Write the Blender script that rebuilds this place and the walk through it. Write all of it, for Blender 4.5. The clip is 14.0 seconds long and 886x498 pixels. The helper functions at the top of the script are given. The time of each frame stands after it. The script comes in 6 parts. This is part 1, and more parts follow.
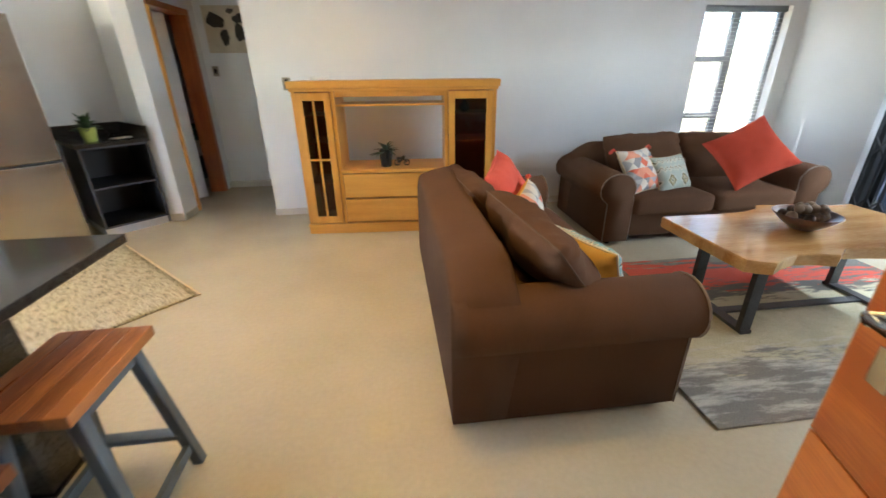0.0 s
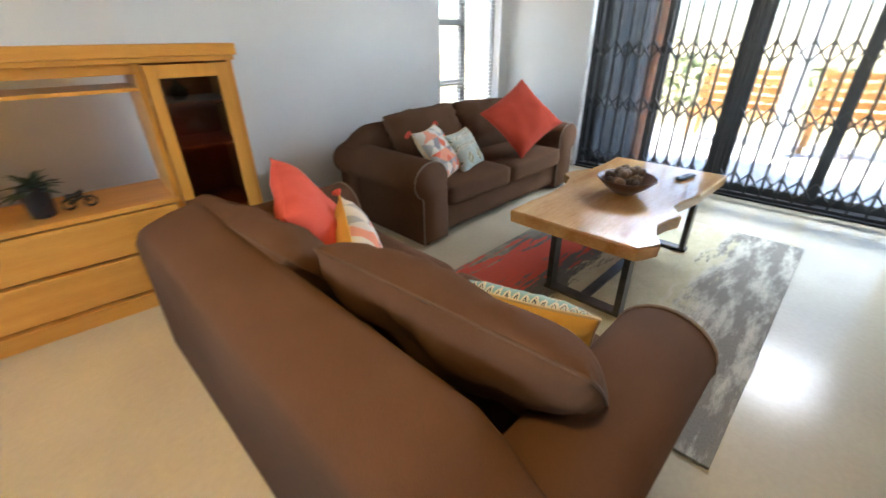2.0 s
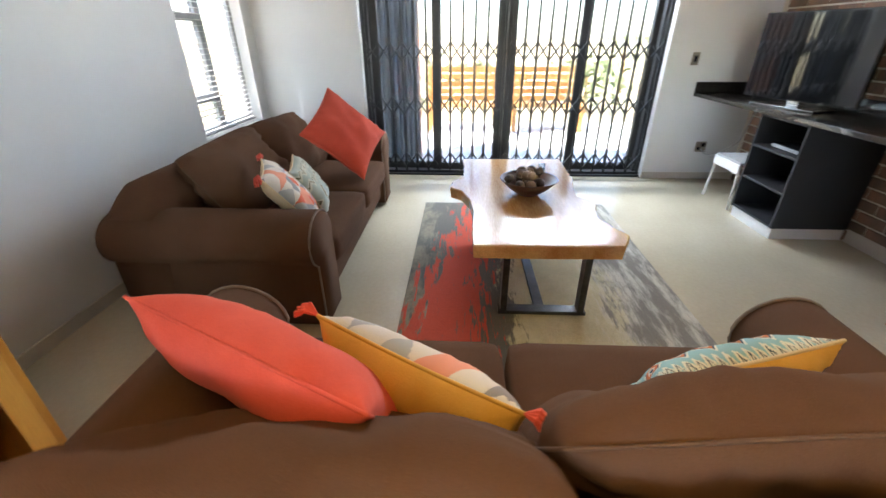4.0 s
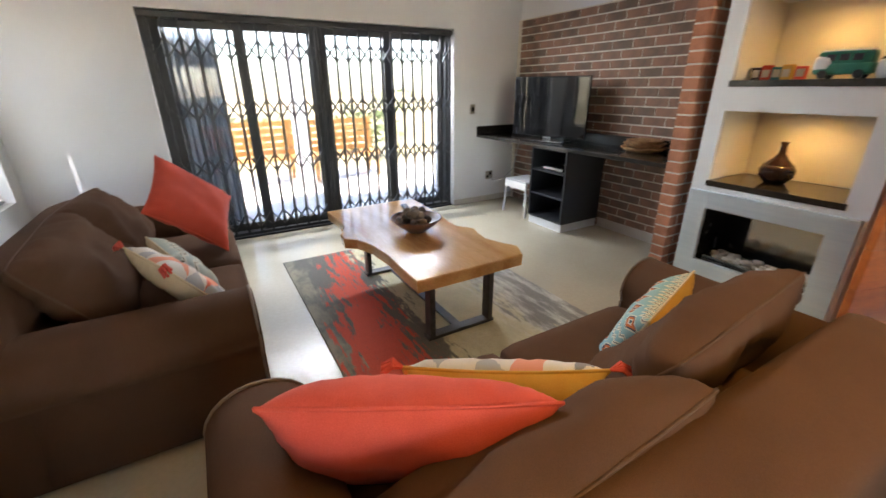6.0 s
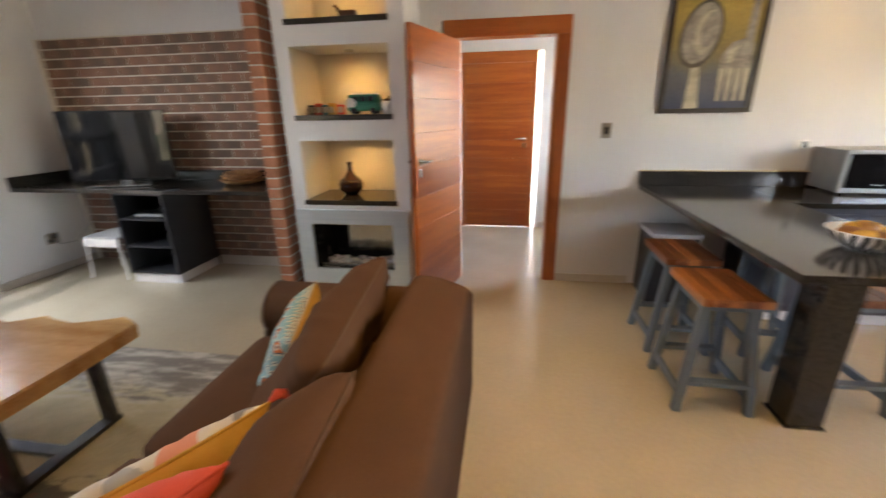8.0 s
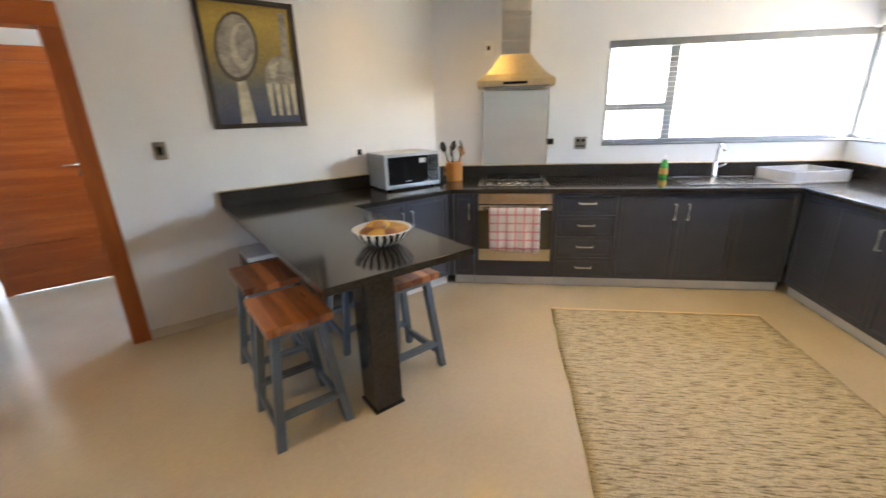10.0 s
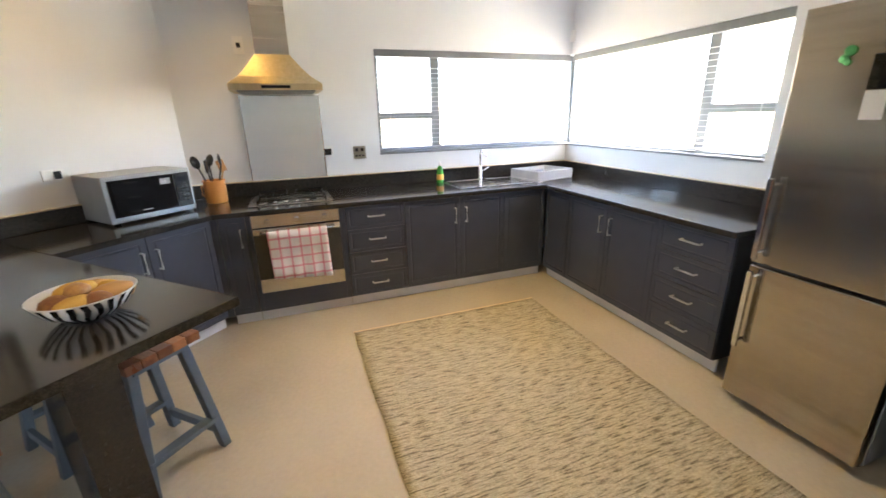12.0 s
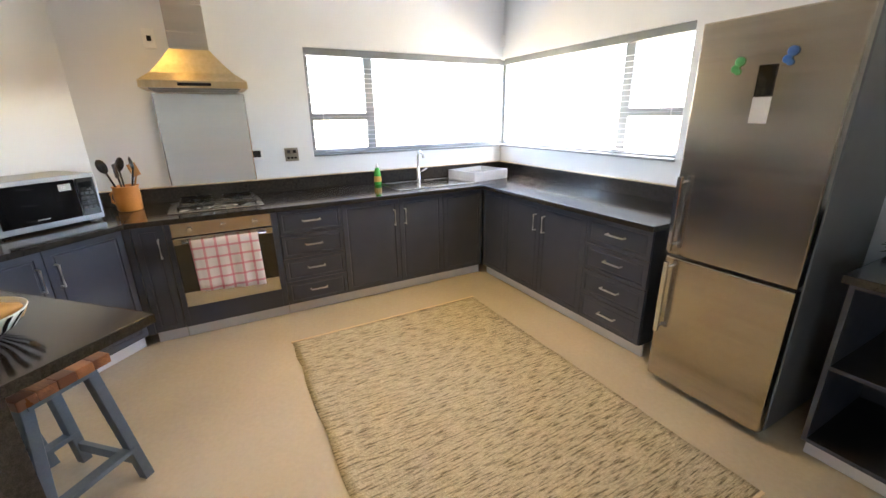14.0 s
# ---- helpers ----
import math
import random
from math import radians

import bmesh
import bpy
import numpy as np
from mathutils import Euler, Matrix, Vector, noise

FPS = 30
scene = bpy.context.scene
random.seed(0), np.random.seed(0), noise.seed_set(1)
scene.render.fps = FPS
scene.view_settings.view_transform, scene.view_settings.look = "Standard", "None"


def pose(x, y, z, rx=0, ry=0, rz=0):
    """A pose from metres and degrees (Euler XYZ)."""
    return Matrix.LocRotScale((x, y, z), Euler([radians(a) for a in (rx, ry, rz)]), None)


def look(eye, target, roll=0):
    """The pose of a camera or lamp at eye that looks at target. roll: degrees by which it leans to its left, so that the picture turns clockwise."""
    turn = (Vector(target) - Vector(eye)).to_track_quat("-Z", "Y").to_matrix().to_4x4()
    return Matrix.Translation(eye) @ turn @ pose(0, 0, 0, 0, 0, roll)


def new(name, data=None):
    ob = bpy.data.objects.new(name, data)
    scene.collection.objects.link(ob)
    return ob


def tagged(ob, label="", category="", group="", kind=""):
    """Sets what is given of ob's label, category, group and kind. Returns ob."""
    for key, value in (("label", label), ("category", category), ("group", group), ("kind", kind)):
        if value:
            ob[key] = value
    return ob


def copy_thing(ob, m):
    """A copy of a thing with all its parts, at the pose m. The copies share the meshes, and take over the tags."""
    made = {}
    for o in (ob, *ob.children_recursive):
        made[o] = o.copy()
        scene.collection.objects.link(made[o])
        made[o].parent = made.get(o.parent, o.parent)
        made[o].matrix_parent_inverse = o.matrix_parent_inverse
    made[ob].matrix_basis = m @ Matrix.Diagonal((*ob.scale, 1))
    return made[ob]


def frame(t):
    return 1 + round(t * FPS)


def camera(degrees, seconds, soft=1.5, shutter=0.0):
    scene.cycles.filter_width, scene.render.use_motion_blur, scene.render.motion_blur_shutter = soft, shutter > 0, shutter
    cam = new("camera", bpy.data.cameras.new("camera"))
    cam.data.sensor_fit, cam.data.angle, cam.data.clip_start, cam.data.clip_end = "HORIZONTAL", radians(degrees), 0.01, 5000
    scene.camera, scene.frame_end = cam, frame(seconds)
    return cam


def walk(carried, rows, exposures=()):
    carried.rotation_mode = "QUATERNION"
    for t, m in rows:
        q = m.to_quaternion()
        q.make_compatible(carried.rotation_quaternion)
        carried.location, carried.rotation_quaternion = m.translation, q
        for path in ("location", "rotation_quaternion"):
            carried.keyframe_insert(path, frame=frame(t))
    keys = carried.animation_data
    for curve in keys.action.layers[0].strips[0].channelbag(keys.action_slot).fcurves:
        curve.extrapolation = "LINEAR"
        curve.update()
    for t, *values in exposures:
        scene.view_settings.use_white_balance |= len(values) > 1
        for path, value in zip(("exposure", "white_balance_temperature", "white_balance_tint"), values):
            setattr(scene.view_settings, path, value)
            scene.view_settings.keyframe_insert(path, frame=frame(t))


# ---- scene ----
cam = camera(94.91, 14.0, 1.5, 0.5)
PATH = [
    (0.0, -0.0057, -0.0135, 1.4741, 66.318, 0.654, -7.234),
    (0.5, 0.0047, 0.2338, 1.4463, 65.421, 0.925, -13.457),
    (1.0, 0.0263, 0.5212, 1.4431, 64.54, 0.868, -22.173),
    (1.5, -0.0135, 0.8456, 1.4364, 63.539, 0.751, -32.74),
    (2.0, 0.0072, 1.165, 1.4176, 62.489, 0.671, -45.344),
    (2.5, 0.0824, 1.5125, 1.4211, 62.016, 0.083, -56.952),
    (3.0, 0.0467, 1.8643, 1.4256, 61.849, 0.116, -68.365),
    (3.5, 0.0914, 2.1853, 1.4059, 61.894, 0.218, -78.352),
    (6.0, 0.1096, 3.231, 1.4699, 68.299, 0.358, -120.155),
    (6.5, 0.1492, 3.2918, 1.4944, 69.873, 0.444, -128.593),
    (7.0, 0.1606, 3.2868, 1.5013, 70.737, 0.729, -140.354),
    (7.5, 0.1192, 3.2331, 1.5006, 71.334, 0.812, -155.514),
    (8.0, 0.0378, 3.2269, 1.4995, 71.495, 0.971, -171.314),
    (8.5, -0.0813, 3.2146, 1.4989, 71.541, 1.272, -184.948),
    (9.0, -0.2614, 3.1823, 1.5045, 71.463, 1.334, -196.324),
    (11.5, -0.8757, 2.8983, 1.5296, 71.799, 1.859, -240.539),
    (12.0, -0.8896, 2.9143, 1.5281, 71.771, 1.267, -245.522),
    (12.5, -0.8998, 2.9275, 1.5243, 71.757, 0.892, -249.162),
    (13.0, -0.9116, 2.9306, 1.5254, 71.734, 0.708, -251.572),
    (13.5, -0.9106, 2.9324, 1.5256, 71.774, 0.708, -253.001),
    (14.0, -0.9086, 2.9365, 1.5278, 71.804, 0.818, -253.73),
]
walk(cam, [(t, pose(x, y, z, rx, ry, rz)) for t, x, y, z, rx, ry, rz in PATH], [(0.0, 5.6, 6250, 8), (2.0, 5.55, 6350, 9), (3.5, 5.6, 6450, 10), (6.0, 5.35, 6850, 14), (6.5, 5.25, 7050, 15), (7.0, 5.15, 7200, 17), (7.5, 5.08, 7300, 18), (8.0, 5.1, 7250, 17), (8.5, 5.05, 6950, 14), (9.0, 5.0, 6750, 13), (12.0, 5.03, 6500, 13), (14.0, 5.05, 6500, 13)])

# ---- light ----
world = bpy.data.worlds.new("sky")
scene.world = world
world.use_nodes = True
wn = world.node_tree.nodes
sky = wn.new("ShaderNodeTexSky")
sky.sky_type, sky.sun_disc = "NISHITA", False
sky.sun_elevation, sky.sun_rotation = radians(60), radians(-28)
wn["Background"].inputs["Strength"].default_value = 0.15
world.node_tree.links.new(sky.outputs[0], wn["Background"].inputs["Color"])


def lamp(name, kind, m, energy, colour, **extra):
    data = bpy.data.lights.new(name, kind)
    data.energy, data.color = energy, colour
    if "size" in extra:
        data.shape, data.size, data.size_y = "RECTANGLE", extra["size"][0], extra["size"][1]
    if "spot" in extra:
        data.spot_size, data.spot_blend = radians(extra["spot"]), extra.get("blend", 0.8)
    if "soft" in extra:
        data.shadow_soft_size = extra["soft"]
    if "angle" in extra:
        data.angle = radians(extra["angle"])
    ob = new(name, data)
    ob.matrix_world = m
    return ob


sun_way = Vector((math.sin(radians(-28)) * math.cos(radians(60)), math.cos(radians(-28)) * math.cos(radians(60)), math.sin(radians(60))))
lamp("sun", "SUN", look(sun_way * 30, (0, 0, 0)), 5.0, (1.0, 0.95, 0.87), angle=0.5)

GOLD = (1.0, 0.62, 0.17)
H = 2.8
K = pose(-4.785, 2.215, 0, 0, 0, -45)   # kitchen frame: x along the oven run, y along the fridge run


# ---- materials ----
def surface(name, c1, c2, rough=0.6, metal=0.0, scale=6.0, fine=80.0, bump=0.1, stretch=(1, 1, 1), spread=0.08, fine_mix=0.35, rand=0.0, coat=0.0, sheen=0.0):
    """Two-scale noise between two base colours, with fine relief and uneven gloss."""
    m = bpy.data.materials.new(name)
    m.use_nodes = True
    nt, N = m.node_tree, m.node_tree.nodes
    L = nt.links.new
    b = N["Principled BSDF"]
    tc, mp = N.new("ShaderNodeTexCoord"), N.new("ShaderNodeMapping")
    mp.inputs["Scale"].default_value = stretch
    L(tc.outputs["Object"], mp.inputs["Vector"])
    n1, n2 = N.new("ShaderNodeTexNoise"), N.new("ShaderNodeTexNoise")
    n1.inputs["Scale"].default_value, n1.inputs["Detail"].default_value = scale, 4
    n2.inputs["Scale"].default_value, n2.inputs["Detail"].default_value = fine, 3
    L(mp.outputs[0], n1.inputs["Vector"]), L(mp.outputs[0], n2.inputs["Vector"])
    mix = N.new("ShaderNodeMix")
    mix.inputs["Factor"].default_value = fine_mix
    L(n1.outputs["Fac"], mix.inputs["A"]), L(n2.outputs["Fac"], mix.inputs["B"])
    ramp = N.new("ShaderNodeValToRGB")
    ramp.color_ramp.elements[0].position, ramp.color_ramp.elements[1].position = 0.35, 0.65
    ramp.color_ramp.elements[0].color, ramp.color_ramp.elements[1].color = (*c1, 1), (*c2, 1)
    out = mix.outputs["Result"]
    if rand:
        oi, ad = N.new("ShaderNodeObjectInfo"), N.new("ShaderNodeMath")
        ad.operation = "MULTIPLY_ADD"
        ad.inputs[1].default_value = rand
        L(oi.outputs["Random"], ad.inputs[0]), L(out, ad.inputs[2])
        sb = N.new("ShaderNodeMath")
        sb.operation = "SUBTRACT"
        sb.inputs[1].default_value = rand / 2
        L(ad.outputs[0], sb.inputs[0])
        out = sb.outputs[0]
    L(out, ramp.inputs["Fac"])
    L(ramp.outputs["Color"], b.inputs["Base Color"])
    rr = N.new("ShaderNodeMapRange")
    rr.inputs["To Min"].default_value, rr.inputs["To Max"].default_value = max(0.02, rough - spread), min(1, rough + spread)
    L(n1.outputs["Fac"], rr.inputs["Value"])
    L(rr.outputs[0], b.inputs["Roughness"])
    b.inputs["Metallic"].default_value = metal
    b.inputs["Coat Weight"].default_value = coat
    b.inputs["Sheen Weight"].default_value = sheen
    if bump:
        bp = N.new("ShaderNodeBump")
        bp.inputs["Strength"].default_value, bp.inputs["Distance"].default_value = bump, 0.004
        L(mix.outputs["Result"], bp.inputs["Height"])
        L(bp.outputs[0], b.inputs["Normal"])
    return m


def wood(name, c1, c2, axis=0, scale=3.0, rough=0.4, rand=0.0, coat=0.1, rings=7.0):
    """Grain stretched along one axis, with darker veins."""
    st = [rings, rings, rings]
    st[axis] = 0.6
    m = surface(name, c1, c2, rough, 0, scale, 30, 0.06, tuple(st), 0.08, 0.3, rand, coat)
    return m


def bands(name, stops, axis, size, wob=0.15, wscale=4.0, stretch=(1, 1, 1), rough=0.9, bump=0.3, fine=160.0, streak=None):
    """Bands of colour across one axis of the object, torn by noise."""
    m = bpy.data.materials.new(name)
    m.use_nodes = True
    nt, N = m.node_tree, m.node_tree.nodes
    L = nt.links.new
    b = N["Principled BSDF"]
    tc, sp = N.new("ShaderNodeTexCoord"), N.new("ShaderNodeSeparateXYZ")
    L(tc.outputs["Object"], sp.inputs[0])
    mp = N.new("ShaderNodeMapping")
    mp.inputs["Scale"].default_value = stretch
    L(tc.outputs["Object"], mp.inputs["Vector"])
    no = N.new("ShaderNodeTexNoise")
    no.inputs["Scale"].default_value, no.inputs["Detail"].default_value, no.inputs["Roughness"].default_value = wscale, 8, 0.65
    L(mp.outputs[0], no.inputs["Vector"])
    mr = N.new("ShaderNodeMapRange")
    mr.inputs["From Min"].default_value, mr.inputs["From Max"].default_value = -size / 2, size / 2
    L(sp.outputs[axis], mr.inputs["Value"])
    ma = N.new("ShaderNodeMath")
    ma.operation = "MULTIPLY_ADD"
    ma.inputs[1].default_value = wob * 2
    L(no.outputs["Fac"], ma.inputs[0]), L(mr.outputs[0], ma.inputs[2])
    sb = N.new("ShaderNodeMath")
    sb.operation = "SUBTRACT"
    sb.inputs[1].default_value = wob
    L(ma.outputs[0], sb.inputs[0])
    ramp = N.new("ShaderNodeValToRGB")
    cr = ramp.color_ramp
    while len(cr.elements) < len(stops):
        cr.elements.new(0.5)
    for e, (p, c) in zip(cr.elements, stops):
        e.position, e.color = p, (*c, 1)
    L(sb.outputs[0], ramp.inputs["Fac"])
    n2 = N.new("ShaderNodeTexNoise")
    n2.inputs["Scale"].default_value = fine
    L(tc.outputs["Object"], n2.inputs["Vector"])
    mx = N.new("ShaderNodeMix")
    mx.data_type, mx.blend_type = "RGBA", "OVERLAY"
    mx.inputs["Factor"].default_value = 0.35
    L(ramp.outputs["Color"], mx.inputs[6]), L(n2.outputs["Fac"], mx.inputs[7])
    out = mx.outputs[2]
    if streak:
        sst, ssc, lo, hi, scol, amount = streak
        m2, n3, rp, sx = N.new("ShaderNodeMapping"), N.new("ShaderNodeTexNoise"), N.new("ShaderNodeMapRange"), N.new("ShaderNodeMix")
        m2.inputs["Scale"].default_value = sst
        n3.inputs["Scale"].default_value, n3.inputs["Detail"].default_value, n3.inputs["Roughness"].default_value = ssc, 6, 0.7
        rp.inputs["From Min"].default_value, rp.inputs["From Max"].default_value, rp.inputs["To Max"].default_value = lo, hi, amount
        sx.data_type, sx.blend_type = "RGBA", "MIX"
        sx.inputs[7].default_value = (*scol, 1)
        L(tc.outputs["Object"], m2.inputs["Vector"]), L(m2.outputs[0], n3.inputs["Vector"]), L(n3.outputs["Fac"], rp.inputs["Value"])
        L(rp.outputs[0], sx.inputs["Factor"]), L(out, sx.inputs[6])
        out = sx.outputs[2]
    L(out, b.inputs["Base Color"])
    b.inputs["Roughness"].default_value = rough
    bp = N.new("ShaderNodeBump")
    bp.inputs["Strength"].default_value, bp.inputs["Distance"].default_value = bump, 0.004
    L(n2.outputs["Fac"], bp.inputs["Height"])
    L(bp.outputs[0], b.inputs["Normal"])
    return m


def cloth_base(name, rough=0.9):
    """A woven cloth material: its nodes, its linker, the two axes of the cloth and a small jag."""
    m = bpy.data.materials.new(name)
    m.use_nodes = True
    nt, N = m.node_tree, m.node_tree.nodes
    L = nt.links.new
    b = N["Principled BSDF"]
    b.inputs["Roughness"].default_value, b.inputs["Specular IOR Level"].default_value = rough, 0.15
    tc, sp = N.new("ShaderNodeTexCoord"), N.new("ShaderNodeSeparateXYZ")
    L(tc.outputs["Object"], sp.inputs[0])
    n2, bp = N.new("ShaderNodeTexNoise"), N.new("ShaderNodeBump")
    n2.inputs["Scale"].default_value = 220
    L(tc.outputs["Object"], n2.inputs["Vector"]), L(n2.outputs["Fac"], bp.inputs["Height"])
    bp.inputs["Strength"].default_value, bp.inputs["Distance"].default_value = 0.3, 0.002
    L(bp.outputs[0], b.inputs["Normal"])

    def op(kind, a, c=None, d=None):
        n = N.new("ShaderNodeMath")
        n.operation = kind
        for k, q in enumerate((a, c, d)):
            if isinstance(q, (int, float)):
                n.inputs[k].default_value = q
            elif q is not None:
                L(q, n.inputs[k])
        return n.outputs[0]

    def pick(fac, stops):
        ramp = N.new("ShaderNodeValToRGB")
        cr = ramp.color_ramp
        cr.interpolation = "CONSTANT"
        while len(cr.elements) < len(stops):
            cr.elements.new(0.5)
        for e, (p, c) in zip(cr.elements, stops):
            e.position, e.color = p, (*c, 1)
        L(fac, ramp.inputs["Fac"])
        return ramp.outputs["Color"]
    no = N.new("ShaderNodeTexNoise")
    no.inputs["Scale"].default_value, no.inputs["Detail"].default_value = 60, 3
    L(tc.outputs["Object"], no.inputs["Vector"])
    jag = op("SUBTRACT", no.outputs["Fac"], 0.5)
    return m, N, L, b, op, pick, sp.outputs[0], sp.outputs[1], jag


def patchwork(name, palette, size):
    """Kilim cloth: large triangles and diamonds, each in one colour of the palette."""
    m, N, L, b, op, pick, x, y, jag = cloth_base(name)
    u = op("MULTIPLY_ADD", jag, 0.16, op("DIVIDE", x, size))
    v = op("MULTIPLY_ADD", jag, 0.16, op("DIVIDE", y, size))
    cell = N.new("ShaderNodeCombineXYZ")
    L(op("FLOOR", op("ADD", u, v)), cell.inputs[0])
    L(op("FLOOR", op("SUBTRACT", u, v)), cell.inputs[1])
    L(op("FLOOR", op("MULTIPLY", v, 1.0)), cell.inputs[2])
    wn_ = N.new("ShaderNodeTexWhiteNoise")
    L(cell.outputs[0], wn_.inputs["Vector"])
    L(pick(wn_.outputs["Value"], [(k / len(palette), c) for k, c in enumerate(palette)]), b.inputs["Base Color"])
    return m


def ikat(name, ground, dark, accent, pale, size):
    """Ikat cloth: rows of stepped medallions between rows of zigzag."""
    m, N, L, b, op, pick, x, y, jag = cloth_base(name)
    u = op("MULTIPLY_ADD", jag, 0.14, op("DIVIDE", x, size))
    v = op("MULTIPLY_ADD", jag, 0.14, op("DIVIDE", y, size))
    d = op("ADD", op("ABSOLUTE", op("SUBTRACT", op("FRACT", u), 0.5)), op("ABSOLUTE", op("SUBTRACT", op("FRACT", v), 0.5)))
    medal = pick(d, [(0.0, dark), (0.09, pale), (0.16, accent), (0.30, dark), (0.37, pale), (0.44, ground)])
    z = op("FRACT", op("MULTIPLY_ADD", op("PINGPONG", op("MULTIPLY", u, 3.0), 0.5), 0.9, op("MULTIPLY", v, 2.0)))
    zig = pick(z, [(0.0, ground), (0.40, pale), (0.62, dark), (0.72, pale), (0.86, ground)])
    mx = N.new("ShaderNodeMix")
    mx.data_type = "RGBA"
    L(op("LESS_THAN", op("FRACT", op("MULTIPLY", op("FLOOR", v), 0.5)), 0.25), mx.inputs["Factor"])
    L(medal, mx.inputs[6]), L(zig, mx.inputs[7])
    L(mx.outputs[2], b.inputs["Base Color"])
    return m


def check(name, ground, line, period, width):
    """Tea-towel check: stripes both ways, darker where they cross."""
    m = bpy.data.materials.new(name)
    m.use_nodes = True
    nt, N = m.node_tree, m.node_tree.nodes
    L = nt.links.new
    b = N["Principled BSDF"]
    tc, sp = N.new("ShaderNodeTexCoord"), N.new("ShaderNodeSeparateXYZ")
    L(tc.outputs["Object"], sp.inputs[0])
    col = None
    for i in (0, 2):
        a = N.new("ShaderNodeMath")
        a.operation = "MULTIPLY"
        a.inputs[1].default_value = 1 / period
        L(sp.outputs[i], a.inputs[0])
        fr = N.new("ShaderNodeMath")
        fr.operation = "FRACT"
        L(a.outputs[0], fr.inputs[0])
        lt = N.new("ShaderNodeMath")
        lt.operation = "LESS_THAN"
        lt.inputs[1].default_value = width
        L(fr.outputs[0], lt.inputs[0])
        sc = N.new("ShaderNodeMath")
        sc.operation = "MULTIPLY"
        sc.inputs[1].default_value = 0.65
        L(lt.outputs[0], sc.inputs[0])
        mx = N.new("ShaderNodeMix")
        mx.data_type, mx.blend_type = "RGBA", "MIX"
        mx.inputs[7].default_value = (*line, 1)
        L(sc.outputs[0], mx.inputs["Factor"])
        if col is None:
            mx.inputs[6].default_value = (*ground, 1)
        else:
            L(col, mx.inputs[6])
        col = mx.outputs[2]
    L(col, b.inputs["Base Color"])
    b.inputs["Roughness"].default_value = 0.9
    return m


def glass(name, tint=(1, 1, 1), rough=0.0, clear=0.9):
    m = bpy.data.materials.new(name)
    m.use_nodes = True
    nt, N = m.node_tree, m.node_tree.nodes
    tr, gl, mx, fr = N.new("ShaderNodeBsdfTransparent"), N.new("ShaderNodeBsdfGlossy"), N.new("ShaderNodeMixShader"), N.new("ShaderNodeLayerWeight")
    tr.inputs[0].default_value = (*[c * clear for c in tint], 1)
    gl.inputs["Roughness"].default_value = rough
    # gloss grows towards grazing angles, the same on both faces
    pw, ad = N.new("ShaderNodeMath"), N.new("ShaderNodeMath")
    fr.inputs["Blend"].default_value = 0.5
    pw.operation, pw.inputs[1].default_value = "POWER", 5
    ad.operation, ad.inputs[1].default_value, ad.inputs[2].default_value = "MULTIPLY_ADD", 0.6, 0.03
    nt.links.new(fr.outputs["Facing"], pw.inputs[0]), nt.links.new(pw.outputs[0], ad.inputs[0])
    nt.links.new(ad.outputs[0], mx.inputs[0]), nt.links.new(tr.outputs[0], mx.inputs[1]), nt.links.new(gl.outputs[0], mx.inputs[2])
    nt.links.new(mx.outputs[0], N["Material Output"].inputs["Surface"])
    return m


def sheer(name, col, through_=0.5):
    m = bpy.data.materials.new(name)
    m.use_nodes = True
    nt, N = m.node_tree, m.node_tree.nodes
    d, t, mx = N["Principled BSDF"], N.new("ShaderNodeBsdfTranslucent"), N.new("ShaderNodeMixShader")
    d.inputs["Base Color"].default_value, d.inputs["Roughness"].default_value = (*col, 1), 0.8
    t.inputs[0].default_value = (*col, 1)
    mx.inputs[0].default_value = through_
    nt.links.new(d.outputs[0], mx.inputs[1]), nt.links.new(t.outputs[0], mx.inputs[2])
    nt.links.new(mx.outputs[0], N["Material Output"].inputs["Surface"])
    return m


PAINT = surface("wall_paint", (0.68, 0.695, 0.71), (0.73, 0.745, 0.76), 0.7, 0, 1.5, 220, 0.05, fine_mix=0.2)
NICHE = surface("niche_paint", (0.62, 0.58, 0.50), (0.68, 0.64, 0.55), 0.7, 0, 2, 200, 0.05)
CEIL = surface("ceiling_paint", (0.74, 0.74, 0.73), (0.79, 0.79, 0.78), 0.8, 0, 1.2, 150, 0.03)
SCREED = surface("screed_floor", (0.45, 0.402, 0.30), (0.55, 0.495, 0.38), 0.21, 0, 1.1, 40, 0.03, spread=0.08, fine_mix=0.25, coat=0.12)
SKIRT = surface("skirting_screed", (0.50, 0.47, 0.42), (0.58, 0.55, 0.50), 0.5, 0, 4, 90, 0.05)
BRICK = surface("face_brick", (0.14, 0.100, 0.074), (0.29, 0.152, 0.104), 0.85, 0, 9, 110, 0.5, rand=0.28, fine_mix=0.3)
BRICK_RED = surface("orange_brick", (0.32, 0.125, 0.065), (0.47, 0.20, 0.11), 0.85, 0, 12, 110, 0.5, rand=0.2)
MORTAR = surface("mortar", (0.56, 0.51, 0.43), (0.68, 0.63, 0.54), 0.95, 0, 20, 140, 0.6)
MEDIUM_WOOD = wood("red_hardwood_across", (0.28, 0.060, 0.010), (0.46, 0.125, 0.022), 0, 2.2, 0.33, 0.25)
UPRIGHT_WOOD = wood("red_hardwood_upright", (0.25, 0.055, 0.010), (0.40, 0.110, 0.022), 2, 2.5, 0.35)
OAK = wood("golden_oak", (0.56, 0.24, 0.038), (0.70, 0.34, 0.065), 0, 2.0, 0.35, 0.08)
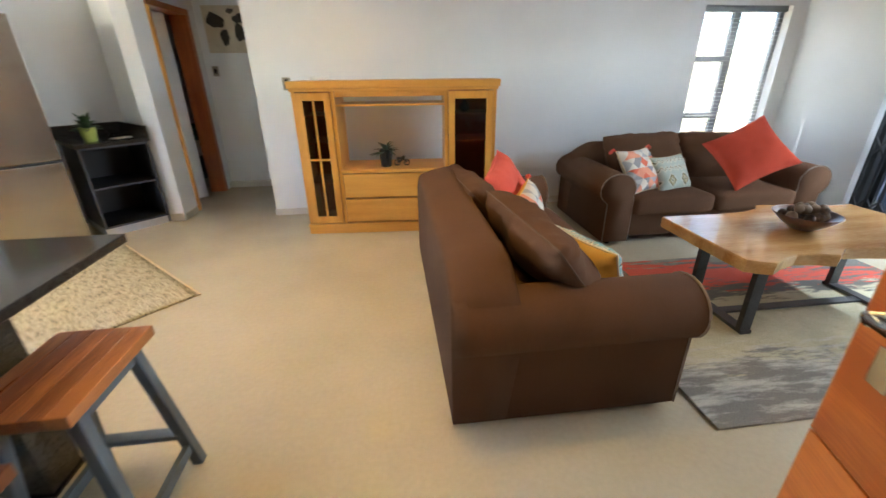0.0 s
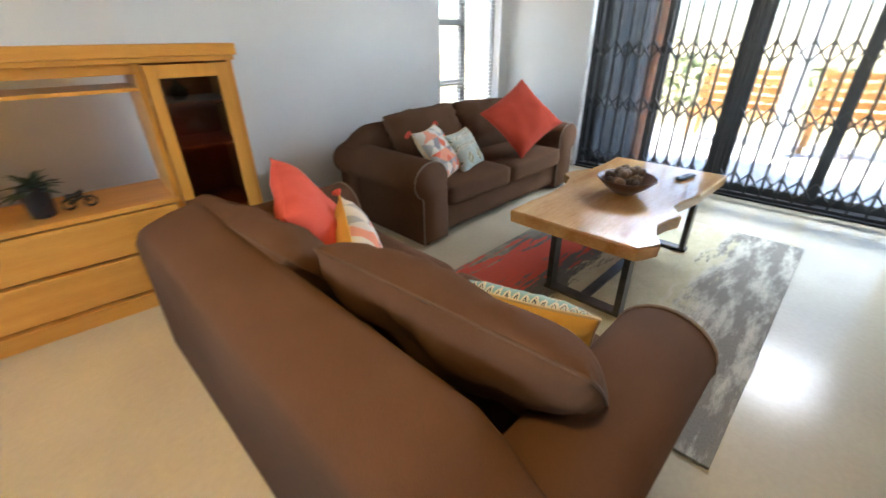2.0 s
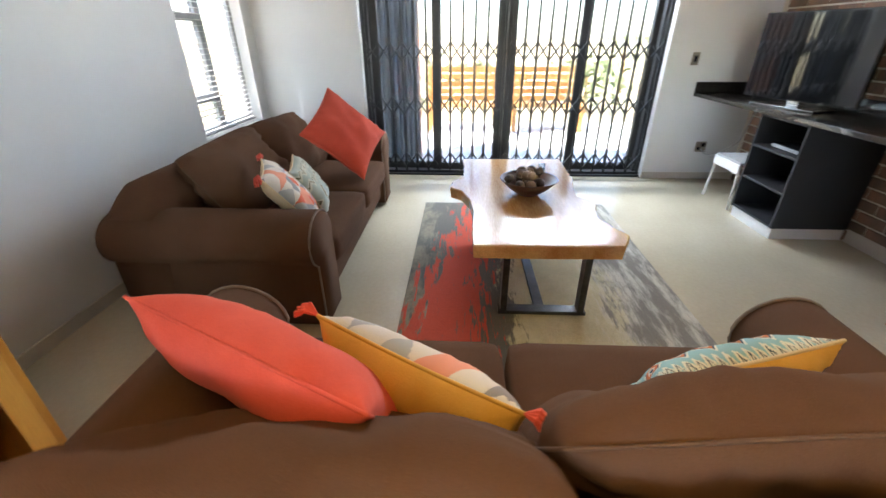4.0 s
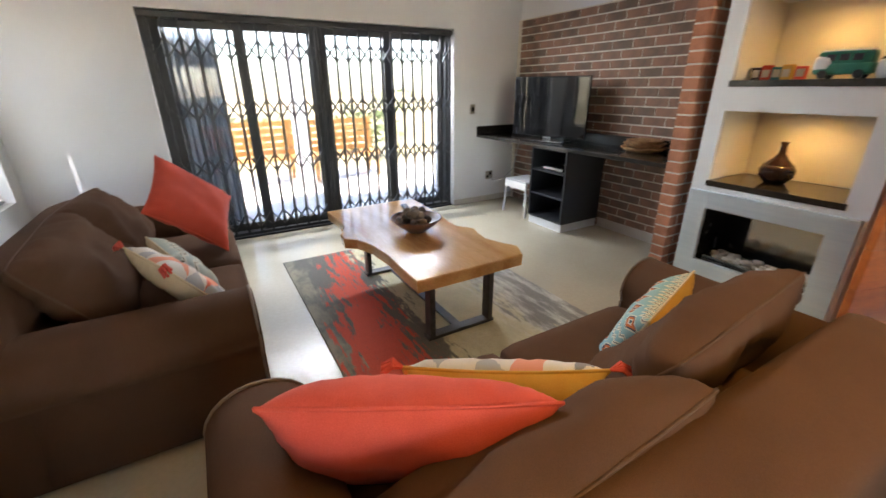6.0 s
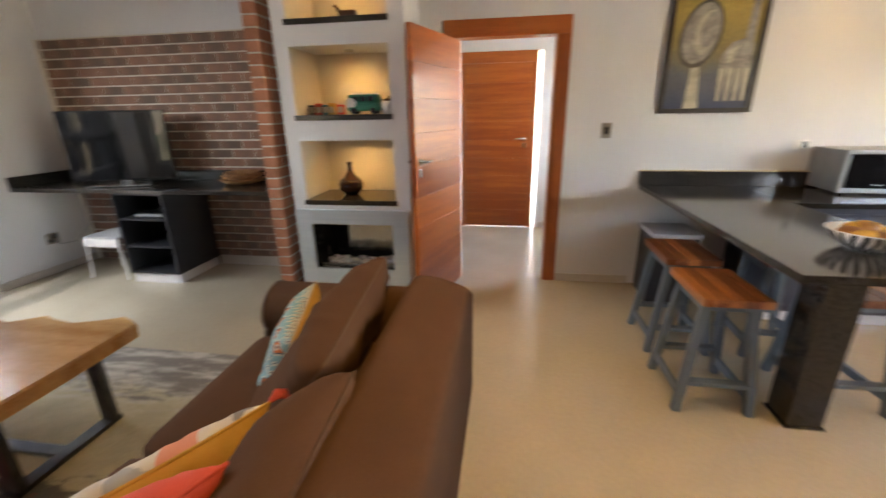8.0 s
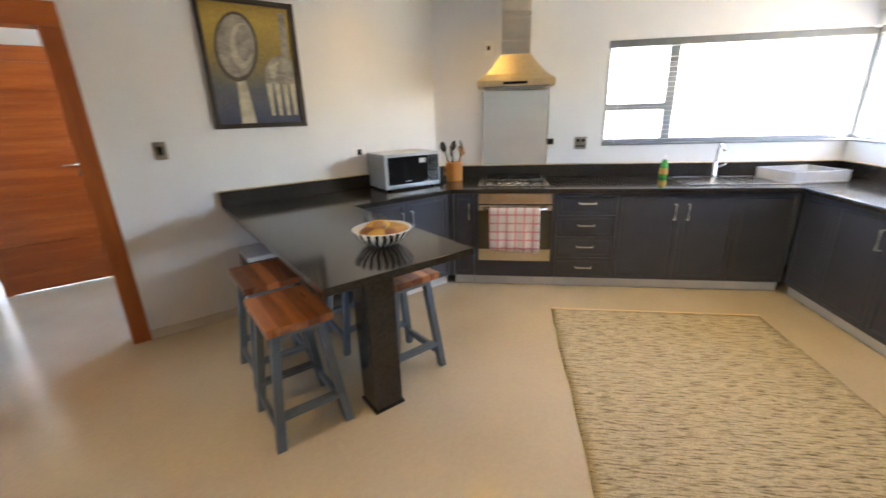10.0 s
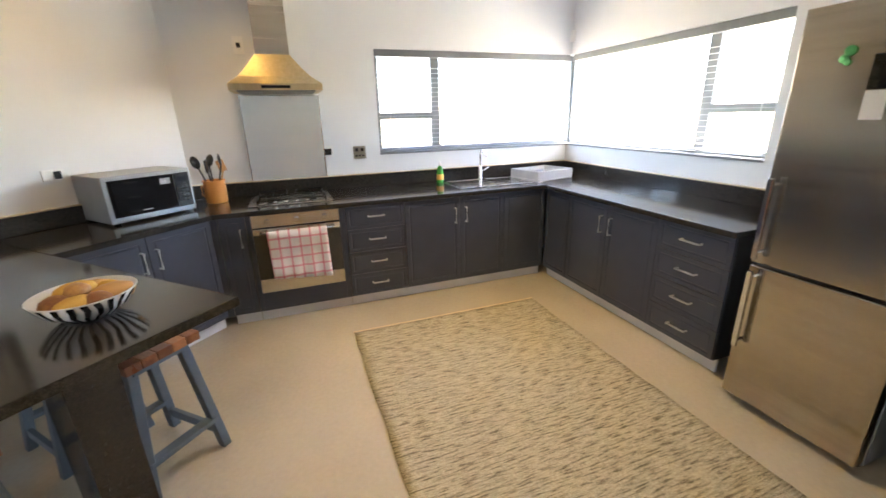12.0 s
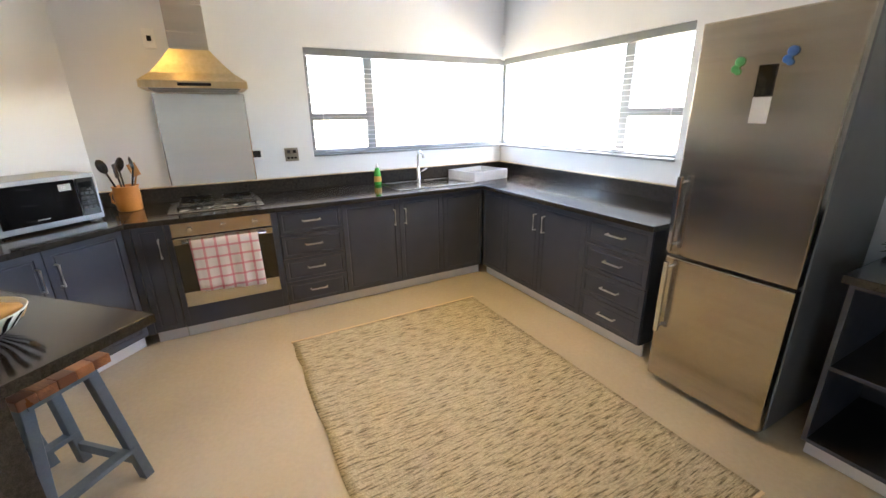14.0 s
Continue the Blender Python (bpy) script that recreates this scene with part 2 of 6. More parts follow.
OAK_UP = wood("golden_oak_upright", (0.56, 0.24, 0.038), (0.70, 0.34, 0.065), 2, 2.0, 0.35, 0.08)
SLAB = wood("slab_wood", (0.40, 0.18, 0.052), (0.68, 0.41, 0.165), 0, 1.6, 0.2, 0, 0.3, 5.0)
SEATWOOD = wood("stool_hardwood", (0.15, 0.046, 0.017), (0.43, 0.165, 0.052), 1, 2.2, 0.3, 0.5, 0.3)
BENCHWOOD = wood("bench_pine", (0.28, 0.115, 0.024), (0.40, 0.19, 0.05), 1, 2.0, 0.6, 0.2)
GRANITE = surface("dark_granite", (0.012, 0.011, 0.010), (0.045, 0.038, 0.033), 0.12, 0, 60, 260, 0.0, spread=0.04, fine_mix=0.6)
CUPBOARD = surface("charcoal_blue_cupboard", (0.040, 0.046, 0.064), (0.052, 0.059, 0.080), 0.38, 0, 5, 120, 0.03)
CARCASS = surface("black_carcass", (0.014, 0.015, 0.018), (0.022, 0.023, 0.027), 0.5, 0, 6, 120, 0.03)
STEEL = surface("brushed_steel", (0.44, 0.395, 0.33), (0.50, 0.45, 0.38), 0.2, 1, 1.5, 60, 0.012, (1, 1, 25), 0.05, 0.2)
STEEL_H = surface("brushed_steel_across", (0.56, 0.52, 0.45), (0.64, 0.60, 0.53), 0.26, 1, 1.5, 60, 0.012, (1, 1, 25), 0.05, 0.2)
# gold tint stands in for the warm-lit walls mirrored in plain steel
GOLDREFLECT = surface("steel_with_gold_reflection", (0.62, 0.50, 0.30), (0.70, 0.58, 0.37), 0.3, 1, 1.5, 60, 0.012, (25, 25, 1), 0.05, 0.2)
CHROME = surface("chrome", (0.60, 0.60, 0.60), (0.66, 0.66, 0.66), 0.12, 1, 5, 60, 0.0)
HANDLE = surface("satin_aluminium_handle", (0.56, 0.56, 0.56), (0.64, 0.64, 0.63), 0.3, 0.65, 5, 60, 0.0)
KICK = surface("aluminium_kickboard", (0.68, 0.68, 0.68), (0.76, 0.76, 0.75), 0.35, 0.2, 4, 90, 0.02)
ALU = surface("charcoal_aluminium", (0.026, 0.028, 0.031), (0.040, 0.042, 0.046), 0.45, 0.3, 6, 150, 0.03)
GREYALU = surface("grey_aluminium", (0.16, 0.17, 0.18), (0.21, 0.22, 0.23), 0.45, 0.3, 6, 150, 0.03)
IRON = surface("dark_raw_steel", (0.045, 0.045, 0.046), (0.10, 0.098, 0.095), 0.4, 0.7, 12, 160, 0.1)
STOOLPAINT = surface("slate_blue_paint", (0.085, 0.115, 0.145), (0.115, 0.15, 0.18), 0.5, 0, 8, 120, 0.06)
FABRIC = surface("brown_upholstery", (0.088, 0.044, 0.0235), (0.122, 0.062, 0.035), 0.95, 0, 3, 420, 0.45, sheen=0.0, fine_mix=0.5)
# pale blue puts the daylight mirrored in the splashback into its colour
BACKPLATE = surface("brushed_sheet_pale_reflection", (0.82, 0.91, 0.95), (0.88, 0.96, 0.99), 0.24, 0.7, 1.5, 60, 0.0, (1, 1, 6), 0.03, 0.2)
SEAM = surface("brown_seam_cord", (0.09, 0.046, 0.025), (0.125, 0.065, 0.037), 0.9, 0, 20, 300, 0.3)
PIPING = surface("piping", (0.20, 0.15, 0.12), (0.27, 0.21, 0.17), 0.9, 0, 20, 300, 0.3)
CORAL = surface("coral_linen", (0.62, 0.085, 0.055), (0.74, 0.125, 0.085), 0.85, 0, 6, 380, 0.4, sheen=0.05, fine_mix=0.45)
RUST = surface("rust_red_linen", (0.46, 0.055, 0.030), (0.56, 0.080, 0.045), 0.85, 0, 6, 380, 0.4, sheen=0.05, fine_mix=0.45)
MUSTARD = surface("mustard_cotton", (0.58, 0.33, 0.07), (0.68, 0.41, 0.11), 0.9, 0, 6, 350, 0.3, fine_mix=0.45)
OATMEAL = surface("oatmeal_cotton", (0.58, 0.45, 0.28), (0.68, 0.55, 0.36), 0.9, 0, 6, 350, 0.3, fine_mix=0.45)
KILIM = patchwork("kilim_cloth", [(0.66, 0.60, 0.52), (0.66, 0.15, 0.09), (0.27, 0.26, 0.27), (0.68, 0.62, 0.54), (0.72, 0.30, 0.20), (0.40, 0.39, 0.38)], 0.10)
IKAT = ikat("ikat_cloth", (0.26, 0.42, 0.42), (0.05, 0.07, 0.09), (0.55, 0.15, 0.05), (0.66, 0.62, 0.48), 0.088)
TEAL = ikat("soft_teal_cloth", (0.42, 0.47, 0.42), (0.14, 0.13, 0.08), (0.40, 0.34, 0.20), (0.60, 0.58, 0.48), 0.16)
WHITE = surface("white_plastic", (0.74, 0.74, 0.73), (0.80, 0.80, 0.79), 0.4, 0, 8, 100, 0.02)
GREYPLASTIC = surface("grey_plastic", (0.36, 0.37, 0.38), (0.44, 0.45, 0.46), 0.45, 0, 8, 100, 0.02)
SWITCH = surface("pewter_switch_plate", (0.24, 0.215, 0.18), (0.31, 0.28, 0.235), 0.35, 0.7, 10, 120, 0.02)
BLACK = surface("black_plastic", (0.008, 0.008, 0.009), (0.014, 0.014, 0.015), 0.25, 0, 8, 100, 0.02)
SCREEN = surface("dark_glass_screen", (0.006, 0.006, 0.007), (0.008, 0.008, 0.009), 0.05, 0, 4, 60, 0.0, spread=0.01, coat=1.0)
CLEAR = glass("clear_glass")
# dark tint added to the door panes to dim the bright outdoors
TINT = glass("view_dimming_glass", (0.97, 0.99, 1.0), 0.0, 0.36)
# passes a third of the light, added to dim the wall beside window_2
PALE = glass("light_cutting_glass", (0.96, 0.98, 1.0), 0.0, 0.33)
SMOKE = glass("smoked_glass", (0.88, 0.80, 0.70), 0.0, 0.78)
SHEER = sheer("grey_curtain", (0.22, 0.24, 0.26), 0.35)
SLATS = sheer("white_blind_slats", (0.84, 0.84, 0.84), 0.25)
TERRA = surface("terracotta_orange", (0.62, 0.22, 0.04), (0.74, 0.30, 0.06), 0.5, 0, 10, 120, 0.1)
# blue-white tint stands in for reflected daylight on the steel
SPLASH = surface("satin_steel_blue_reflection", (0.66, 0.76, 0.82), (0.73, 0.82, 0.87), 0.30, 0.65, 1.5, 60, 0.012, (1, 1, 25), 0.05, 0.2)
SILVER = surface("silver_plastic", (0.29, 0.30, 0.31), (0.35, 0.36, 0.37), 0.35, 0.3, 8, 100, 0.02)
GLAZE = surface("dark_brown_glaze", (0.020, 0.011, 0.008), (0.045, 0.022, 0.014), 0.15, 0, 6, 60, 0.0)
BOWLWOOD = surface("dark_bowl_wood", (0.06, 0.022, 0.012), (0.13, 0.05, 0.025), 0.3, 0, 8, 60, 0.05, coat=0.3)
BALLS = surface("dried_pods", (0.045, 0.024, 0.014), (0.20, 0.12, 0.065), 0.7, 0, 30, 90, 0.4, rand=0.5)
LEAF = surface("leaf_green", (0.025, 0.06, 0.02), (0.06, 0.12, 0.045), 0.5, 0, 12, 90, 0.1, rand=0.3)
SUCC = surface("succulent_green", (0.02, 0.045, 0.022), (0.05, 0.085, 0.045), 0.5, 0, 12, 90, 0.1, rand=0.3)
LIME = surface("lime_pot", (0.42, 0.52, 0.12), (0.50, 0.60, 0.17), 0.4, 0, 8, 80, 0.03)
PEBBLE = surface("white_pebble", (0.62, 0.60, 0.56), (0.78, 0.76, 0.72), 0.6, 0, 15, 90, 0.1, rand=0.3)
# yellowish white stands in for the bright room mirrored in the plate
FIREBACK = surface("cream_mirror_steel", (0.62, 0.57, 0.46), (0.84, 0.79, 0.68), 0.16, 1.0, 4, 60, 0.05)
FRUIT = surface("brown_orange_fruit", (0.26, 0.10, 0.035), (0.52, 0.27, 0.07), 0.5, 0, 14, 90, 0.1, rand=0.4)
BASKET = surface("woven_grass", (0.20, 0.09, 0.035), (0.44, 0.25, 0.11), 0.8, 0, 18, 140, 0.5)
TOWEL = check("checked_towel", (0.76, 0.71, 0.71), (0.62, 0.13, 0.20), 0.075, 0.2)
CONCRETE = surface("patio_concrete", (0.60, 0.58, 0.55), (0.70, 0.68, 0.64), 0.8, 0, 3, 60, 0.15)
GROUND = surface("dry_ground", (0.26, 0.21, 0.12), (0.40, 0.33, 0.20), 0.95, 0, 1.2, 20, 0.4)
SHRUB = surface("shrub_green", (0.06, 0.09, 0.03), (0.12, 0.16, 0.06), 0.8, 0, 6, 40, 0.3)
TEALCLOTH = surface("teal_bedding", (0.035, 0.13, 0.15), (0.05, 0.17, 0.19), 0.9, 0, 5, 200, 0.3)
ROOF = surface("dark_roof_sheet", (0.10, 0.10, 0.10), (0.14, 0.14, 0.14), 0.6, 0.3, 5, 60, 0.05)
PAPER = surface("map_canvas", (0.50, 0.43, 0.32), (0.60, 0.53, 0.41), 0.85, 0, 6, 150, 0.1)
INK = surface("dark_print", (0.03, 0.024, 0.02), (0.06, 0.05, 0.04), 0.8, 0, 10, 120, 0.05)
PICFRAME = surface("dark_picture_frame", (0.018, 0.012, 0.009), (0.035, 0.022, 0.016), 0.35, 0, 8, 80, 0.05)
CANVAS = bands("painting_ground", [(0.0, (0.03, 0.04, 0.09)), (0.3, (0.10, 0.11, 0.13)), (0.55, (0.26, 0.20, 0.06)), (0.85, (0.44, 0.31, 0.06)), (1.0, (0.30, 0.20, 0.04))], 2, 0.82, 0.12, 6, rough=0.5, bump=0.1, fine=60)
PAINTGREY = surface("painted_silver", (0.16, 0.15, 0.13), (0.42, 0.39, 0.33), 0.5, 0, 14, 60, 0.2)


def rug_pile(name):
    """Abstract rug: grey with pale torn streaks, an olive middle, and a coral streak that runs out."""
    m = bpy.data.materials.new(name)
    m.use_nodes = True
    nt, N = m.node_tree, m.node_tree.nodes
    L = nt.links.new
    b = N["Principled BSDF"]
    tc, sp = N.new("ShaderNodeTexCoord"), N.new("ShaderNodeSeparateXYZ")
    L(tc.outputs["Object"], sp.inputs[0])

    def calc(op, a, c, d=0.0):
        n = N.new("ShaderNodeMath")
        n.operation = op
        for s, v in zip(n.inputs, (a, c, d)):
            if isinstance(v, (int, float)):
                s.default_value = v
            else:
                L(v, s)
        return n.outputs[0]

    def fuzz(stretch, scale, detail=8, rough=0.7):
        mp, no = N.new("ShaderNodeMapping"), N.new("ShaderNodeTexNoise")
        mp.inputs["Scale"].default_value = stretch
        no.inputs["Scale"].default_value, no.inputs["Detail"].default_value, no.inputs["Roughness"].default_value = scale, detail, rough
        L(tc.outputs["Object"], mp.inputs["Vector"]), L(mp.outputs[0], no.inputs["Vector"])
        return no.outputs["Fac"]

    def step(v, lo, hi, top=1.0):
        r = N.new("ShaderNodeMapRange")
        r.inputs["From Min"].default_value, r.inputs["From Max"].default_value, r.inputs["To Max"].default_value = lo, hi, top
        L(v, r.inputs["Value"])
        return r.outputs[0]

    def over(base, colour, fac):
        mx = N.new("ShaderNodeMix")
        mx.data_type = "RGBA"
        if isinstance(base, tuple):
            mx.inputs[6].default_value = (*base, 1)
        else:
            L(base, mx.inputs[6])
        mx.inputs[7].default_value = (*colour, 1)
        L(fac, mx.inputs["Factor"])
        return mx.outputs[2]

    x, y = sp.outputs[0], sp.outputs[1]
    torn = fuzz((1.0, 5.0, 1), 2.4)
    v = calc("MULTIPLY_ADD", torn, 0.9, calc("SUBTRACT", y, 0.45))
    cloud = fuzz((1, 1.6, 1), 2.2)
    col = over((0.46, 0.43, 0.30), (0.56, 0.53, 0.38), step(cloud, 0.4, 0.6))
    # grey south part with pale torn streaks
    south = calc("SUBTRACT", 1.0, step(v, -0.44, -0.38))
    col = over(col, (0.23, 0.22, 0.20), south)
    pale = calc("MULTIPLY", step(fuzz((1.0, 4.5, 1), 2.4), 0.46, 0.60, 0.8), calc("SUBTRACT", 1.0, step(v, -0.38, -0.30)))
    col = over(col, (0.60, 0.58, 0.52), pale)
    pale2 = step(fuzz((0.8, 3.0, 1), 1.7), 0.57, 0.62, 0.75)
    col = over(col, (0.56, 0.54, 0.48), calc("MULTIPLY", pale2, step(x, 0.1, 0.8)))
    # dark grey north part
    north = step(v, 0.16, 0.22)
    col = over(col, (0.145, 0.14, 0.13), north)
    col = over(col, (0.30, 0.28, 0.21), calc("MULTIPLY", step(v, 0.66, 0.74), step(cloud, 0.42, 0.56, 0.8)))
    # coral streak, broad at the west end
    mid = calc("MULTIPLY_ADD", x, -0.12, 0.50)
    half = calc("MULTIPLY_ADD", x, -0.085, 0.155)
    off = calc("ABSOLUTE", calc("SUBTRACT", calc("MULTIPLY_ADD", fuzz((1.0, 7.0, 1), 3.6), 1.1, calc("SUBTRACT", y, 0.55)), mid), 0.0)
    coral = step(calc("SUBTRACT", half, off), -0.015, 0.025, 0.95)
    col = over(col, (0.56, 0.10, 0.068), coral)
    fine = fuzz((1, 1, 1), 190, 3, 0.5)
    mx = N.new("ShaderNodeMix")
    mx.data_type, mx.blend_type = "RGBA", "OVERLAY"
    mx.inputs["Factor"].default_value = 0.35
    L(col, mx.inputs[6]), L(fine, mx.inputs[7])
    L(mx.outputs[2], b.inputs["Base Color"])
    b.inputs["Roughness"].default_value, b.inputs["Specular IOR Level"].default_value = 0.95, 0.1
    bp = N.new("ShaderNodeBump")
    bp.inputs["Strength"].default_value, bp.inputs["Distance"].default_value = 0.6, 0.005
    L(fine, bp.inputs["Height"]), L(bp.outputs[0], b.inputs["Normal"])
    return m


RUGMAT = rug_pile("abstract_rug_pile")
MATWEAVE = bands("woven_rag_rug", [(0.0, (0.38, 0.34, 0.24)), (0.30, (0.56, 0.51, 0.37)), (0.42, (0.36, 0.32, 0.22)), (0.50, (0.60, 0.55, 0.41)), (0.58, (0.38, 0.34, 0.24)), (0.70, (0.56, 0.51, 0.37)), (1.0, (0.38, 0.34, 0.24))], 1, 12, 1.6, 3.2, (1.6, 18, 1), 0.95, 1.0, 90, ((4.5, 44.0, 1), 2.1, 0.49, 0.62, (0.085, 0.075, 0.047), 0.88))
for soft in (FABRIC, CORAL, RUST, MUSTARD, OATMEAL, MATWEAVE):
    soft.node_tree.nodes["Principled BSDF"].inputs["Specular IOR Level"].default_value = 0.12


# ---- mesh helpers ----
def add_box(bm, x0, y0, z0, x1, y1, z1, m=None, bevel=0.0):
    vs = [bm.verts.new((x, y, z)) for x in (x0, x1) for y in (y0, y1) for z in (z0, z1)]
    fs = [bm.faces.new([vs[i] for i in q]) for q in ((0, 1, 3, 2), (4, 6, 7, 5), (0, 4, 5, 1), (2, 3, 7, 6), (0, 2, 6, 4), (1, 5, 7, 3))]
    if bevel:
        es = list({e for f in fs for e in f.edges})
        r = bmesh.ops.bevel(bm, geom=es, offset=bevel, segments=2, affect="EDGES", profile=0.6)
        vs = list({v for f in r["faces"] for v in f.verts} | {v for v in vs if v.is_valid})
    if m:
        for v in vs:
            v.co = m @ v.co
    return vs


def add_prism(bm, pts, z0, z1, m=None):
    """A vertical prism over a polygon in x and y, counter-clockwise."""
    lo, hi = [bm.verts.new((x, y, z0)) for x, y in pts], [bm.verts.new((x, y, z1)) for x, y in pts]
    n = len(pts)
    bm.faces.new(lo[::-1]), bm.faces.new(hi)
    for i in range(n):
        bm.faces.new((lo[i], lo[(i + 1) % n], hi[(i + 1) % n], hi[i]))
    if m:
        for v in lo + hi:
            v.co = m @ v.co
    return lo + hi


def add_lathe(bm, profile, seg=24, centre=(0, 0, 0), m=None):
    """Turn (radius, height) pairs round z."""
    rings, made = [], []
    for r, z in profile:
        ring = [bm.verts.new((centre[0] + r * math.cos(2 * math.pi * i / seg), centre[1] + r * math.sin(2 * math.pi * i / seg), centre[2] + z)) for i in range(seg)]
        rings.append(ring)
        made += ring
    for a, b in zip(rings, rings[1:]):
        for i in range(seg):
            bm.faces.new((a[i], a[(i + 1) % seg], b[(i + 1) % seg], b[i]))
    bm.faces.new(rings[0][::-1]), bm.faces.new(rings[-1])
    if m:
        for v in made:
            v.co = m @ v.co
    return made


def add_tube(bm, pts, r, seg=8, closed=False):
    """A round tube along points; r may be one radius or one for each point."""
    pts = [Vector(p) for p in pts]
    n, rings, ref = len(pts), [], Vector((0, 0, 1))
    for i, p in enumerate(pts):
        a, b = (pts[i - 1] if (i or closed) else p), (pts[(i + 1) % n] if (i < n - 1 or closed) else p)
        d = (b - a).normalized()
        u = d.cross(ref)
        u = (u if u.length > 0.05 else d.cross(Vector((1, 0, 0)))).normalized()
        w = d.cross(u)
        rr = r[i] if isinstance(r, (list, tuple)) else r
        rings.append([bm.verts.new(p + (u * math.cos(2 * math.pi * k / seg) + w * math.sin(2 * math.pi * k / seg)) * rr) for k in range(seg)])
    for i in range(n if closed else n - 1):
        a, b = rings[i], rings[(i + 1) % n]
        for k in range(seg):
            bm.faces.new((a[k], a[(k + 1) % seg], b[(k + 1) % seg], b[k]))
    if not closed:
        bm.faces.new(rings[0][::-1]), bm.faces.new(rings[-1])


def bar(bm, a, b, w, t, bevel=0.0):
    """A flat bar of section w by t from a to b."""
    a, b = Vector(a), Vector(b)
    d = b - a
    q = d.to_track_quat("Z", "Y").to_matrix().to_4x4()
    return add_box(bm, -w / 2, -t / 2, 0, w / 2, t / 2, d.length, Matrix.Translation(a) @ q, bevel)


def link(name, bm, material, smooth=False):
    bmesh.ops.recalc_face_normals(bm, faces=bm.faces)
    me = bpy.data.meshes.new(name)
    bm.to_mesh(me)
    bm.free()
    me.materials.append(material)
    if smooth:
        me.shade_smooth()
    return new(name, me)


def part(name, bm, material, parent=None, label="", smooth=False):
    ob = link(name, bm, material, smooth)
    ob.parent = parent
    return tagged(ob, label)


def boxpart(name, dims, material, parent, bevel=0.003, label=""):
    bm = bmesh.new()
    add_box(bm, *dims, bevel=bevel)
    return part(name, bm, material, parent, label)


def thing(name, label, category, m=None, group=""):
    ob = new(name)
    if m:
        ob.matrix_world = m
    return tagged(ob, label, category, group)


def structure(name, bm, material, label=""):
    return tagged(link(name, bm, material), label, "", "", "structure")


def boxes(name, dims, material, label="", m=None):
    bm = bmesh.new()
    for d in dims:
        add_box(bm, *d, m)
    return structure(name, bm, material, label)


# ---- the large structure ----
PLAN = [(-6.15, 2.215), (-3.05, -0.86), (-1.6, -0.86), (-1.6, -4.2), (3.1, -4.2), (3.1, -0.9), (4.86, -0.9), (4.86, 4.76), (-1.1, 4.76), (-1.1, 7.7), (-4.95, 7.7), (-4.95, 4.94), (-3.41, 4.94)]
# roof outline with an unseen overhang added to block sun at the kitchen windows
SHADE_EAVES = [(-7.0, 2.215), (-3.2, -1.6), (-1.6, -1.6), *PLAN[3:9], (-1.1, 8.0), (-4.95, 8.0), (-4.95, 4.94), (-4.05, 5.17)]
for nm, z0, z1, mt, lb in (("floor", -0.12, 0, SCREED, "polished cream cement screed floor"), ("ceiling", H, H + 0.12, CEIL, "plain white ceiling"), ("roof", H + 0.12, H + 0.25, ROOF, "flat roof over the house with added sun-blocking eaves")):
    bm = bmesh.new()
    add_prism(bm, SHADE_EAVES if nm == "roof" else PLAN, z0, z1)
    structure(nm, bm, mt, lb)
boxes("wall_south", [(-3.35, -0.53, 0, -0.43, -0.41, H), (-0.43, -0.53, 2.2, 0.60, -0.41, H), (0.60, -0.53, 0, 1.98, -0.41, H)], PAINT, "white painted wall with a doorway")
boxes("wall_south_alcove", [(1.98, -0.80, 0, 4.86, -0.53, H)], PAINT, "white wall above the face bricks")
boxes("wall_east", [(4.61, -0.53, 0, 4.86, 0.46, H), (4.61, 3.50, 0, 4.86, 4.76, H), (4.61, 0.46, 2.09, 4.86, 3.50, H)], PAINT, "white wall with a wide sliding door")
boxes("wall_north", [(-1.33, 4.56, 0, 3.39, 4.76, H), (3.39, 4.56, 0, 4.42, 4.76, 0.66), (3.39, 4.56, 2.08, 4.42, 4.76, H), (4.42, 4.56, 0, 4.61, 4.76, H), (-2.29, 4.56, 2.5, -1.33, 4.76, H)], PAINT, "white wall with a tall window")
# kitchen walls, with the corner window through both
boxes("wall_southwest", [(-0.86, -0.86, 0, 3.40, -0.66, 1.19), (1.44, -0.86, 1.19, 3.40, -0.66, 2.10), (-0.86, -0.86, 2.10, 3.40, -0.66, H)], PAINT, "white kitchen wall with a corner window", K)
boxes("wall_northwest", [(-0.86, -0.66, 0, -0.66, 4.0, 1.19), (-0.86, 1.44, 1.19, -0.66, 4.0, 2.10), (-0.86, -0.66, 2.10, -0.66, 4.0, H)], PAINT, "white kitchen wall with a corner window", K)
bm = bmesh.new()
add_prism(bm, [(-2.29, 4.53), (-2.29, 4.86), (-2.62, 5.22), (-2.86, 4.98), (-2.44, 4.53)], 0, H)
add_box(bm, -2.45, 4.86, 2.16, -2.29, 5.80, H)
add_box(bm, -2.45, 5.80, 0, -2.29, 6.10, H)
structure("wall_hall_west", bm, PAINT, "white wall end and hall wall with a doorway")
boxes("wall_hall_end", [(-2.45, 6.0, 0, -1.0, 6.12, H)], PAINT, "shaded white wall at the end of the passage")
boxes("wall_hall_east", [(-1.33, 4.76, 0, -1.2, 6.0, H)], PAINT, "white passage wall")
boxes("wall_bedroom", [(-4.9, 7.5, 0, -2.45, 7.6, H), (-4.9, 5.0, 0, -4.8, 7.5, H), (-4.9, 4.93, 0, -3.2, 5.0, H), (-2.45, 6.1, 0, -2.35, 7.6, H)], PAINT, "dim bedroom wall")
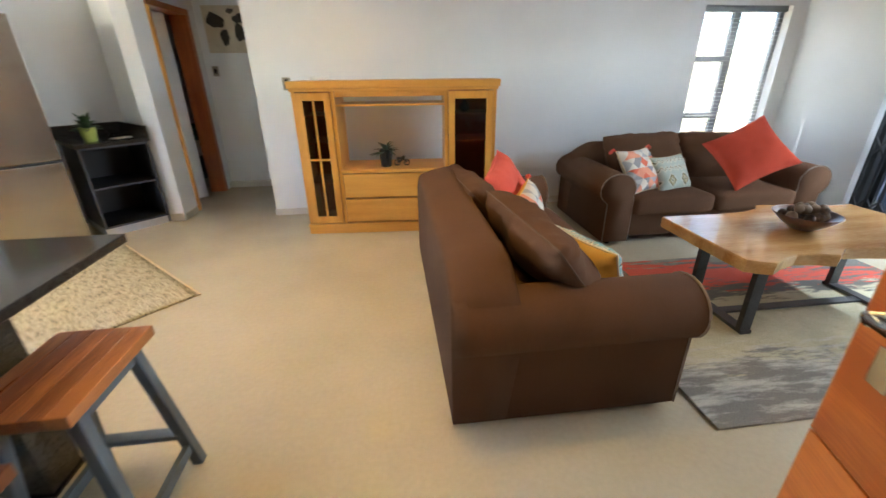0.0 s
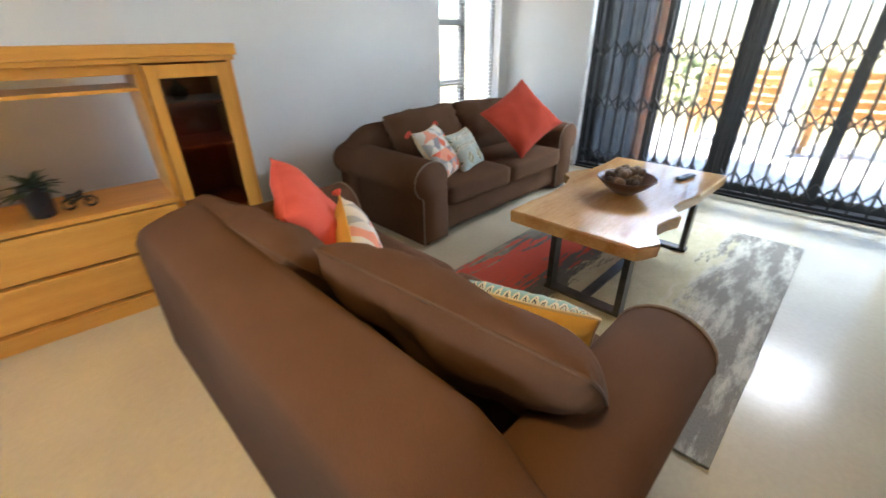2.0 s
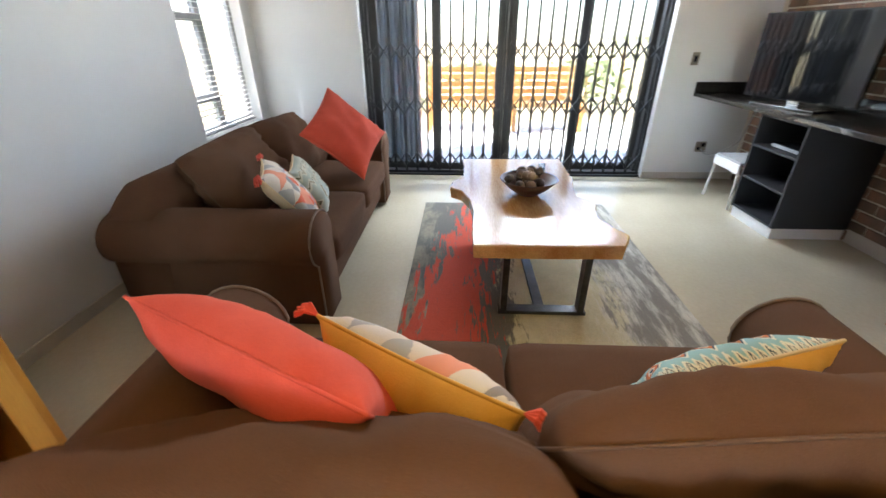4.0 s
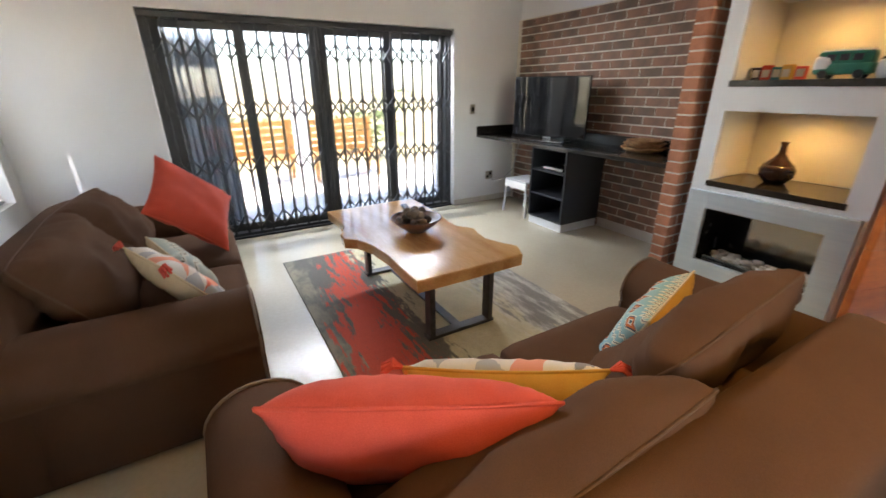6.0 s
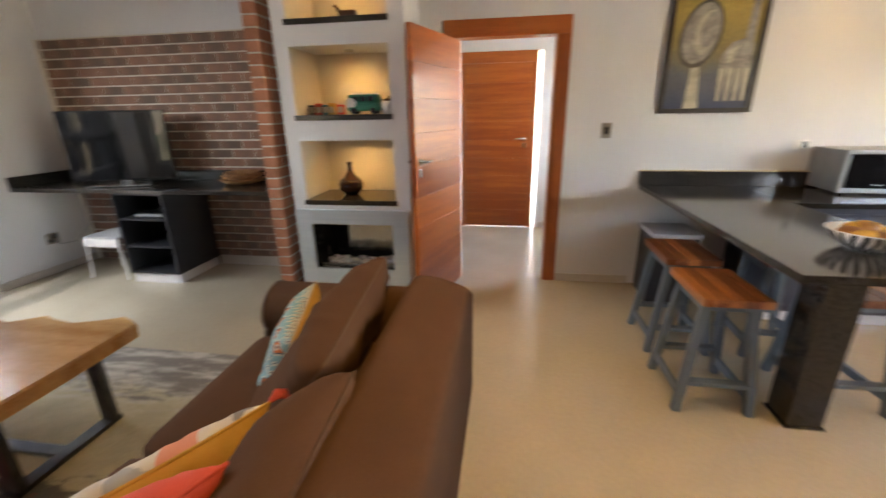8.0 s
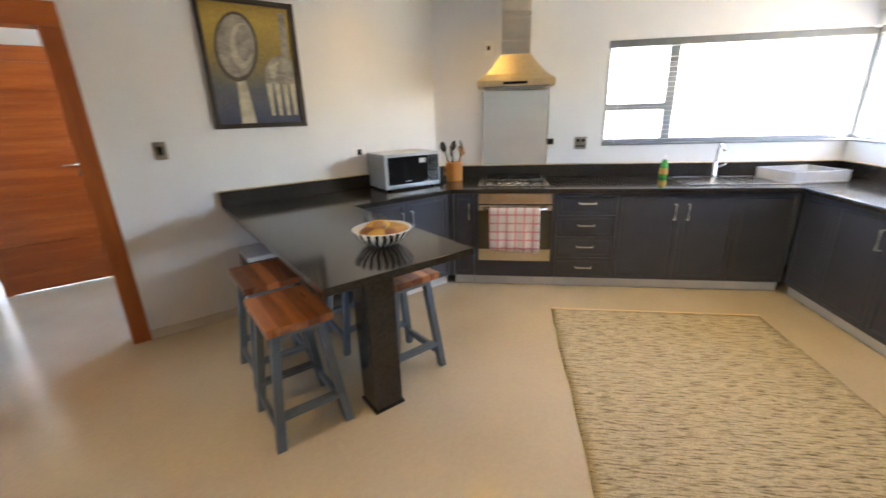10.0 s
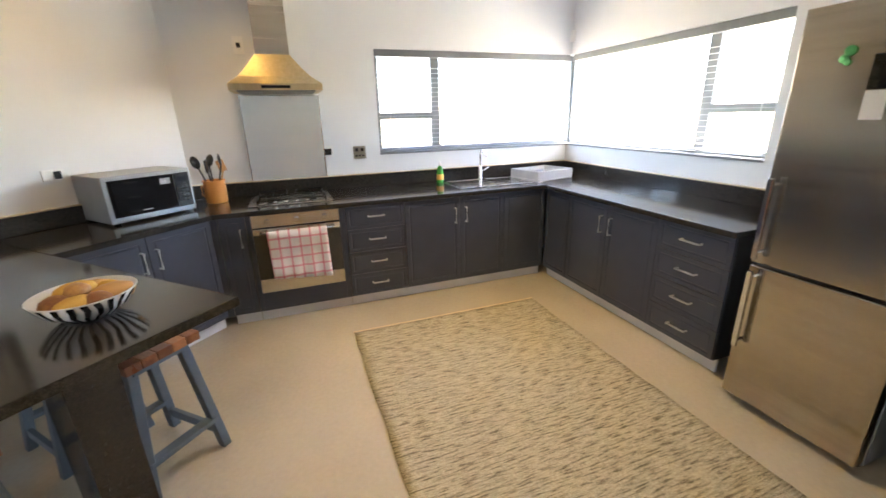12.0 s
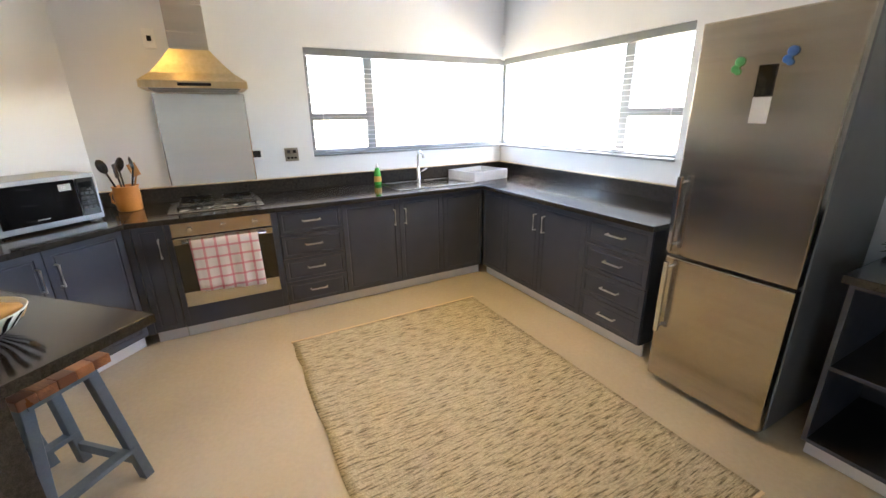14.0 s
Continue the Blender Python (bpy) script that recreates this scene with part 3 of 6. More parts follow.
boxes("wall_entrance", [(-1.4, -2.39, 0, -0.36, -2.27, H), (-0.36, -2.39, 2.2, 0.70, -2.27, H), (0.70, -2.39, 0, 2.3, -2.27, H), (2.2, -2.27, 0, 2.3, -0.53, H)], PAINT, "bright white entrance wall")
# opening made up and unseen, to let light into the entrance
boxes("wall_entrance_west", [(-1.5, -2.39, 0, -1.4, -0.53, 0.9), (-1.5, -2.39, 2.0, -1.4, -0.53, H), (-1.5, -2.39, 0.9, -1.4, -1.9, 2.0), (-1.5, -1.1, 0.9, -1.4, -0.53, 2.0)], PAINT, "white wall with an added window opening, out of view")
boxes("wall_close", [(-1.5, -4.2, 0, 3.0, -4.1, H)], PAINT, "plain wall")

# chimney breast with three niches and the fireplace opening
bx0, bx1, by, back = 0.78, 1.77, 0.13, -0.36
bm = bmesh.new()
add_box(bm, bx0, -0.41, 0, 0.90, by, H)
add_box(bm, 1.66, -0.41, 0, bx1, by, H)
add_box(bm, 0.90, -0.41, 0, 1.66, back, H)
for z0, z1 in ((0.0, 0.22), (0.66, 0.80), (1.31, 1.46), (1.98, 2.12), (2.62, H)):
    add_box(bm, 0.90, back, z0, 1.66, by, z1)
structure("chimney_breast", bm, PAINT, "white chimney breast with lit display niches")
bm = bmesh.new()
for z0, z1 in ((0.845, 1.31), (1.50, 1.98), (2.16, 2.62)):
    add_box(bm, 0.902, back + 0.001, z0, 1.658, back + 0.006, z1)
    add_box(bm, 0.901, back + 0.006, z0, 0.906, by - 0.02, z1)
    add_box(bm, 1.654, back + 0.006, z0, 1.659, by - 0.02, z1)
structure("niche_lining", bm, NICHE, "cream painted niche lining")
for z in (0.80, 1.46, 2.12):
    s = thing("niche_shelf", "polished black granite shelf slab in the niche", "shelf", group="niche shelves")
    boxpart("slab", (0.89, back, z, 1.67, by + 0.012, z + 0.04), GRANITE, s, 0.004)
for z in (1.305, 1.975, 2.615):
    d = thing("niche_downlight", "small round chrome downlight in the niche top", "light", pose(1.28, -0.12, z), "niche downlights")
    bm = bmesh.new()
    add_lathe(bm, [(0.032, -0.008), (0.032, 0.004), (0.022, 0.004), (0.022, -0.006)], 20)
    part("rim", bm, CHROME, d)
    lamp("niche_lamp", "SPOT", look((1.28, -0.12, z - 0.012), (1.28, -0.20, 0)), 0.42, (1.0, 0.58, 0.18), spot=168, blend=1.0, soft=0.03)

# skirtings
bm = bmesh.new()
for d in ((-1.07, -0.41, 0, -0.43, -0.398, 0.07), (4.598, -0.51, 0, 4.61, 0.46, 0.07), (4.598, 3.50, 0, 4.61, 4.56, 0.07), (-1.33, 4.548, 0, 4.61, 4.56, 0.07), (-2.30, 4.52, 0, -2.43, 4.53, 0.08), (-2.29, 5.92, 0, -1.33, 6.0, 0.07), (-2.29, 4.55, 0, -2.28, 4.83, 0.07), (-1.342, 4.56, 0, -1.33, 5.9, 0.07), (-0.9, -2.27, 0, -0.40, -2.258, 0.07), (2.0, -0.49, 0, 3.04, -0.478, 0.10)):
    add_box(bm, *d)
structure("baseboard", bm, SKIRT, "pale cement skirting along the walls")


# ---- doors ----
def door_frame(name, x0, x1, top, y0, y1, wid=0.11):
    f = tagged(new(name), "red hardwood door frame", "", "", "structure")
    boxpart("jamb", (x0 - wid, y0, 0, x0, y1, top), UPRIGHT_WOOD, f, 0.004)
    boxpart("jamb", (x1, y0, 0, x1 + wid, y1, top), UPRIGHT_WOOD, f, 0.004)
    boxpart("head", (x0 - wid, y0, top, x1 + wid, y1, top + 0.13), MEDIUM_WOOD, f, 0.004)
    return f


def plank_door(name, m, w, h, label, handle_x, hz=1.16, planks=9):
    d = tagged(new(name), label, "", "", "structure")
    d.matrix_world = m
    step = h / planks
    for i in range(planks):
        boxpart("plank", (0, -0.02, i * step + 0.002, w, 0.02, (i + 1) * step - 0.002), MEDIUM_WOOD, d, 0.0025)
    boxpart("core", (0.004, -0.014, 0.004, w - 0.004, 0.014, h - 0.004), MEDIUM_WOOD, d, 0)
    for s in (-1, 1):
        hd = bmesh.new()
        add_lathe(hd, [(0.026, 0), (0.026, 0.008), (0.011, 0.01), (0.011, 0.05)], 16, m=pose(handle_x, s * 0.02, hz, -90 * s))
        toward = 0.12 if handle_x < w / 2 else -0.12
        add_tube(hd, [(handle_x, s * 0.066, hz), (handle_x + toward * 0.5, s * 0.068, hz + 0.002), (handle_x + toward, s * 0.062, hz - 0.002)], 0.009, 10)
        part("lever_handle", hd, CHROME, d, "chrome lever handle", True)
        kp = bmesh.new()
        add_box(kp, handle_x - 0.018, s * 0.0205 - 0.003, hz - 0.11, handle_x + 0.018, s * 0.0205 + 0.003, hz - 0.05, bevel=0.002)
        part("keyhole_plate", kp, CHROME, d, "chrome keyhole plate")
    return d


door_frame("door_frame_1", -0.32, 0.47, 2.07, -0.545, -0.392)
ang = math.degrees(math.atan2(0.375 + 0.385, 0.675 - 0.455))
plank_door("door_1", pose(0.455, -0.385, 0.01, 0, 0, ang), 0.825, 2.04, "open red hardwood plank door", 0.76)
door_frame("door_frame_2", -0.24, 0.58, 2.07, -2.30, -2.255, 0.06)
plank_door("door_2", pose(-0.24, -2.275, 0.01), 0.82, 2.06, "closed red hardwood plank door", 0.07)
f = tagged(new("door_frame_3"), "dark red hardwood door frame of the bedroom", "", "", "structure")
boxpart("jamb", (-2.47, 4.86, 0, -2.275, 4.92, 2.10), OAK_UP, f, 0.004)
boxpart("jamb", (-2.47, 5.72, 0, -2.275, 5.80, 2.10), UPRIGHT_WOOD, f, 0.004)
boxpart("head", (-2.47, 4.86, 2.10, -2.275, 5.80, 2.16), UPRIGHT_WOOD, f, 0.004)

# ---- sliding door, security gate, curtain ----
w = tagged(new("window_1"), "charcoal aluminium sliding glass door of four panels", "", "", "structure")
boxpart("head", (4.70, 0.46, 2.03, 4.83, 3.50, 2.09), ALU, w)
boxpart("threshold", (4.68, 0.46, 0.0, 4.84, 3.50, 0.045), ALU, w)
for y0, y1 in ((0.46, 0.53), (3.43, 3.50)):
    boxpart("jamb", (4.70, y0, 0.045, 4.83, y1, 2.03), ALU, w)
for i, (y0, y1, x) in enumerate(((0.53, 1.29, 4.79), (1.21, 2.028, 4.745), (2.032, 2.79, 4.745), (2.71, 3.43, 4.79))):
    fr = bmesh.new()
    s = 0.07 if i in (0, 3) else 0.095
    add_box(fr, x - 0.02, y0, 0.045, x + 0.02, y0 + s, 2.03, bevel=0.003)
    add_box(fr, x - 0.02, y1 - s, 0.045, x + 0.02, y1, 2.03, bevel=0.003)
    add_box(fr, x - 0.018, y0 + s, 0.045, x + 0.018, y1 - s, 0.12, bevel=0.003)
    add_box(fr, x - 0.018, y0 + s, 1.97, x + 0.018, y1 - s, 2.03, bevel=0.003)
    p = part("sliding_panel", fr, ALU, w)
    g = boxpart("pane", (x - 0.003, y0 + s, 0.12, x + 0.003, y1 - s, 1.97), TINT, p, 0)
    g.visible_shadow = False
bm = bmesh.new()
add_tube(bm, [(4.715, 2.02, 0.95), (4.69, 2.02, 0.97), (4.69, 2.02, 1.13), (4.715, 2.02, 1.15)], 0.01, 8)
part("pull_handle", bm, BLACK, w, "black pull handle", True)

gate = thing("security_gate", "charcoal steel trellis security gate drawn across the sliding door", "gate")
GX, GY0, GY1, NB = 4.655, 0.50, 3.46, 25
step = (GY1 - GY0) / (NB - 1)
bm = bmesh.new()
add_box(bm, -0.008, -0.012, 0.05, 0.008, 0.012, 2.03, bevel=0.002)
first = part("upright", bm, ALU, gate)
first.location = (GX, GY0, 0)
for i in range(1, NB):
    o = new("upright", first.data)
    o.parent, o.location = gate, (GX, GY0 + i * step, 0)
for z in (1.80, 1.28, 0.76, 0.17):
    for k in (-1, 1):
        bm = bmesh.new()
        for i in range(NB - 1):
            s = k if i % 2 else -k
            y = GY0 + i * step
            bar(bm, (GX - 0.008 * k, y, z - 0.085 * s), (GX - 0.008 * k, y + step, z + 0.085 * s), 0.022, 0.014)
        part("lattice_band", bm, ALU, gate)
boxpart("top_track", (GX - 0.02, 0.47, 2.03, GX + 0.02, 3.49, 2.075), ALU, gate)
boxpart("bottom_track", (GX - 0.02, 0.47, 0.0, GX + 0.02, 3.49, 0.018), ALU, gate)
bm = bmesh.new()
for y in (2.02, 2.05):
    add_box(bm, GX - 0.014, y - 0.012, 0.05, GX + 0.014, y + 0.012, 2.03, bevel=0.002)
part("lock_post", bm, ALU, gate)

cu = thing("curtain", "grey sheer curtain gathered at the side of the sliding door", "curtain")
bm = bmesh.new()
cols, rows = 120, 12
vs = [[bm.verts.new((4.875 + 0.03 * math.sin(i / cols * 2 * math.pi * 9) * (0.7 + 0.3 * math.sin(j * 0.5 + i * 0.1)), 2.95 + 0.50 * i / cols, 0.03 + 2.0 * j / rows)) for j in range(rows + 1)] for i in range(cols + 1)]
for i in range(cols):
    for j in range(rows):
        bm.faces.new((vs[i][j], vs[i + 1][j], vs[i + 1][j + 1], vs[i][j + 1]))
part("cloth", bm, SHEER, cu, smooth=True)
bm = bmesh.new()
add_tube(bm, [(4.875, 2.9, 2.045), (4.875, 3.49, 2.045)], 0.012, 10)
part("rail", bm, GREYALU, cu)


# ---- north window and kitchen corner windows ----
def casement(name, label, m, spans, z0, z1, pane):
    """spans: (from, to, has transom) along x of m, the panes standing in y = 0."""
    wi = tagged(new(name), label, "", "", "structure")
    wi.matrix_world = m
    a, b = spans[0][0], spans[-1][1]
    boxpart("window_frame", (a, -0.025, z1 - 0.05, b, 0.025, z1), GREYALU, wi)
    boxpart("window_frame", (a, -0.025, z0, b, 0.025, z0 + 0.05), GREYALU, wi)
    for x in sorted({q for s in spans for q in s[:2]}):
        wide = 0.05 if x in (a, b) else 0.085
        x0 = min(max(x - wide / 2, a), b - wide)
        boxpart("window_frame", (x0, -0.024, z0 + 0.05, x0 + wide, 0.024, z1 - 0.05), GREYALU, wi)
    for s0, s1, tr in spans:
        zs = [z0 + 0.05, *tr, z1 - 0.05]
        for t in tr:
            boxpart("transom", (s0 + 0.025, -0.03, t - 0.03, s1 - 0.025, 0.03, t + 0.03), GREYALU, wi)
        for q0, q1 in zip(zs, zs[1:]):
            g = boxpart("pane", (s0 + 0.02, -0.003, q0, s1 - 0.02, 0.003, q1), pane, wi, 0)
            g.visible_shadow = pane is PALE
    return wi


def blind(label, m, x0, x1, z0, z1, pitch=0.042, tilt=0):
    b = thing("venetian_blind", label, "blind", m)
    boxpart("headrail", (x0, -0.03, z1 - 0.06, x1, 0.03, z1), GREYALU, b, 0.004)
    n = int((z1 - z0 - 0.1) / pitch)
    bm = bmesh.new()
    a_, b_ = x0 + 0.01, x1 - 0.01
    add_prism(bm, [(a_, -0.004), (a_ + 0.012, -0.0125), (b_ - 0.012, -0.0125), (b_, -0.004), (b_, 0.004), (b_ - 0.012, 0.0125), (a_ + 0.012, 0.0125), (a_, 0.004)], -0.0006, 0.0006, pose(0, 0, 0, tilt))
    s = part("slat", bm, SLATS, b)
    s.location = (0, 0, z0 + 0.03)
    for i in range(1, n):
        o = new("slat", s.data)
        o.parent, o.location = b, (0, 0, z0 + 0.03 + i * pitch)
    boxpart("bottom_rail", (x0 + 0.005, -0.013, z0, x1 - 0.005, 0.013, z0 + 0.015), GREYALU, b, 0.003)
    for x in (x0 + 0.12, x1 - 0.12):
        bm = bmesh.new()
        add_tube(bm, [(x, 0.0145, z0), (x, 0.0145, z1 - 0.05)], 0.0012, 5)
        part("cord", bm, WHITE, b)


casement("window_2", "tall grey aluminium window with a small top light", pose(0, 4.68, 0), [(3.39, 3.86, (0.95, 1.56)), (3.86, 4.42, ())], 0.66, 2.08, PALE)
blind("white venetian blind, slats open", pose(0, 4.62, 0), 3.40, 4.392, 0.67, 2.08)
casement("window_3", "grey aluminium corner window beside the cooker hood", K @ pose(0, -0.79, 0), [(-0.79, 0.835, ()), (0.835, 1.44, (1.53,))], 1.19, 2.10, CLEAR)
casement("window_4", "grey aluminium corner window beside the fridge", K @ pose(-0.79, 0, 0, 0, 0, 90), [(-0.79, 0.87, ()), (0.87, 1.44, (1.53,))], 1.19, 2.10, CLEAR)
blind("white venetian blind over the sink, slats open", K @ pose(0, -0.715, 0), -0.66, 1.43, 1.205, 2.10)
blind("white venetian blind over the counter, slats open", K @ pose(-0.715, 0, 0, 0, 0, 90), -0.66, 1.43, 1.205, 2.10)
boxes("window_sill", [(-0.78, -0.78, 1.185, 1.44, -0.645, 1.20), (-0.78, -0.645, 1.185, -0.645, 1.44, 1.20)], GREYALU, "grey window sill", K)
# area lamps added at the window openings in place of sky light
lamp("kitchen_daylight", "AREA", K @ pose(0.27, -1.05, 1.65, 90, 0, 0), 0.95, (0.93, 0.97, 1.0), size=(2.64, 1.1))
lamp("kitchen_daylight", "AREA", K @ pose(-1.05, 0.07, 1.65, 0, -90, 0), 1.02, (0.93, 0.97, 1.0), size=(1.2, 3.2))
# thin strip added outside, under the door head, to fill the living room
lamp("door_sky_fill", "AREA", look((4.90, 1.98, 1.96), (4.2, 1.98, 1.36)), 7.0, (0.82, 0.91, 1.0), size=(2.85, 0.12))
# fill lamp behind the made-up opening, brightens the entrance
lamp("entrance_fill", "AREA", pose(-1.56, -1.5, 1.45, 0, -90, 0), 0.3, (1.0, 0.97, 0.93), size=(1.1, 0.8))

# ceiling downlights, warm
for x, y, e in ((-2.25, -0.02, 0.7), (-0.15, 1.5, 1.9), (-0.45, 2.6, 2.1), (-0.4, 3.9, 0.6)):
    d = thing("ceiling_downlight", "round white ceiling downlight, warm", "light", pose(x, y, H), "ceiling downlights")
    bm = bmesh.new()
    add_lathe(bm, [(0.05, -0.012), (0.05, 0.0), (0.036, 0.0), (0.036, -0.008)], 20)
    part("rim", bm, WHITE, d)
    lamp("downlight_lamp", "SPOT", look((x, y, H - 0.03), (x, y + 0.001, 0)), e, GOLD, spot=105, blend=0.9, soft=0.12)
for x, y, e in ((2.52, -0.12, 0.85), (-0.12, -0.36, 0.28), (-0.36, 0.1, 0.28), (1.0, 1.1, 4.8)):
    q = K @ Vector((x, y, H))
    d = thing("ceiling_downlight", "round white ceiling downlight, warm", "light", pose(*q), "ceiling downlights")
    bm = bmesh.new()
    add_lathe(bm, [(0.05, -0.012), (0.05, 0.0), (0.036, 0.0), (0.036, -0.008)], 20)
    part("rim", bm, WHITE, d)
    lamp("downlight_lamp", "SPOT", look((q.x, q.y, H - 0.03), (q.x, q.y + 0.001, 0)), e, GOLD, spot=112, blend=1.0, soft=0.1)

# ---- outdoors ----
boxes("ground", [(-400, -400, -0.30, 400, 400, -0.18)], GROUND, "dry sandy ground")
boxes("pavement", [(4.86, -3.0, -0.18, 8.1, 6.5, -0.02)], CONCRETE, "pale concrete patio")
# out of view; depth set by how much patio should lie in shade
boxes("added_eaves", [(4.87, -1.0, 2.55, 5.25, 5.0, 2.65)], ROOF, "unseen eaves added to shade the patio beside the sliding door")


def patio_bench(m):
    b = thing("garden_bench", "slatted pine garden bench in the sun", "bench", m, "benches on the patio")
    for i in range(5):
        boxpart("back_slat", (0.28, -0.62, 0.42 + i * 0.115, 0.305, 0.62, 0.50 + i * 0.115), BENCHWOOD, b)
    for i in range(4):
        boxpart("seat_slat", (-0.22 + i * 0.12, -0.62, 0.38, -0.12 + i * 0.12, 0.62, 0.405), BENCHWOOD, b)
    for x in (-0.2, 0.31):
        for y in (-0.58, 0.52):
            boxpart("leg", (x, y, -0.02, x + 0.06, y + 0.06, 0.38 if x < 0 else 0.98), BENCHWOOD, b)


for y in (2.45, 1.05):
    patio_bench(pose(7.35, y, 0))
for x, y in ((6.9, 1.86), (5.75, -0.02)):
    po = thing("veranda_post", "pale painted veranda post", "post", pose(x, y, -0.02), "veranda posts")
    boxpart("shaft", (-0.09, -0.09, 0, 0.09, 0.09, 2.57), PAINT, po, 0.01)
    boxpart("base", (-0.12, -0.12, 0, 0.12, 0.12, 0.12), PAINT, po, 0.01)


def brick_mesh(name, lx, ly, lz):
    bm = bmesh.new()
    add_box(bm, 0, 0, 0, lx, ly, lz)
    bmesh.ops.bevel(bm, geom=list(bm.edges), offset=0.004, segments=1, affect="EDGES")
    me = bpy.data.meshes.new(name)
    bm.to_mesh(me)
    bm.free()
    return me


rng = random.Random(4)
col = thing("brick_pillar", "red face-brick pillar beside the patio", "pillar", pose(5.3, 3.0, -0.02))
boxpart("mortar_core", (0.008, 0.008, 0, 0.352, 0.352, 2.56), MORTAR, col, 0)
bme = brick_mesh("brick", 0.222, 0.106, 0.073)
bme.materials.append(BRICK_RED)
for i in range(30):
    for k in range(4):
        o = new("brick", bme)
        o.parent = col
        c = pose(0.18, 0.18, i * 0.085 + 0.006, 0, 0, 90 * k + (0 if i % 2 else 180)) @ pose(-0.18, -0.18, 0)
        o.matrix_basis = c if i % 2 else pose(0.18, 0.18, i * 0.085 + 0.006, 0, 0, 90 * k) @ pose(-0.046, -0.18, 0)


def shrub(x, y, z, r, h, seed):
    t = thing("shrub", "sunlit green garden shrub", "shrub", pose(x, y, z), "garden shrubs")
    rg = random.Random(seed)
    bm = bmesh.new()
    add_tube(bm, [(0, 0, 0), (0.02, 0.03, h * 0.4), (-0.03, 0.05, h * 0.7)], [0.04, 0.03, 0.015], 7)
    part("trunk", bm, BENCHWOOD, t)
    bm = bmesh.new()
    for _ in range(420):
        a, q, zz = rg.uniform(0, 6.283), math.sqrt(rg.random()), rg.uniform(0.15, 1)
        rr = r * q * (1.1 - 0.6 * abs(zz - 0.5)) * rg.uniform(0.8, 1.2)
        m = pose(rr * math.cos(a), rr * math.sin(a), zz * h, rg.uniform(-70, 70), rg.uniform(-70, 70), rg.uniform(0, 360))
        s = rg.uniform(0.05, 0.11)
        v = [bm.verts.new(m @ Vector(c)) for c in ((-s, 0, 0), (0, -s * 0.45, 0.01), (s, 0, 0), (0, s * 0.45, 0.01))]
        bm.faces.new(v)
    part("crown", bm, SHRUB, t)


for i, (x, y, r, h) in enumerate(((10.5, 4.2, 1.0, 1.2), (11.5, 1.8, 1.2, 1.0), (10.2, -0.4, 0.9, 1.1), (13.0, 6.0, 1.6, 1.7), (14.0, -2.5, 1.6, 1.6), (3.0, 9.5, 1.2, 1.0), (5.5, 10.5, 1.4, 1.2))):
    shrub(x, y, -0.18, r, h, i)


# ---- sofas ----
def rounded(bm, x0, y0, z0, x1, y1, z1, n=6, p=5.0, puff=0.0, m=None):
    """A soft block: a superellipsoid-like box with a puffed top."""
    r = bmesh.ops.create_grid(bm, x_segments=1, y_segments=1, size=0.001)
    bmesh.ops.delete(bm, geom=r["verts"], context="VERTS")
    seg, made = 8, {}
    c, hsz = Vector(((x0 + x1) / 2, (y0 + y1) / 2, (z0 + z1) / 2)), Vector(((x1 - x0) / 2, (y1 - y0) / 2, (z1 - z0) / 2))
    rad = min(hsz) * 0.55

    def vert(i, j, k):
        if (i, j, k) not in made:
            q = Vector((2 * i / seg - 1, 2 * j / seg - 1, 2 * k / seg - 1))
            q = Vector([math.copysign(abs(a) ** 0.75, a) for a in q])
            full = Vector((q.x * hsz.x, q.y * hsz.y, q.z * hsz.z))
            core = Vector([max(-hh + rad, min(hh - rad, a)) for a, hh in zip(full, hsz)])
            d = full - core
            if d.length > 1e-6:
                full = core + d.normalized() * rad
            if puff:
                full.z += puff * (1 - q.x ** 2) * (1 - q.y ** 2) * (1 if q.z > 0 else 0)
            co = c + full
            made[(i, j, k)] = bm.verts.new(m @ co if m else co)
        return made[(i, j, k)]
    for a in range(seg):
        for b in range(seg):
            for f in (0, seg):
                for idx in (lambda u, v: (u, v, f), lambda u, v: (u, f, v), lambda u, v: (f, u, v)):
                    bm.faces.new([vert(*idx(u, v)) for u, v in ((a, b), (a + 1, b), (a + 1, b + 1), (a, b + 1))])


def pillow_shell(w, h, t, side, n=30, wrinkle=0.008, seed=0, full=4, pinch=0.09, blunt=0.0):
    """Half a pillow: a grid that bulges to one side, with corners that stand out."""
    bm = bmesh.new()
    rows_ = []
    for j in range(n + 1):
        row = []
        for i in range(n + 1):
            u, v = 2 * i / n - 1, 2 * j / n - 1
            u, v = math.sin(u * math.pi / 2), math.sin(v * math.pi / 2)
            x, y = u * w / 2 * (1 - pinch * (1 - v * v)), v * h / 2 * (1 - pinch * (1 - u * u))
            x, y = x * (1 - blunt * (u * v) ** 4), y * (1 - blunt * (u * v) ** 4)
            f = max(0, (1 - abs(u) ** full) * (1 - abs(v) ** full)) ** (0.55 if full <= 4 else 0.47)
            z = side * t / 2 * f
            z += wrinkle * f * noise.noise(Vector((u * 2.2 + seed, v * 2.2, side))) * 2
            # pulled folds that run in from the seams
            rim = max(abs(u), abs(v)) ** 3 * min(1, f * 3)
            along = v if abs(u) > abs(v) else u
            z += side * wrinkle * 1.7 * rim * noise.noise(Vector((along * 8 + seed * 3, (u if along is v else v) * 1.5, side * 2)))
            row.append(bm.verts.new((x, y, z)))
        rows_.append(row)
    for j in range(n):
        for i in range(n):
            bm.faces.new((rows_[j][i], rows_[j][i + 1], rows_[j + 1][i + 1], rows_[j + 1][i]))
    return bm


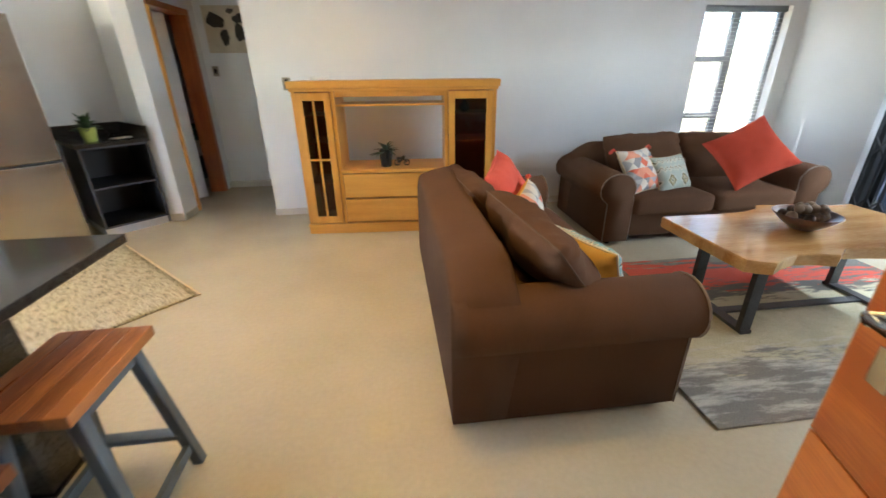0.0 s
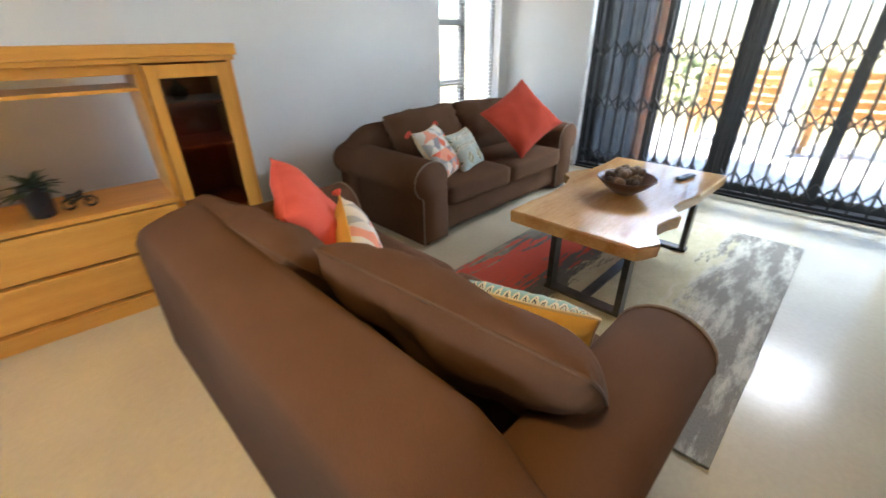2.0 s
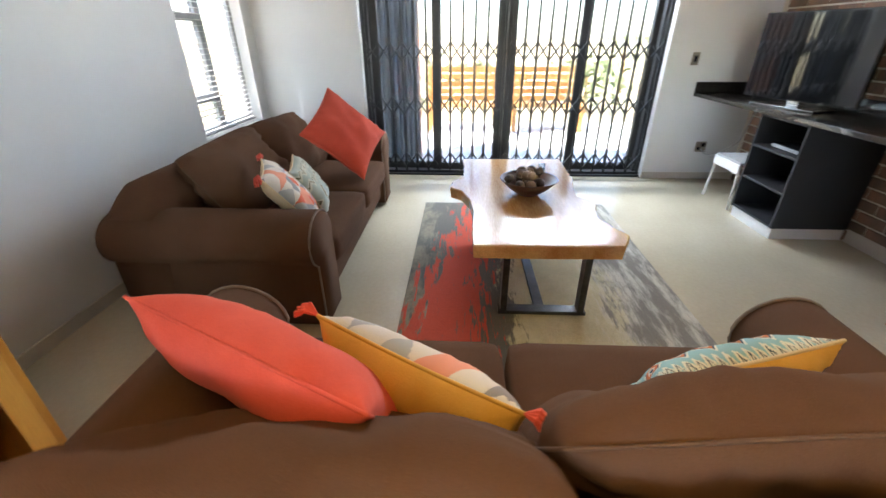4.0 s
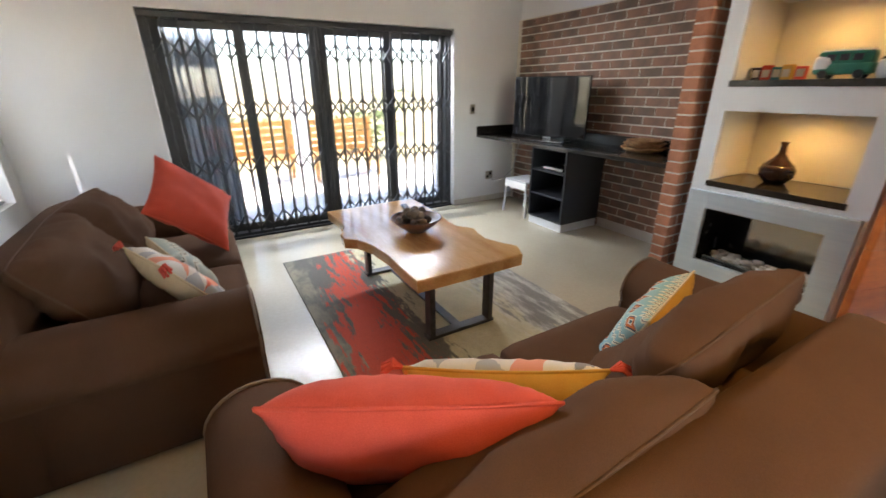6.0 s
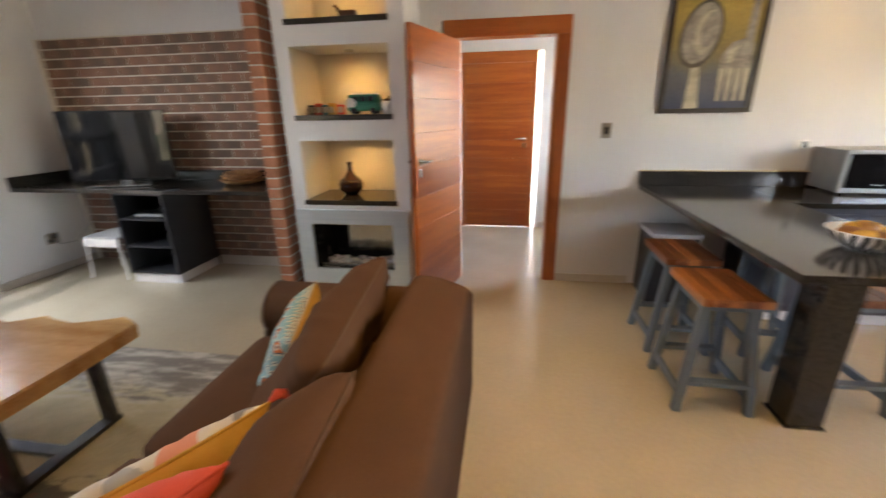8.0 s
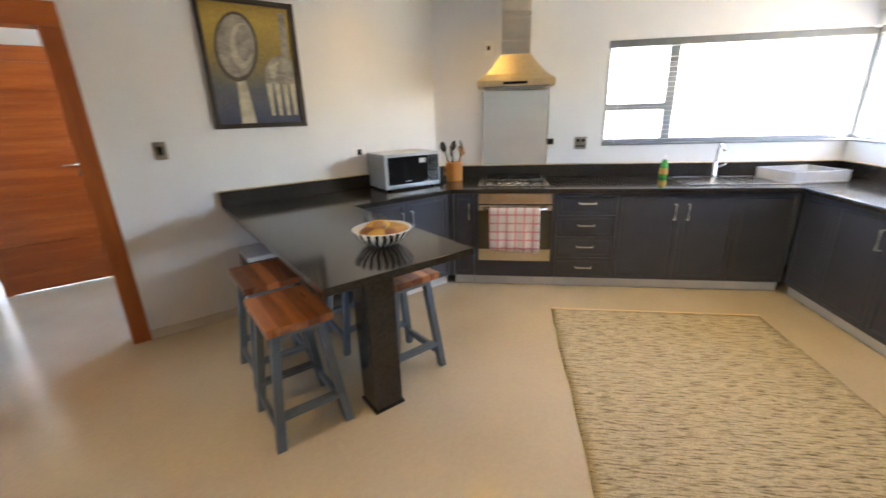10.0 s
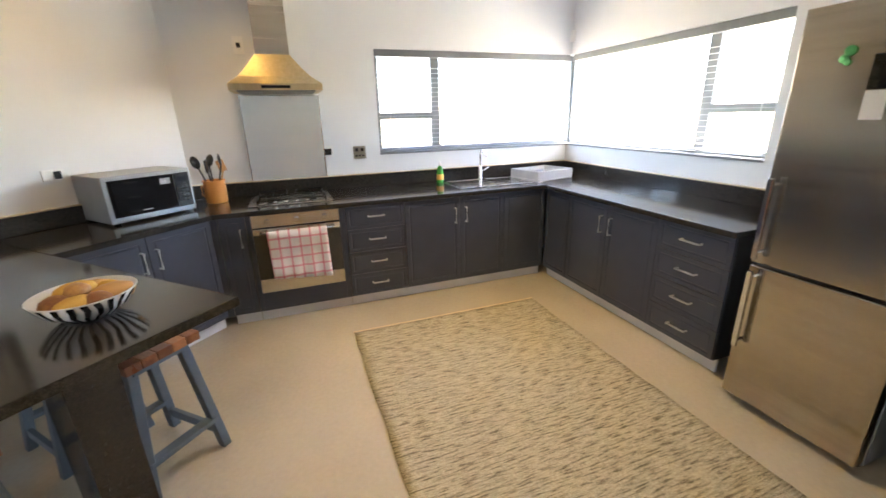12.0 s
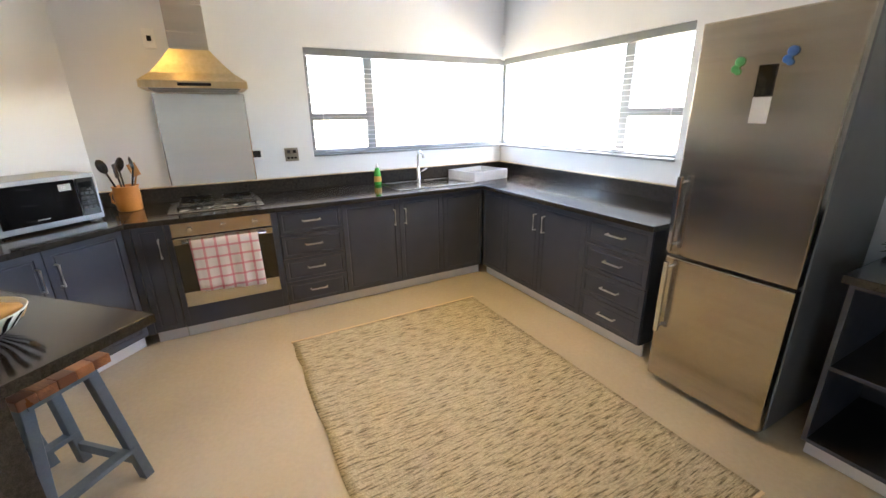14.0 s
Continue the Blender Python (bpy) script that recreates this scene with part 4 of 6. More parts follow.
def rim_points(w, h, n=18, pinch=0.09, blunt=0.0):
    pts = []
    for k in range(4 * n):
        s, f = divmod(k, n)
        q = math.sin((2 * f / n - 1) * math.pi / 2)
        u, v = ((q, -1), (1, q), (-q, 1), (-1, -q))[s]
        k_ = 1 - blunt * (u * v) ** 4
        pts.append((u * w / 2 * (1 - pinch * (1 - v * v)) * k_, v * h / 2 * (1 - pinch * (1 - u * u)) * k_, 0))
    return pts


def pillow(name, parent_m, w, h, t, front, back_mat, trim, label, category="pillow", group="", tassel=None, seed=0, parent=None, full=4, pinch=0.09, cord=0.0055, wrinkle=0.008, blunt=0.0):
    if parent is None:
        p = thing(name, label, category, parent_m, group)
    else:
        p = tagged(new(name), label)
        p.parent, p.matrix_basis = parent, parent_m
    part("front_cover", pillow_shell(w, h, t, 1, wrinkle=wrinkle, seed=seed, full=full, pinch=pinch, blunt=blunt), front, p, smooth=True)
    part("back_cover", pillow_shell(w, h, t, -1, wrinkle=wrinkle, seed=seed + 5, full=full, pinch=pinch, blunt=blunt), back_mat, p, smooth=True)
    bm = bmesh.new()
    add_tube(bm, rim_points(w, h, pinch=pinch, blunt=blunt), cord, 6, True)
    part("piping", bm, trim, p, smooth=True)
    if tassel:
        for sx in (-1, 1):
            for sy in (-1, 1):
                bm = bmesh.new()
                for k in range(7):
                    a = k * 0.9
                    add_tube(bm, [(sx * w / 2, sy * h / 2, 0), (sx * (w / 2 + 0.03), sy * (h / 2 + 0.02), 0.012 * math.sin(a)), (sx * (w / 2 + 0.06), sy * (h / 2 + 0.012 * math.cos(a)), 0.02 * math.sin(a) - 0.01)], [0.004, 0.008, 0.005], 5)
                part("tassel", bm, tassel, p)
    return p


def corners(a, b, low):
    """A pose whose x runs from corner a to corner b of an upper edge, and whose y points up from low."""
    a, b, low = Vector(a), Vector(b), Vector(low)
    x = (b - a).normalized()
    mid = (a + b) / 2
    y = (mid - low)
    y = (y - x * y.dot(x)).normalized()
    z = x.cross(y)
    r = Matrix((x, y, z)).transposed().to_4x4()
    return mid, r


def sofa(label, m, cushions):
    s = thing("sofa", label, "sofa", m, "two-seat sofas")
    LX, D = 0.95, 1.06
    bm = bmesh.new()
    rounded(bm, -LX + 0.06, 0.05, 0.035, LX - 0.06, D - 0.02, 0.33)
    part("base", bm, FABRIC, s, smooth=True)
    # back with a top that sinks towards the arms
    bm = bmesh.new()
    n, prof = 28, [(0.82, 0.04), (0.77, 0.50), (0.775, 0.70), (0.785, 0.755), (0.805, 0.785), (0.85, 0.795), (0.93, 0.782), (1.0, 0.76), (1.035, 0.746), (1.048, 0.738), (1.057, 0.726), (D, 0.712), (D, 0.67), (D, 0.04)]
    ring = []
    for i in range(n + 1):
        x = (2 * i / n - 1) * (LX - 0.012)
        e = max(0, (abs(x) - 0.72) / (LX - 0.72))
        drop = 0.14 * e * e * (3 - 2 * e)
        ring.append([bm.verts.new((x, y, z - drop * max(0, (z - 0.3) / 0.5))) for y, z in prof])
    for a, b in zip(ring, ring[1:]):
        for k in range(len(prof) - 1):
            bm.faces.new((a[k], a[k + 1], b[k + 1], b[k]))
        bm.faces.new((a[-1], a[0], b[0], b[-1]))
    bm.faces.new(ring[0]), bm.faces.new(ring[-1][::-1])
    part("backrest", bm, FABRIC, s, smooth=True)
    for k in (-1, 1):
        bm = bmesh.new()
        # outline of the scrolled arm, seen from the front
        out = [(0.72, 0.035), (0.72, 0.44)] + [(0.86 + 0.145 * math.cos(a), 0.515 + 0.14 * math.sin(a)) for a in [radians(205 - 15 * q) for q in range(17)]] + [(0.935, 0.395), (0.935, 0.035)]
        out = [(k * x, z) for x, z in out]
        ys = [0.0, 0.02, 0.5, 1.0, 1.055]
        rr = []
        for y, sc in zip(ys, (0.955, 1.0, 1.0, 1.0, 0.95)):
            rr.append([bm.verts.new((k * 0.84 + (x - k * 0.84) * sc, y, 0.36 + (z - 0.36) * sc if sc < 1 else z)) for x, z in out])
        for a, b in zip(rr, rr[1:]):
            for q in range(len(out)):
                bm.faces.new((a[q], a[(q + 1) % len(out)], b[(q + 1) % len(out)], b[q]))
        bm.faces.new(rr[0]), bm.faces.new(rr[-1])
        arm = part("arm", bm, FABRIC, s, smooth=True)
        bm = bmesh.new()
        add_tube(bm, [(x, 0.012, z) for x, z in out], 0.006, 6)
        part("piping", bm, PIPING, arm, "pale piping round the scrolled front", True)
    for k in (-1, 1):
        bm = bmesh.new()
        x0, x1 = (-0.73, -0.004) if k < 0 else (0.004, 0.73)
        rounded(bm, x0, -0.015, 0.27, x1, 0.80, 0.445, puff=0.02)
        part("seat_cushion", bm, FABRIC, s, smooth=True)
    for i, (a, b, low, ww, hh, tt) in enumerate(cushions):
        mid, r = corners(a, b, low)
        c = m.inverted() @ Matrix.Translation(mid - r.to_3x3() @ Vector((0, hh / 2, 0))) @ r
        pillow("back_cushion", c, ww, hh, tt, FABRIC, FABRIC, SEAM, "plump brown back cushion", parent=s, seed=3.7 * i + ww, full=3.8, pinch=0.02, cord=0.005, wrinkle=0.022, blunt=0.05)
    for x in (-0.86, 0.86):
        for y in (0.08, 0.96):
            bm = bmesh.new()
            add_lathe(bm, [(0.022, 0), (0.03, 0.05), (0.03, 0.09)], 12, (x, y, 0))
            part("foot", bm, BLACK, s)
    return s


M1 = pose(1.25, 2.31, 0, 0, 0, 90) @ Matrix.Diagonal((1.07, 1.0, 1.0, 1.0))
M2 = pose(2.855, 3.16, 0) @ Matrix.Diagonal((1.10, 1.0, 1.0, 1.0))
sofa("brown two-seat sofa with rolled arms, back towards the kitchen", M1, [((0.62, 1.36, 0.83), (0.53, 2.31, 0.822), (0.87, 1.86, 0.43), 0.97, 0.50, 0.24), ((0.44, 2.26, 0.82), (0.42, 3.32, 0.755), (0.78, 2.78, 0.42), 1.04, 0.48, 0.235)])
sofa("dark brown fabric two-seat sofa with rolled arms below the window", M2, [((2.10, 3.96, 0.85), (2.92, 3.99, 0.87), (2.53, 3.68, 0.44), 0.82, 0.50, 0.28), ((2.90, 4.0, 0.86), (3.70, 3.97, 0.83), (3.28, 3.68, 0.44), 0.80, 0.50, 0.27)])


def thrown(name, a, b, low, w, h, t, front, backm, trim, label, tassel=None, seed=0, flip=False):
    mid, r = corners(a, b, low)
    y = r.to_3x3() @ Vector((0, 1, 0))
    m = Matrix.Translation(mid - y * h / 2) @ r
    return pillow(name, m, w, h, t, front, backm, trim, label, "pillow", "scatter pillows", tassel, seed)


thrown("scatter_pillow", (0.60, 2.62, 0.80), (0.851, 3.253, 0.88), (0.97, 2.82, 0.42), 0.66, 0.50, 0.21, CORAL, CORAL, CORAL, "bright coral linen scatter pillow leaning on the sofa back", seed=1)
thrown("scatter_pillow", (0.69, 2.30, 0.70), (1.002, 2.887, 0.735), (0.93, 2.54, 0.43), 0.60, 0.42, 0.18, KILIM, MUSTARD, MUSTARD, "kilim-patterned scatter pillow with a mustard back and tassels", CORAL, 2)
thrown("scatter_pillow", (0.95, 1.485, 0.725), (0.80, 2.02, 0.71), (1.0, 1.76, 0.43), 0.53, 0.42, 0.17, IKAT, MUSTARD, OATMEAL, "teal ikat scatter pillow with a mustard back", seed=3)
c = Vector((3.24, 3.36, 0.755))
xa = Vector((0.60, -0.50, -0.10)).normalized()
ya = Vector((0.31, 0.32, 0.60))
ya = (ya - xa * ya.dot(xa)).normalized()
rm = Matrix((xa, ya, xa.cross(ya))).transposed().to_4x4()
pillow("scatter_pillow", Matrix.Translation(c) @ rm @ pose(0, 0, 0, 0, 0, 45), 0.545, 0.545, 0.17, RUST, RUST, RUST, "large rust-red scatter pillow balanced on one corner", "pillow", "scatter pillows", seed=4)
thrown("scatter_pillow", (1.99, 3.46, 0.79), (2.40, 3.64, 0.78), (2.12, 3.24, 0.45), 0.44, 0.42, 0.14, KILIM, OATMEAL, OATMEAL, "kilim-patterned scatter pillow with tassels against the arm", CORAL, 5)
thrown("scatter_pillow", (2.33, 3.46, 0.72), (2.73, 3.59, 0.72), (2.52, 3.33, 0.43), 0.42, 0.34, 0.13, TEAL, OATMEAL, OATMEAL, "soft teal patterned scatter pillow on the seat", seed=6)

# ---- coffee table, rug ----
t = thing("coffee_table", "live-edge wood slab coffee table on black steel legs", "table")
outline = [(1.81, 1.70), (1.86, 1.67), (1.93, 1.64), (2.02, 1.69), (2.14, 1.73), (2.26, 1.71), (2.35, 1.68), (2.41, 1.72), (2.47, 1.76), (2.60, 1.75), (2.80, 1.71), (3.05, 1.70), (3.33, 1.69), (3.32, 2.05), (3.31, 2.46), (3.05, 2.45), (2.86, 2.46), (2.72, 2.53), (2.62, 2.54), (2.56, 2.47), (2.42, 2.42), (2.2, 2.40), (2.0, 2.41), (1.80, 2.41), (1.80, 2.05)]
bm = bmesh.new()
lo = [bm.verts.new((x, y * 0.985 + 0.031, 0.475)) for x, y in outline]
mi = [bm.verts.new((x, y, 0.535)) for x, y in outline]
hi = [bm.verts.new((2.56 + (x - 2.56) * 0.994, 2.08 + (y - 2.08) * 0.988, 0.545)) for x, y in outline]
bm.faces.new(lo[::-1]), bm.faces.new(hi)
n = len(outline)
for a, b in ((lo, mi), (mi, hi)):
    for i in range(n):
        bm.faces.new((a[i], a[(i + 1) % n], b[(i + 1) % n], b[i]))
part("slab", bm, SLAB, t, "honey wood slab with a wavy bark edge")
for x in (2.02, 3.10):
    bm = bmesh.new()
    for y in (1.79, 2.22):
        bar(bm, (x, y, 0.02), (x, y, 0.475), 0.07, 0.035, 0.002)
    bar(bm, (x, 1.76, 0.026), (x, 2.25, 0.026), 0.07, 0.022, 0.002)
    bar(bm, (x, 1.76, 0.468), (x, 2.25, 0.468), 0.07, 0.012, 0.002)
    part("leg_frame", bm, IRON, t, "black steel flat-bar leg frame")
boxpart("stretcher", (2.03, 1.98, 0.016, 3.10, 2.04, 0.032), IRON, t)

r = thing("area_rug", "abstract grey, olive and coral streaked area rug", "rug", pose(2.54, 1.975, 0))
bm = bmesh.new()
add_box(bm, -1.19, -0.825, 0.0, 1.19, 0.825, 0.014, bevel=0.004)
part("field", bm, RUGMAT, r)

b = thing("fruit_bowl", "dark turned wooden bowl filled with dried pods", "bowl", pose(2.50, 2.06, 0.547))
bm = bmesh.new()
add_lathe(bm, [(0.05, 0), (0.06, 0.004), (0.12, 0.045), (0.175, 0.10), (0.172, 0.104), (0.165, 0.10), (0.11, 0.05), (0.05, 0.016)], 32)
part("bowl", bm, BOWLWOOD, b, smooth=True)
rng = random.Random(8)
for i in range(26):
    a, q = rng.uniform(0, 6.283), 0.125 * math.sqrt(rng.random())
    z = 0.075 + q * 0.12 + (0.045 if i > 15 else 0)
    if i > 15:
        q *= 0.65
    bm = bmesh.new()
    rad = rng.uniform(0.024, 0.033)
    bmesh.ops.create_icosphere(bm, subdivisions=2, radius=rad)
    for v in bm.verts:
        v.co *= 1 + 0.12 * noise.noise(v.co * 60 + Vector((i, 0, 0)))
        v.co += Vector((q * math.cos(a), q * math.sin(a), z))
    part("pod", bm, BALLS, b, smooth=True)
rc = thing("remote_control", "black television remote on the coffee table", "remote", pose(3.06, 1.88, 0.547, 0, 0, 78))
boxpart("body", (-0.025, -0.085, 0, 0.025, 0.085, 0.018), BLACK, rc, 0.005)
for i in range(5):
    boxpart("button_row", (-0.016, -0.06 + i * 0.026, 0.018, 0.016, -0.05 + i * 0.026, 0.0205), GREYPLASTIC, rc, 0)

# ---- wall unit ----
U = pose(0.05, 3.83, 0, 0, 0, -4.0)
u = thing("wall_unit", "golden oak wall unit with glazed cupboards and two drawers", "cabinet", U)
for x0, x1 in ((-0.90, -0.87), (-0.56, -0.53), (0.44, 0.47), (0.88, 0.91)):
    boxpart("side_panel", (x0, 0.012, 0.08, x1, 0.47, 1.32), OAK_UP, u)
bm = bmesh.new()
add_box(bm, -0.925, -0.03, 1.345, 0.935, 0.49, 1.405, bevel=0.008)
add_box(bm, -0.91, -0.015, 1.32, 0.92, 0.48, 1.345, bevel=0.004)
part("cornice", bm, OAK, u)
bm = bmesh.new()
add_box(bm, -0.905, -0.005, 0.0, 0.915, 0.47, 0.08, bevel=0.005)
add_box(bm, -0.91, -0.015, 0.08, 0.92, 0.02, 0.10, bevel=0.003)
part("plinth", bm, OAK, u)
boxpart("bottom_board", (-0.87, 0.02, 0.082, 0.88, 0.465, 0.10), OAK, u)
boxpart("worktop", (-0.545, -0.012, 0.60, 0.455, 0.465, 0.63), OAK, u, 0.005)
boxpart("upper_shelf", (-0.53, 0.04, 1.19, 0.44, 0.44, 1.208), OAK, u)
for x0, x1 in ((-0.87, -0.56), (0.47, 0.88)):
    boxpart("back_panel", (x0, 0.455, 0.10, x1, 0.468, 1.32), UPRIGHT_WOOD, u, 0)
    for z in (0.48, 0.86, 1.10):
        boxpart("inner_shelf", (x0, 0.06, z, x1, 0.45, z + 0.015), UPRIGHT_WOOD, u, 0.002)
for z0, z1 in ((0.115, 0.345), (0.36, 0.59)):
    d = boxpart("drawer", (-0.525, 0.0, z0, 0.435, 0.40, z1), OAK, u, 0.006)
    boxpart("grip_edge", (-0.525, -0.012, z1 - 0.022, 0.435, 0.003, z1), OAK, d, 0.004)
for x0, x1 in ((-0.865, -0.565), (0.475, 0.875)):
    bm = bmesh.new()
    w_ = 0.058
    add_box(bm, x0, -0.008, 0.11, x0 + w_, 0.012, 1.31, bevel=0.004)
    add_box(bm, x1 - w_, -0.008, 0.11, x1, 0.012, 1.31, bevel=0.004)
    add_box(bm, x0 + w_, -0.008, 0.11, x1 - w_, 0.012, 0.18, bevel=0.004)
    add_box(bm, x0 + w_, -0.008, 1.245, x1 - w_, 0.012, 1.31, bevel=0.004)
    d = part("glazed_door", bm, OAK_UP, u)
    g = boxpart("pane", (x0 + w_, 0.0, 0.18, x1 - w_, 0.004, 1.245), SMOKE, d, 0)
    g.visible_shadow = False
    if x0 < 0:
        xm = (x0 + x1) / 2
        boxpart("glazing_bar", (xm - 0.009, -0.005, 0.18, xm + 0.009, 0.006, 1.245), OAK_UP, d, 0.002)
        boxpart("glazing_bar", (x0 + w_, -0.0055, 0.72, x1 - w_, 0.0065, 0.738), OAK_UP, d, 0.002)
boxpart("pelmet", (-0.53, 0.03, 1.27, 0.44, 0.05, 1.32), OAK, u)


def potted(name, label, m, pot_mat, profile, leaf_mat, leaves, spread, height, wide, seed, flat=1.0):
    p = thing(name, label, "plant", m)
    bm = bmesh.new()
    add_lathe(bm, profile, 20)
    part("pot", bm, pot_mat, p, smooth=False)
    top = profile[-1][1]
    rg = random.Random(seed)
    for i in range(leaves):
        a, el = rg.uniform(0, 6.283), rg.uniform(0.15, 1.0)
        reach, up = spread * (1.15 - el * 0.7) * rg.uniform(0.7, 1), height * el * rg.uniform(0.7, 1)
        bm = bmesh.new()
        d = Vector((math.cos(a), math.sin(a), 0))
        s = Vector((-d.y, d.x, 0))
        ctr = [Vector((0, 0, top - 0.01)) + d * reach * f + Vector((0, 0, up * (f ** 0.7) - flat * 0.03 * f * f)) for f in (0, 0.35, 0.7, 1)]
        ws = (0.25, 1.0, 0.8, 0.05)
        lf = [bm.verts.new(q - s * wide * k) for q, k in zip(ctr, ws)]
        md = [bm.verts.new(q - Vector((0, 0, 0.15 * wide))) for q in ctr]
        rt = [bm.verts.new(q + s * wide * k) for q, k in zip(ctr, ws)]
        for k in range(3):
            bm.faces.new((lf[k], lf[k + 1], md[k + 1], md[k]))
            bm.faces.new((md[k], md[k + 1], rt[k + 1], rt[k]))
        part("leaf", bm, leaf_mat, p, smooth=True)


potted("potted_succulent", "dark green succulent in a black pot on the wall unit", U @ pose(-0.12, 0.12, 0.632) @ Matrix.Diagonal((1.25, 1.25, 1.25, 1)), BLACK, [(0.035, 0), (0.04, 0.004), (0.052, 0.13), (0.046, 0.131), (0.044, 0.118)], SUCC, 30, 0.15, 0.12, 0.014, 3)
toy = thing("toy_motorbike", "small dark metal motorbike ornament", "ornament", U @ pose(0.03, 0.13, 0.632))
bm = bmesh.new()
for x in (-0.045, 0.045):
    ring = [(x + 0.026 * math.cos(q * 0.524), 0, 0.033 + 0.026 * math.sin(q * 0.524)) for q in range(12)]
    add_tube(bm, ring, 0.007, 6, True)
part("wheels_and_frame", bm, BLACK, toy)
bm = bmesh.new()
add_tube(bm, [(-0.045, 0, 0.033), (-0.01, 0, 0.05), (0.02, 0, 0.065), (0.045, 0, 0.033)], 0.01, 7)
add_tube(bm, [(-0.05, 0, 0.075), (-0.01, 0, 0.072), (0.015, 0, 0.085), (0.028, 0, 0.08)], 0.013, 7)
add_tube(bm, [(0.02, -0.03, 0.095), (0.025, 0, 0.09), (0.02, 0.03, 0.095)], 0.004, 6)
part("body", bm, BLACK, toy)
jar = thing("ornament_jar", "small dark lidded jar inside the glazed cupboard", "ornament", U @ pose(0.64, 0.2, 1.115))
bm = bmesh.new()
add_lathe(bm, [(0.03, 0), (0.05, 0.03), (0.048, 0.06), (0.02, 0.085), (0.012, 0.1), (0.002, 0.11)], 18)
part("jar", bm, GLAZE, jar, smooth=True)
bx = thing("white_dish", "low white dish on top of the wall unit", "dish", U @ pose(-0.68, 0.2, 1.406))
bm = bmesh.new()
add_lathe(bm, [(0.06, 0), (0.09, 0.03), (0.086, 0.032), (0.055, 0.008)], 20)
part("dish", bm, WHITE, bx, smooth=True)


# ---- wall plates ----
def plate(name, label, m, w_, h_, rockers, mat_=None, knob=None):
    p = thing(name, label, "switch", m, "wall plates")
    boxpart("plate", (-w_ / 2, -0.008, -h_ / 2, w_ / 2, 0, h_ / 2), mat_ or SWITCH, p, 0.003)
    for x, z, a, b in rockers:
        boxpart("rocker", (x - a, -0.013, z - b, x + a, -0.007, z + b), knob or BLACK, p, 0.002)


plate("light_switch", "pewter light switch on the wall beside the doorway", pose(-0.76, -0.41, 1.34, 0, 0, 180), 0.075, 0.12, [(0, 0, 0.016, 0.028)])
plate("light_switch", "pewter light switch beside the sliding door", pose(4.61, 0.19, 1.21, 0, 0, -90), 0.07, 0.115, [(0, 0, 0.016, 0.028)])
plate("wall_socket", "pewter wall socket below the desk", pose(4.61, -0.10, 0.35, 0, 0, -90), 0.11, 0.11, [(0.02, 0.02, 0.02, 0.02), (-0.025, -0.02, 0.016, 0.016)])
plate("wall_socket", "grey wall socket above the wall unit", pose(-1.01, 4.56, 1.37), 0.08, 0.12, [(0, -0.02, 0.02, 0.02), (0, 0.035, 0.012, 0.01)])
plate("light_switch", "dark light switch at the end of the passage", pose(-2.18, 6.0, 1.5), 0.075, 0.12, [(0, 0, 0.016, 0.028)])
plate("wall_socket", "black-framed socket beside the splashback", K @ pose(1.92, -0.66, 1.235, 0, 0, 180), 0.10, 0.10, [(0, 0, 0.032, 0.028)], WHITE)
plate("wall_socket", "pewter double socket beside the window", K @ pose(1.635, -0.66, 1.215, 0, 0, 180), 0.115, 0.115, [(-0.025, 0.025, 0.013, 0.013), (0.025, 0.025, 0.013, 0.013), (-0.03, -0.028, 0.01, 0.008), (0, -0.028, 0.01, 0.008), (0.03, -0.028, 0.01, 0.008)])
plate("isolator_switch", "cream isolator switch beside the chimney duct", K @ pose(2.52, -0.66, 2.09, 0, 0, 180), 0.08, 0.13, [(0, 0, 0.014, 0.018)], WHITE)
plate("wall_socket", "white plug socket behind the microwave", pose(-2.22, -0.41, 1.22, 0, 0, 180), 0.12, 0.07, [(0.02, 0, 0.02, 0.024)], WHITE)
plate("alarm_sensor", "small white alarm sensor in the kitchen corner", K @ pose(-0.64, -0.64, 2.27, 0, 0, 135), 0.05, 0.11, [(0, -0.01, 0.018, 0.03)], WHITE, WHITE)

# ---- painting of spoon and fork ----
pt = thing("framed_painting", "framed painting of a spoon and fork in gold and blue", "painting", pose(-1.46, -0.412, 1.90, 0, 0, 180))
bm = bmesh.new()
for d in ((-0.335, -0.03, -0.435, -0.30, 0, 0.435), (0.30, -0.03, -0.435, 0.335, 0, 0.435), (-0.30, -0.03, 0.40, 0.30, 0, 0.435), (-0.30, -0.03, -0.435, 0.30, 0, -0.40)):
    add_box(bm, *d, bevel=0.003)
part("frame", bm, PICFRAME, pt)
boxpart("canvas", (-0.30, -0.012, -0.40, 0.30, -0.002, 0.40), CANVAS, pt, 0)
PALEPAINT = surface("painted_pale_silver", (0.34, 0.31, 0.23), (0.58, 0.54, 0.42), 0.5, 0, 14, 60, 0.2)
DARKPAINT = surface("painted_dark_line", (0.05, 0.045, 0.035), (0.11, 0.09, 0.06), 0.5, 0, 14, 60, 0.2)


def daub(name, pts, y, mat_):
    """A thin layer of paint on the canvas, over a closed outline in x and z."""
    bm = bmesh.new()
    a = [bm.verts.new((x, -0.0122 - y, z)) for x, z in pts]
    b = [bm.verts.new((x, -0.0118, z)) for x, z in pts]
    bm.faces.new(a)
    for k in range(len(a)):
        bm.faces.new((a[k], a[(k + 1) % len(a)], b[(k + 1) % len(a)], b[k]))
    part(name, bm, mat_, pt)


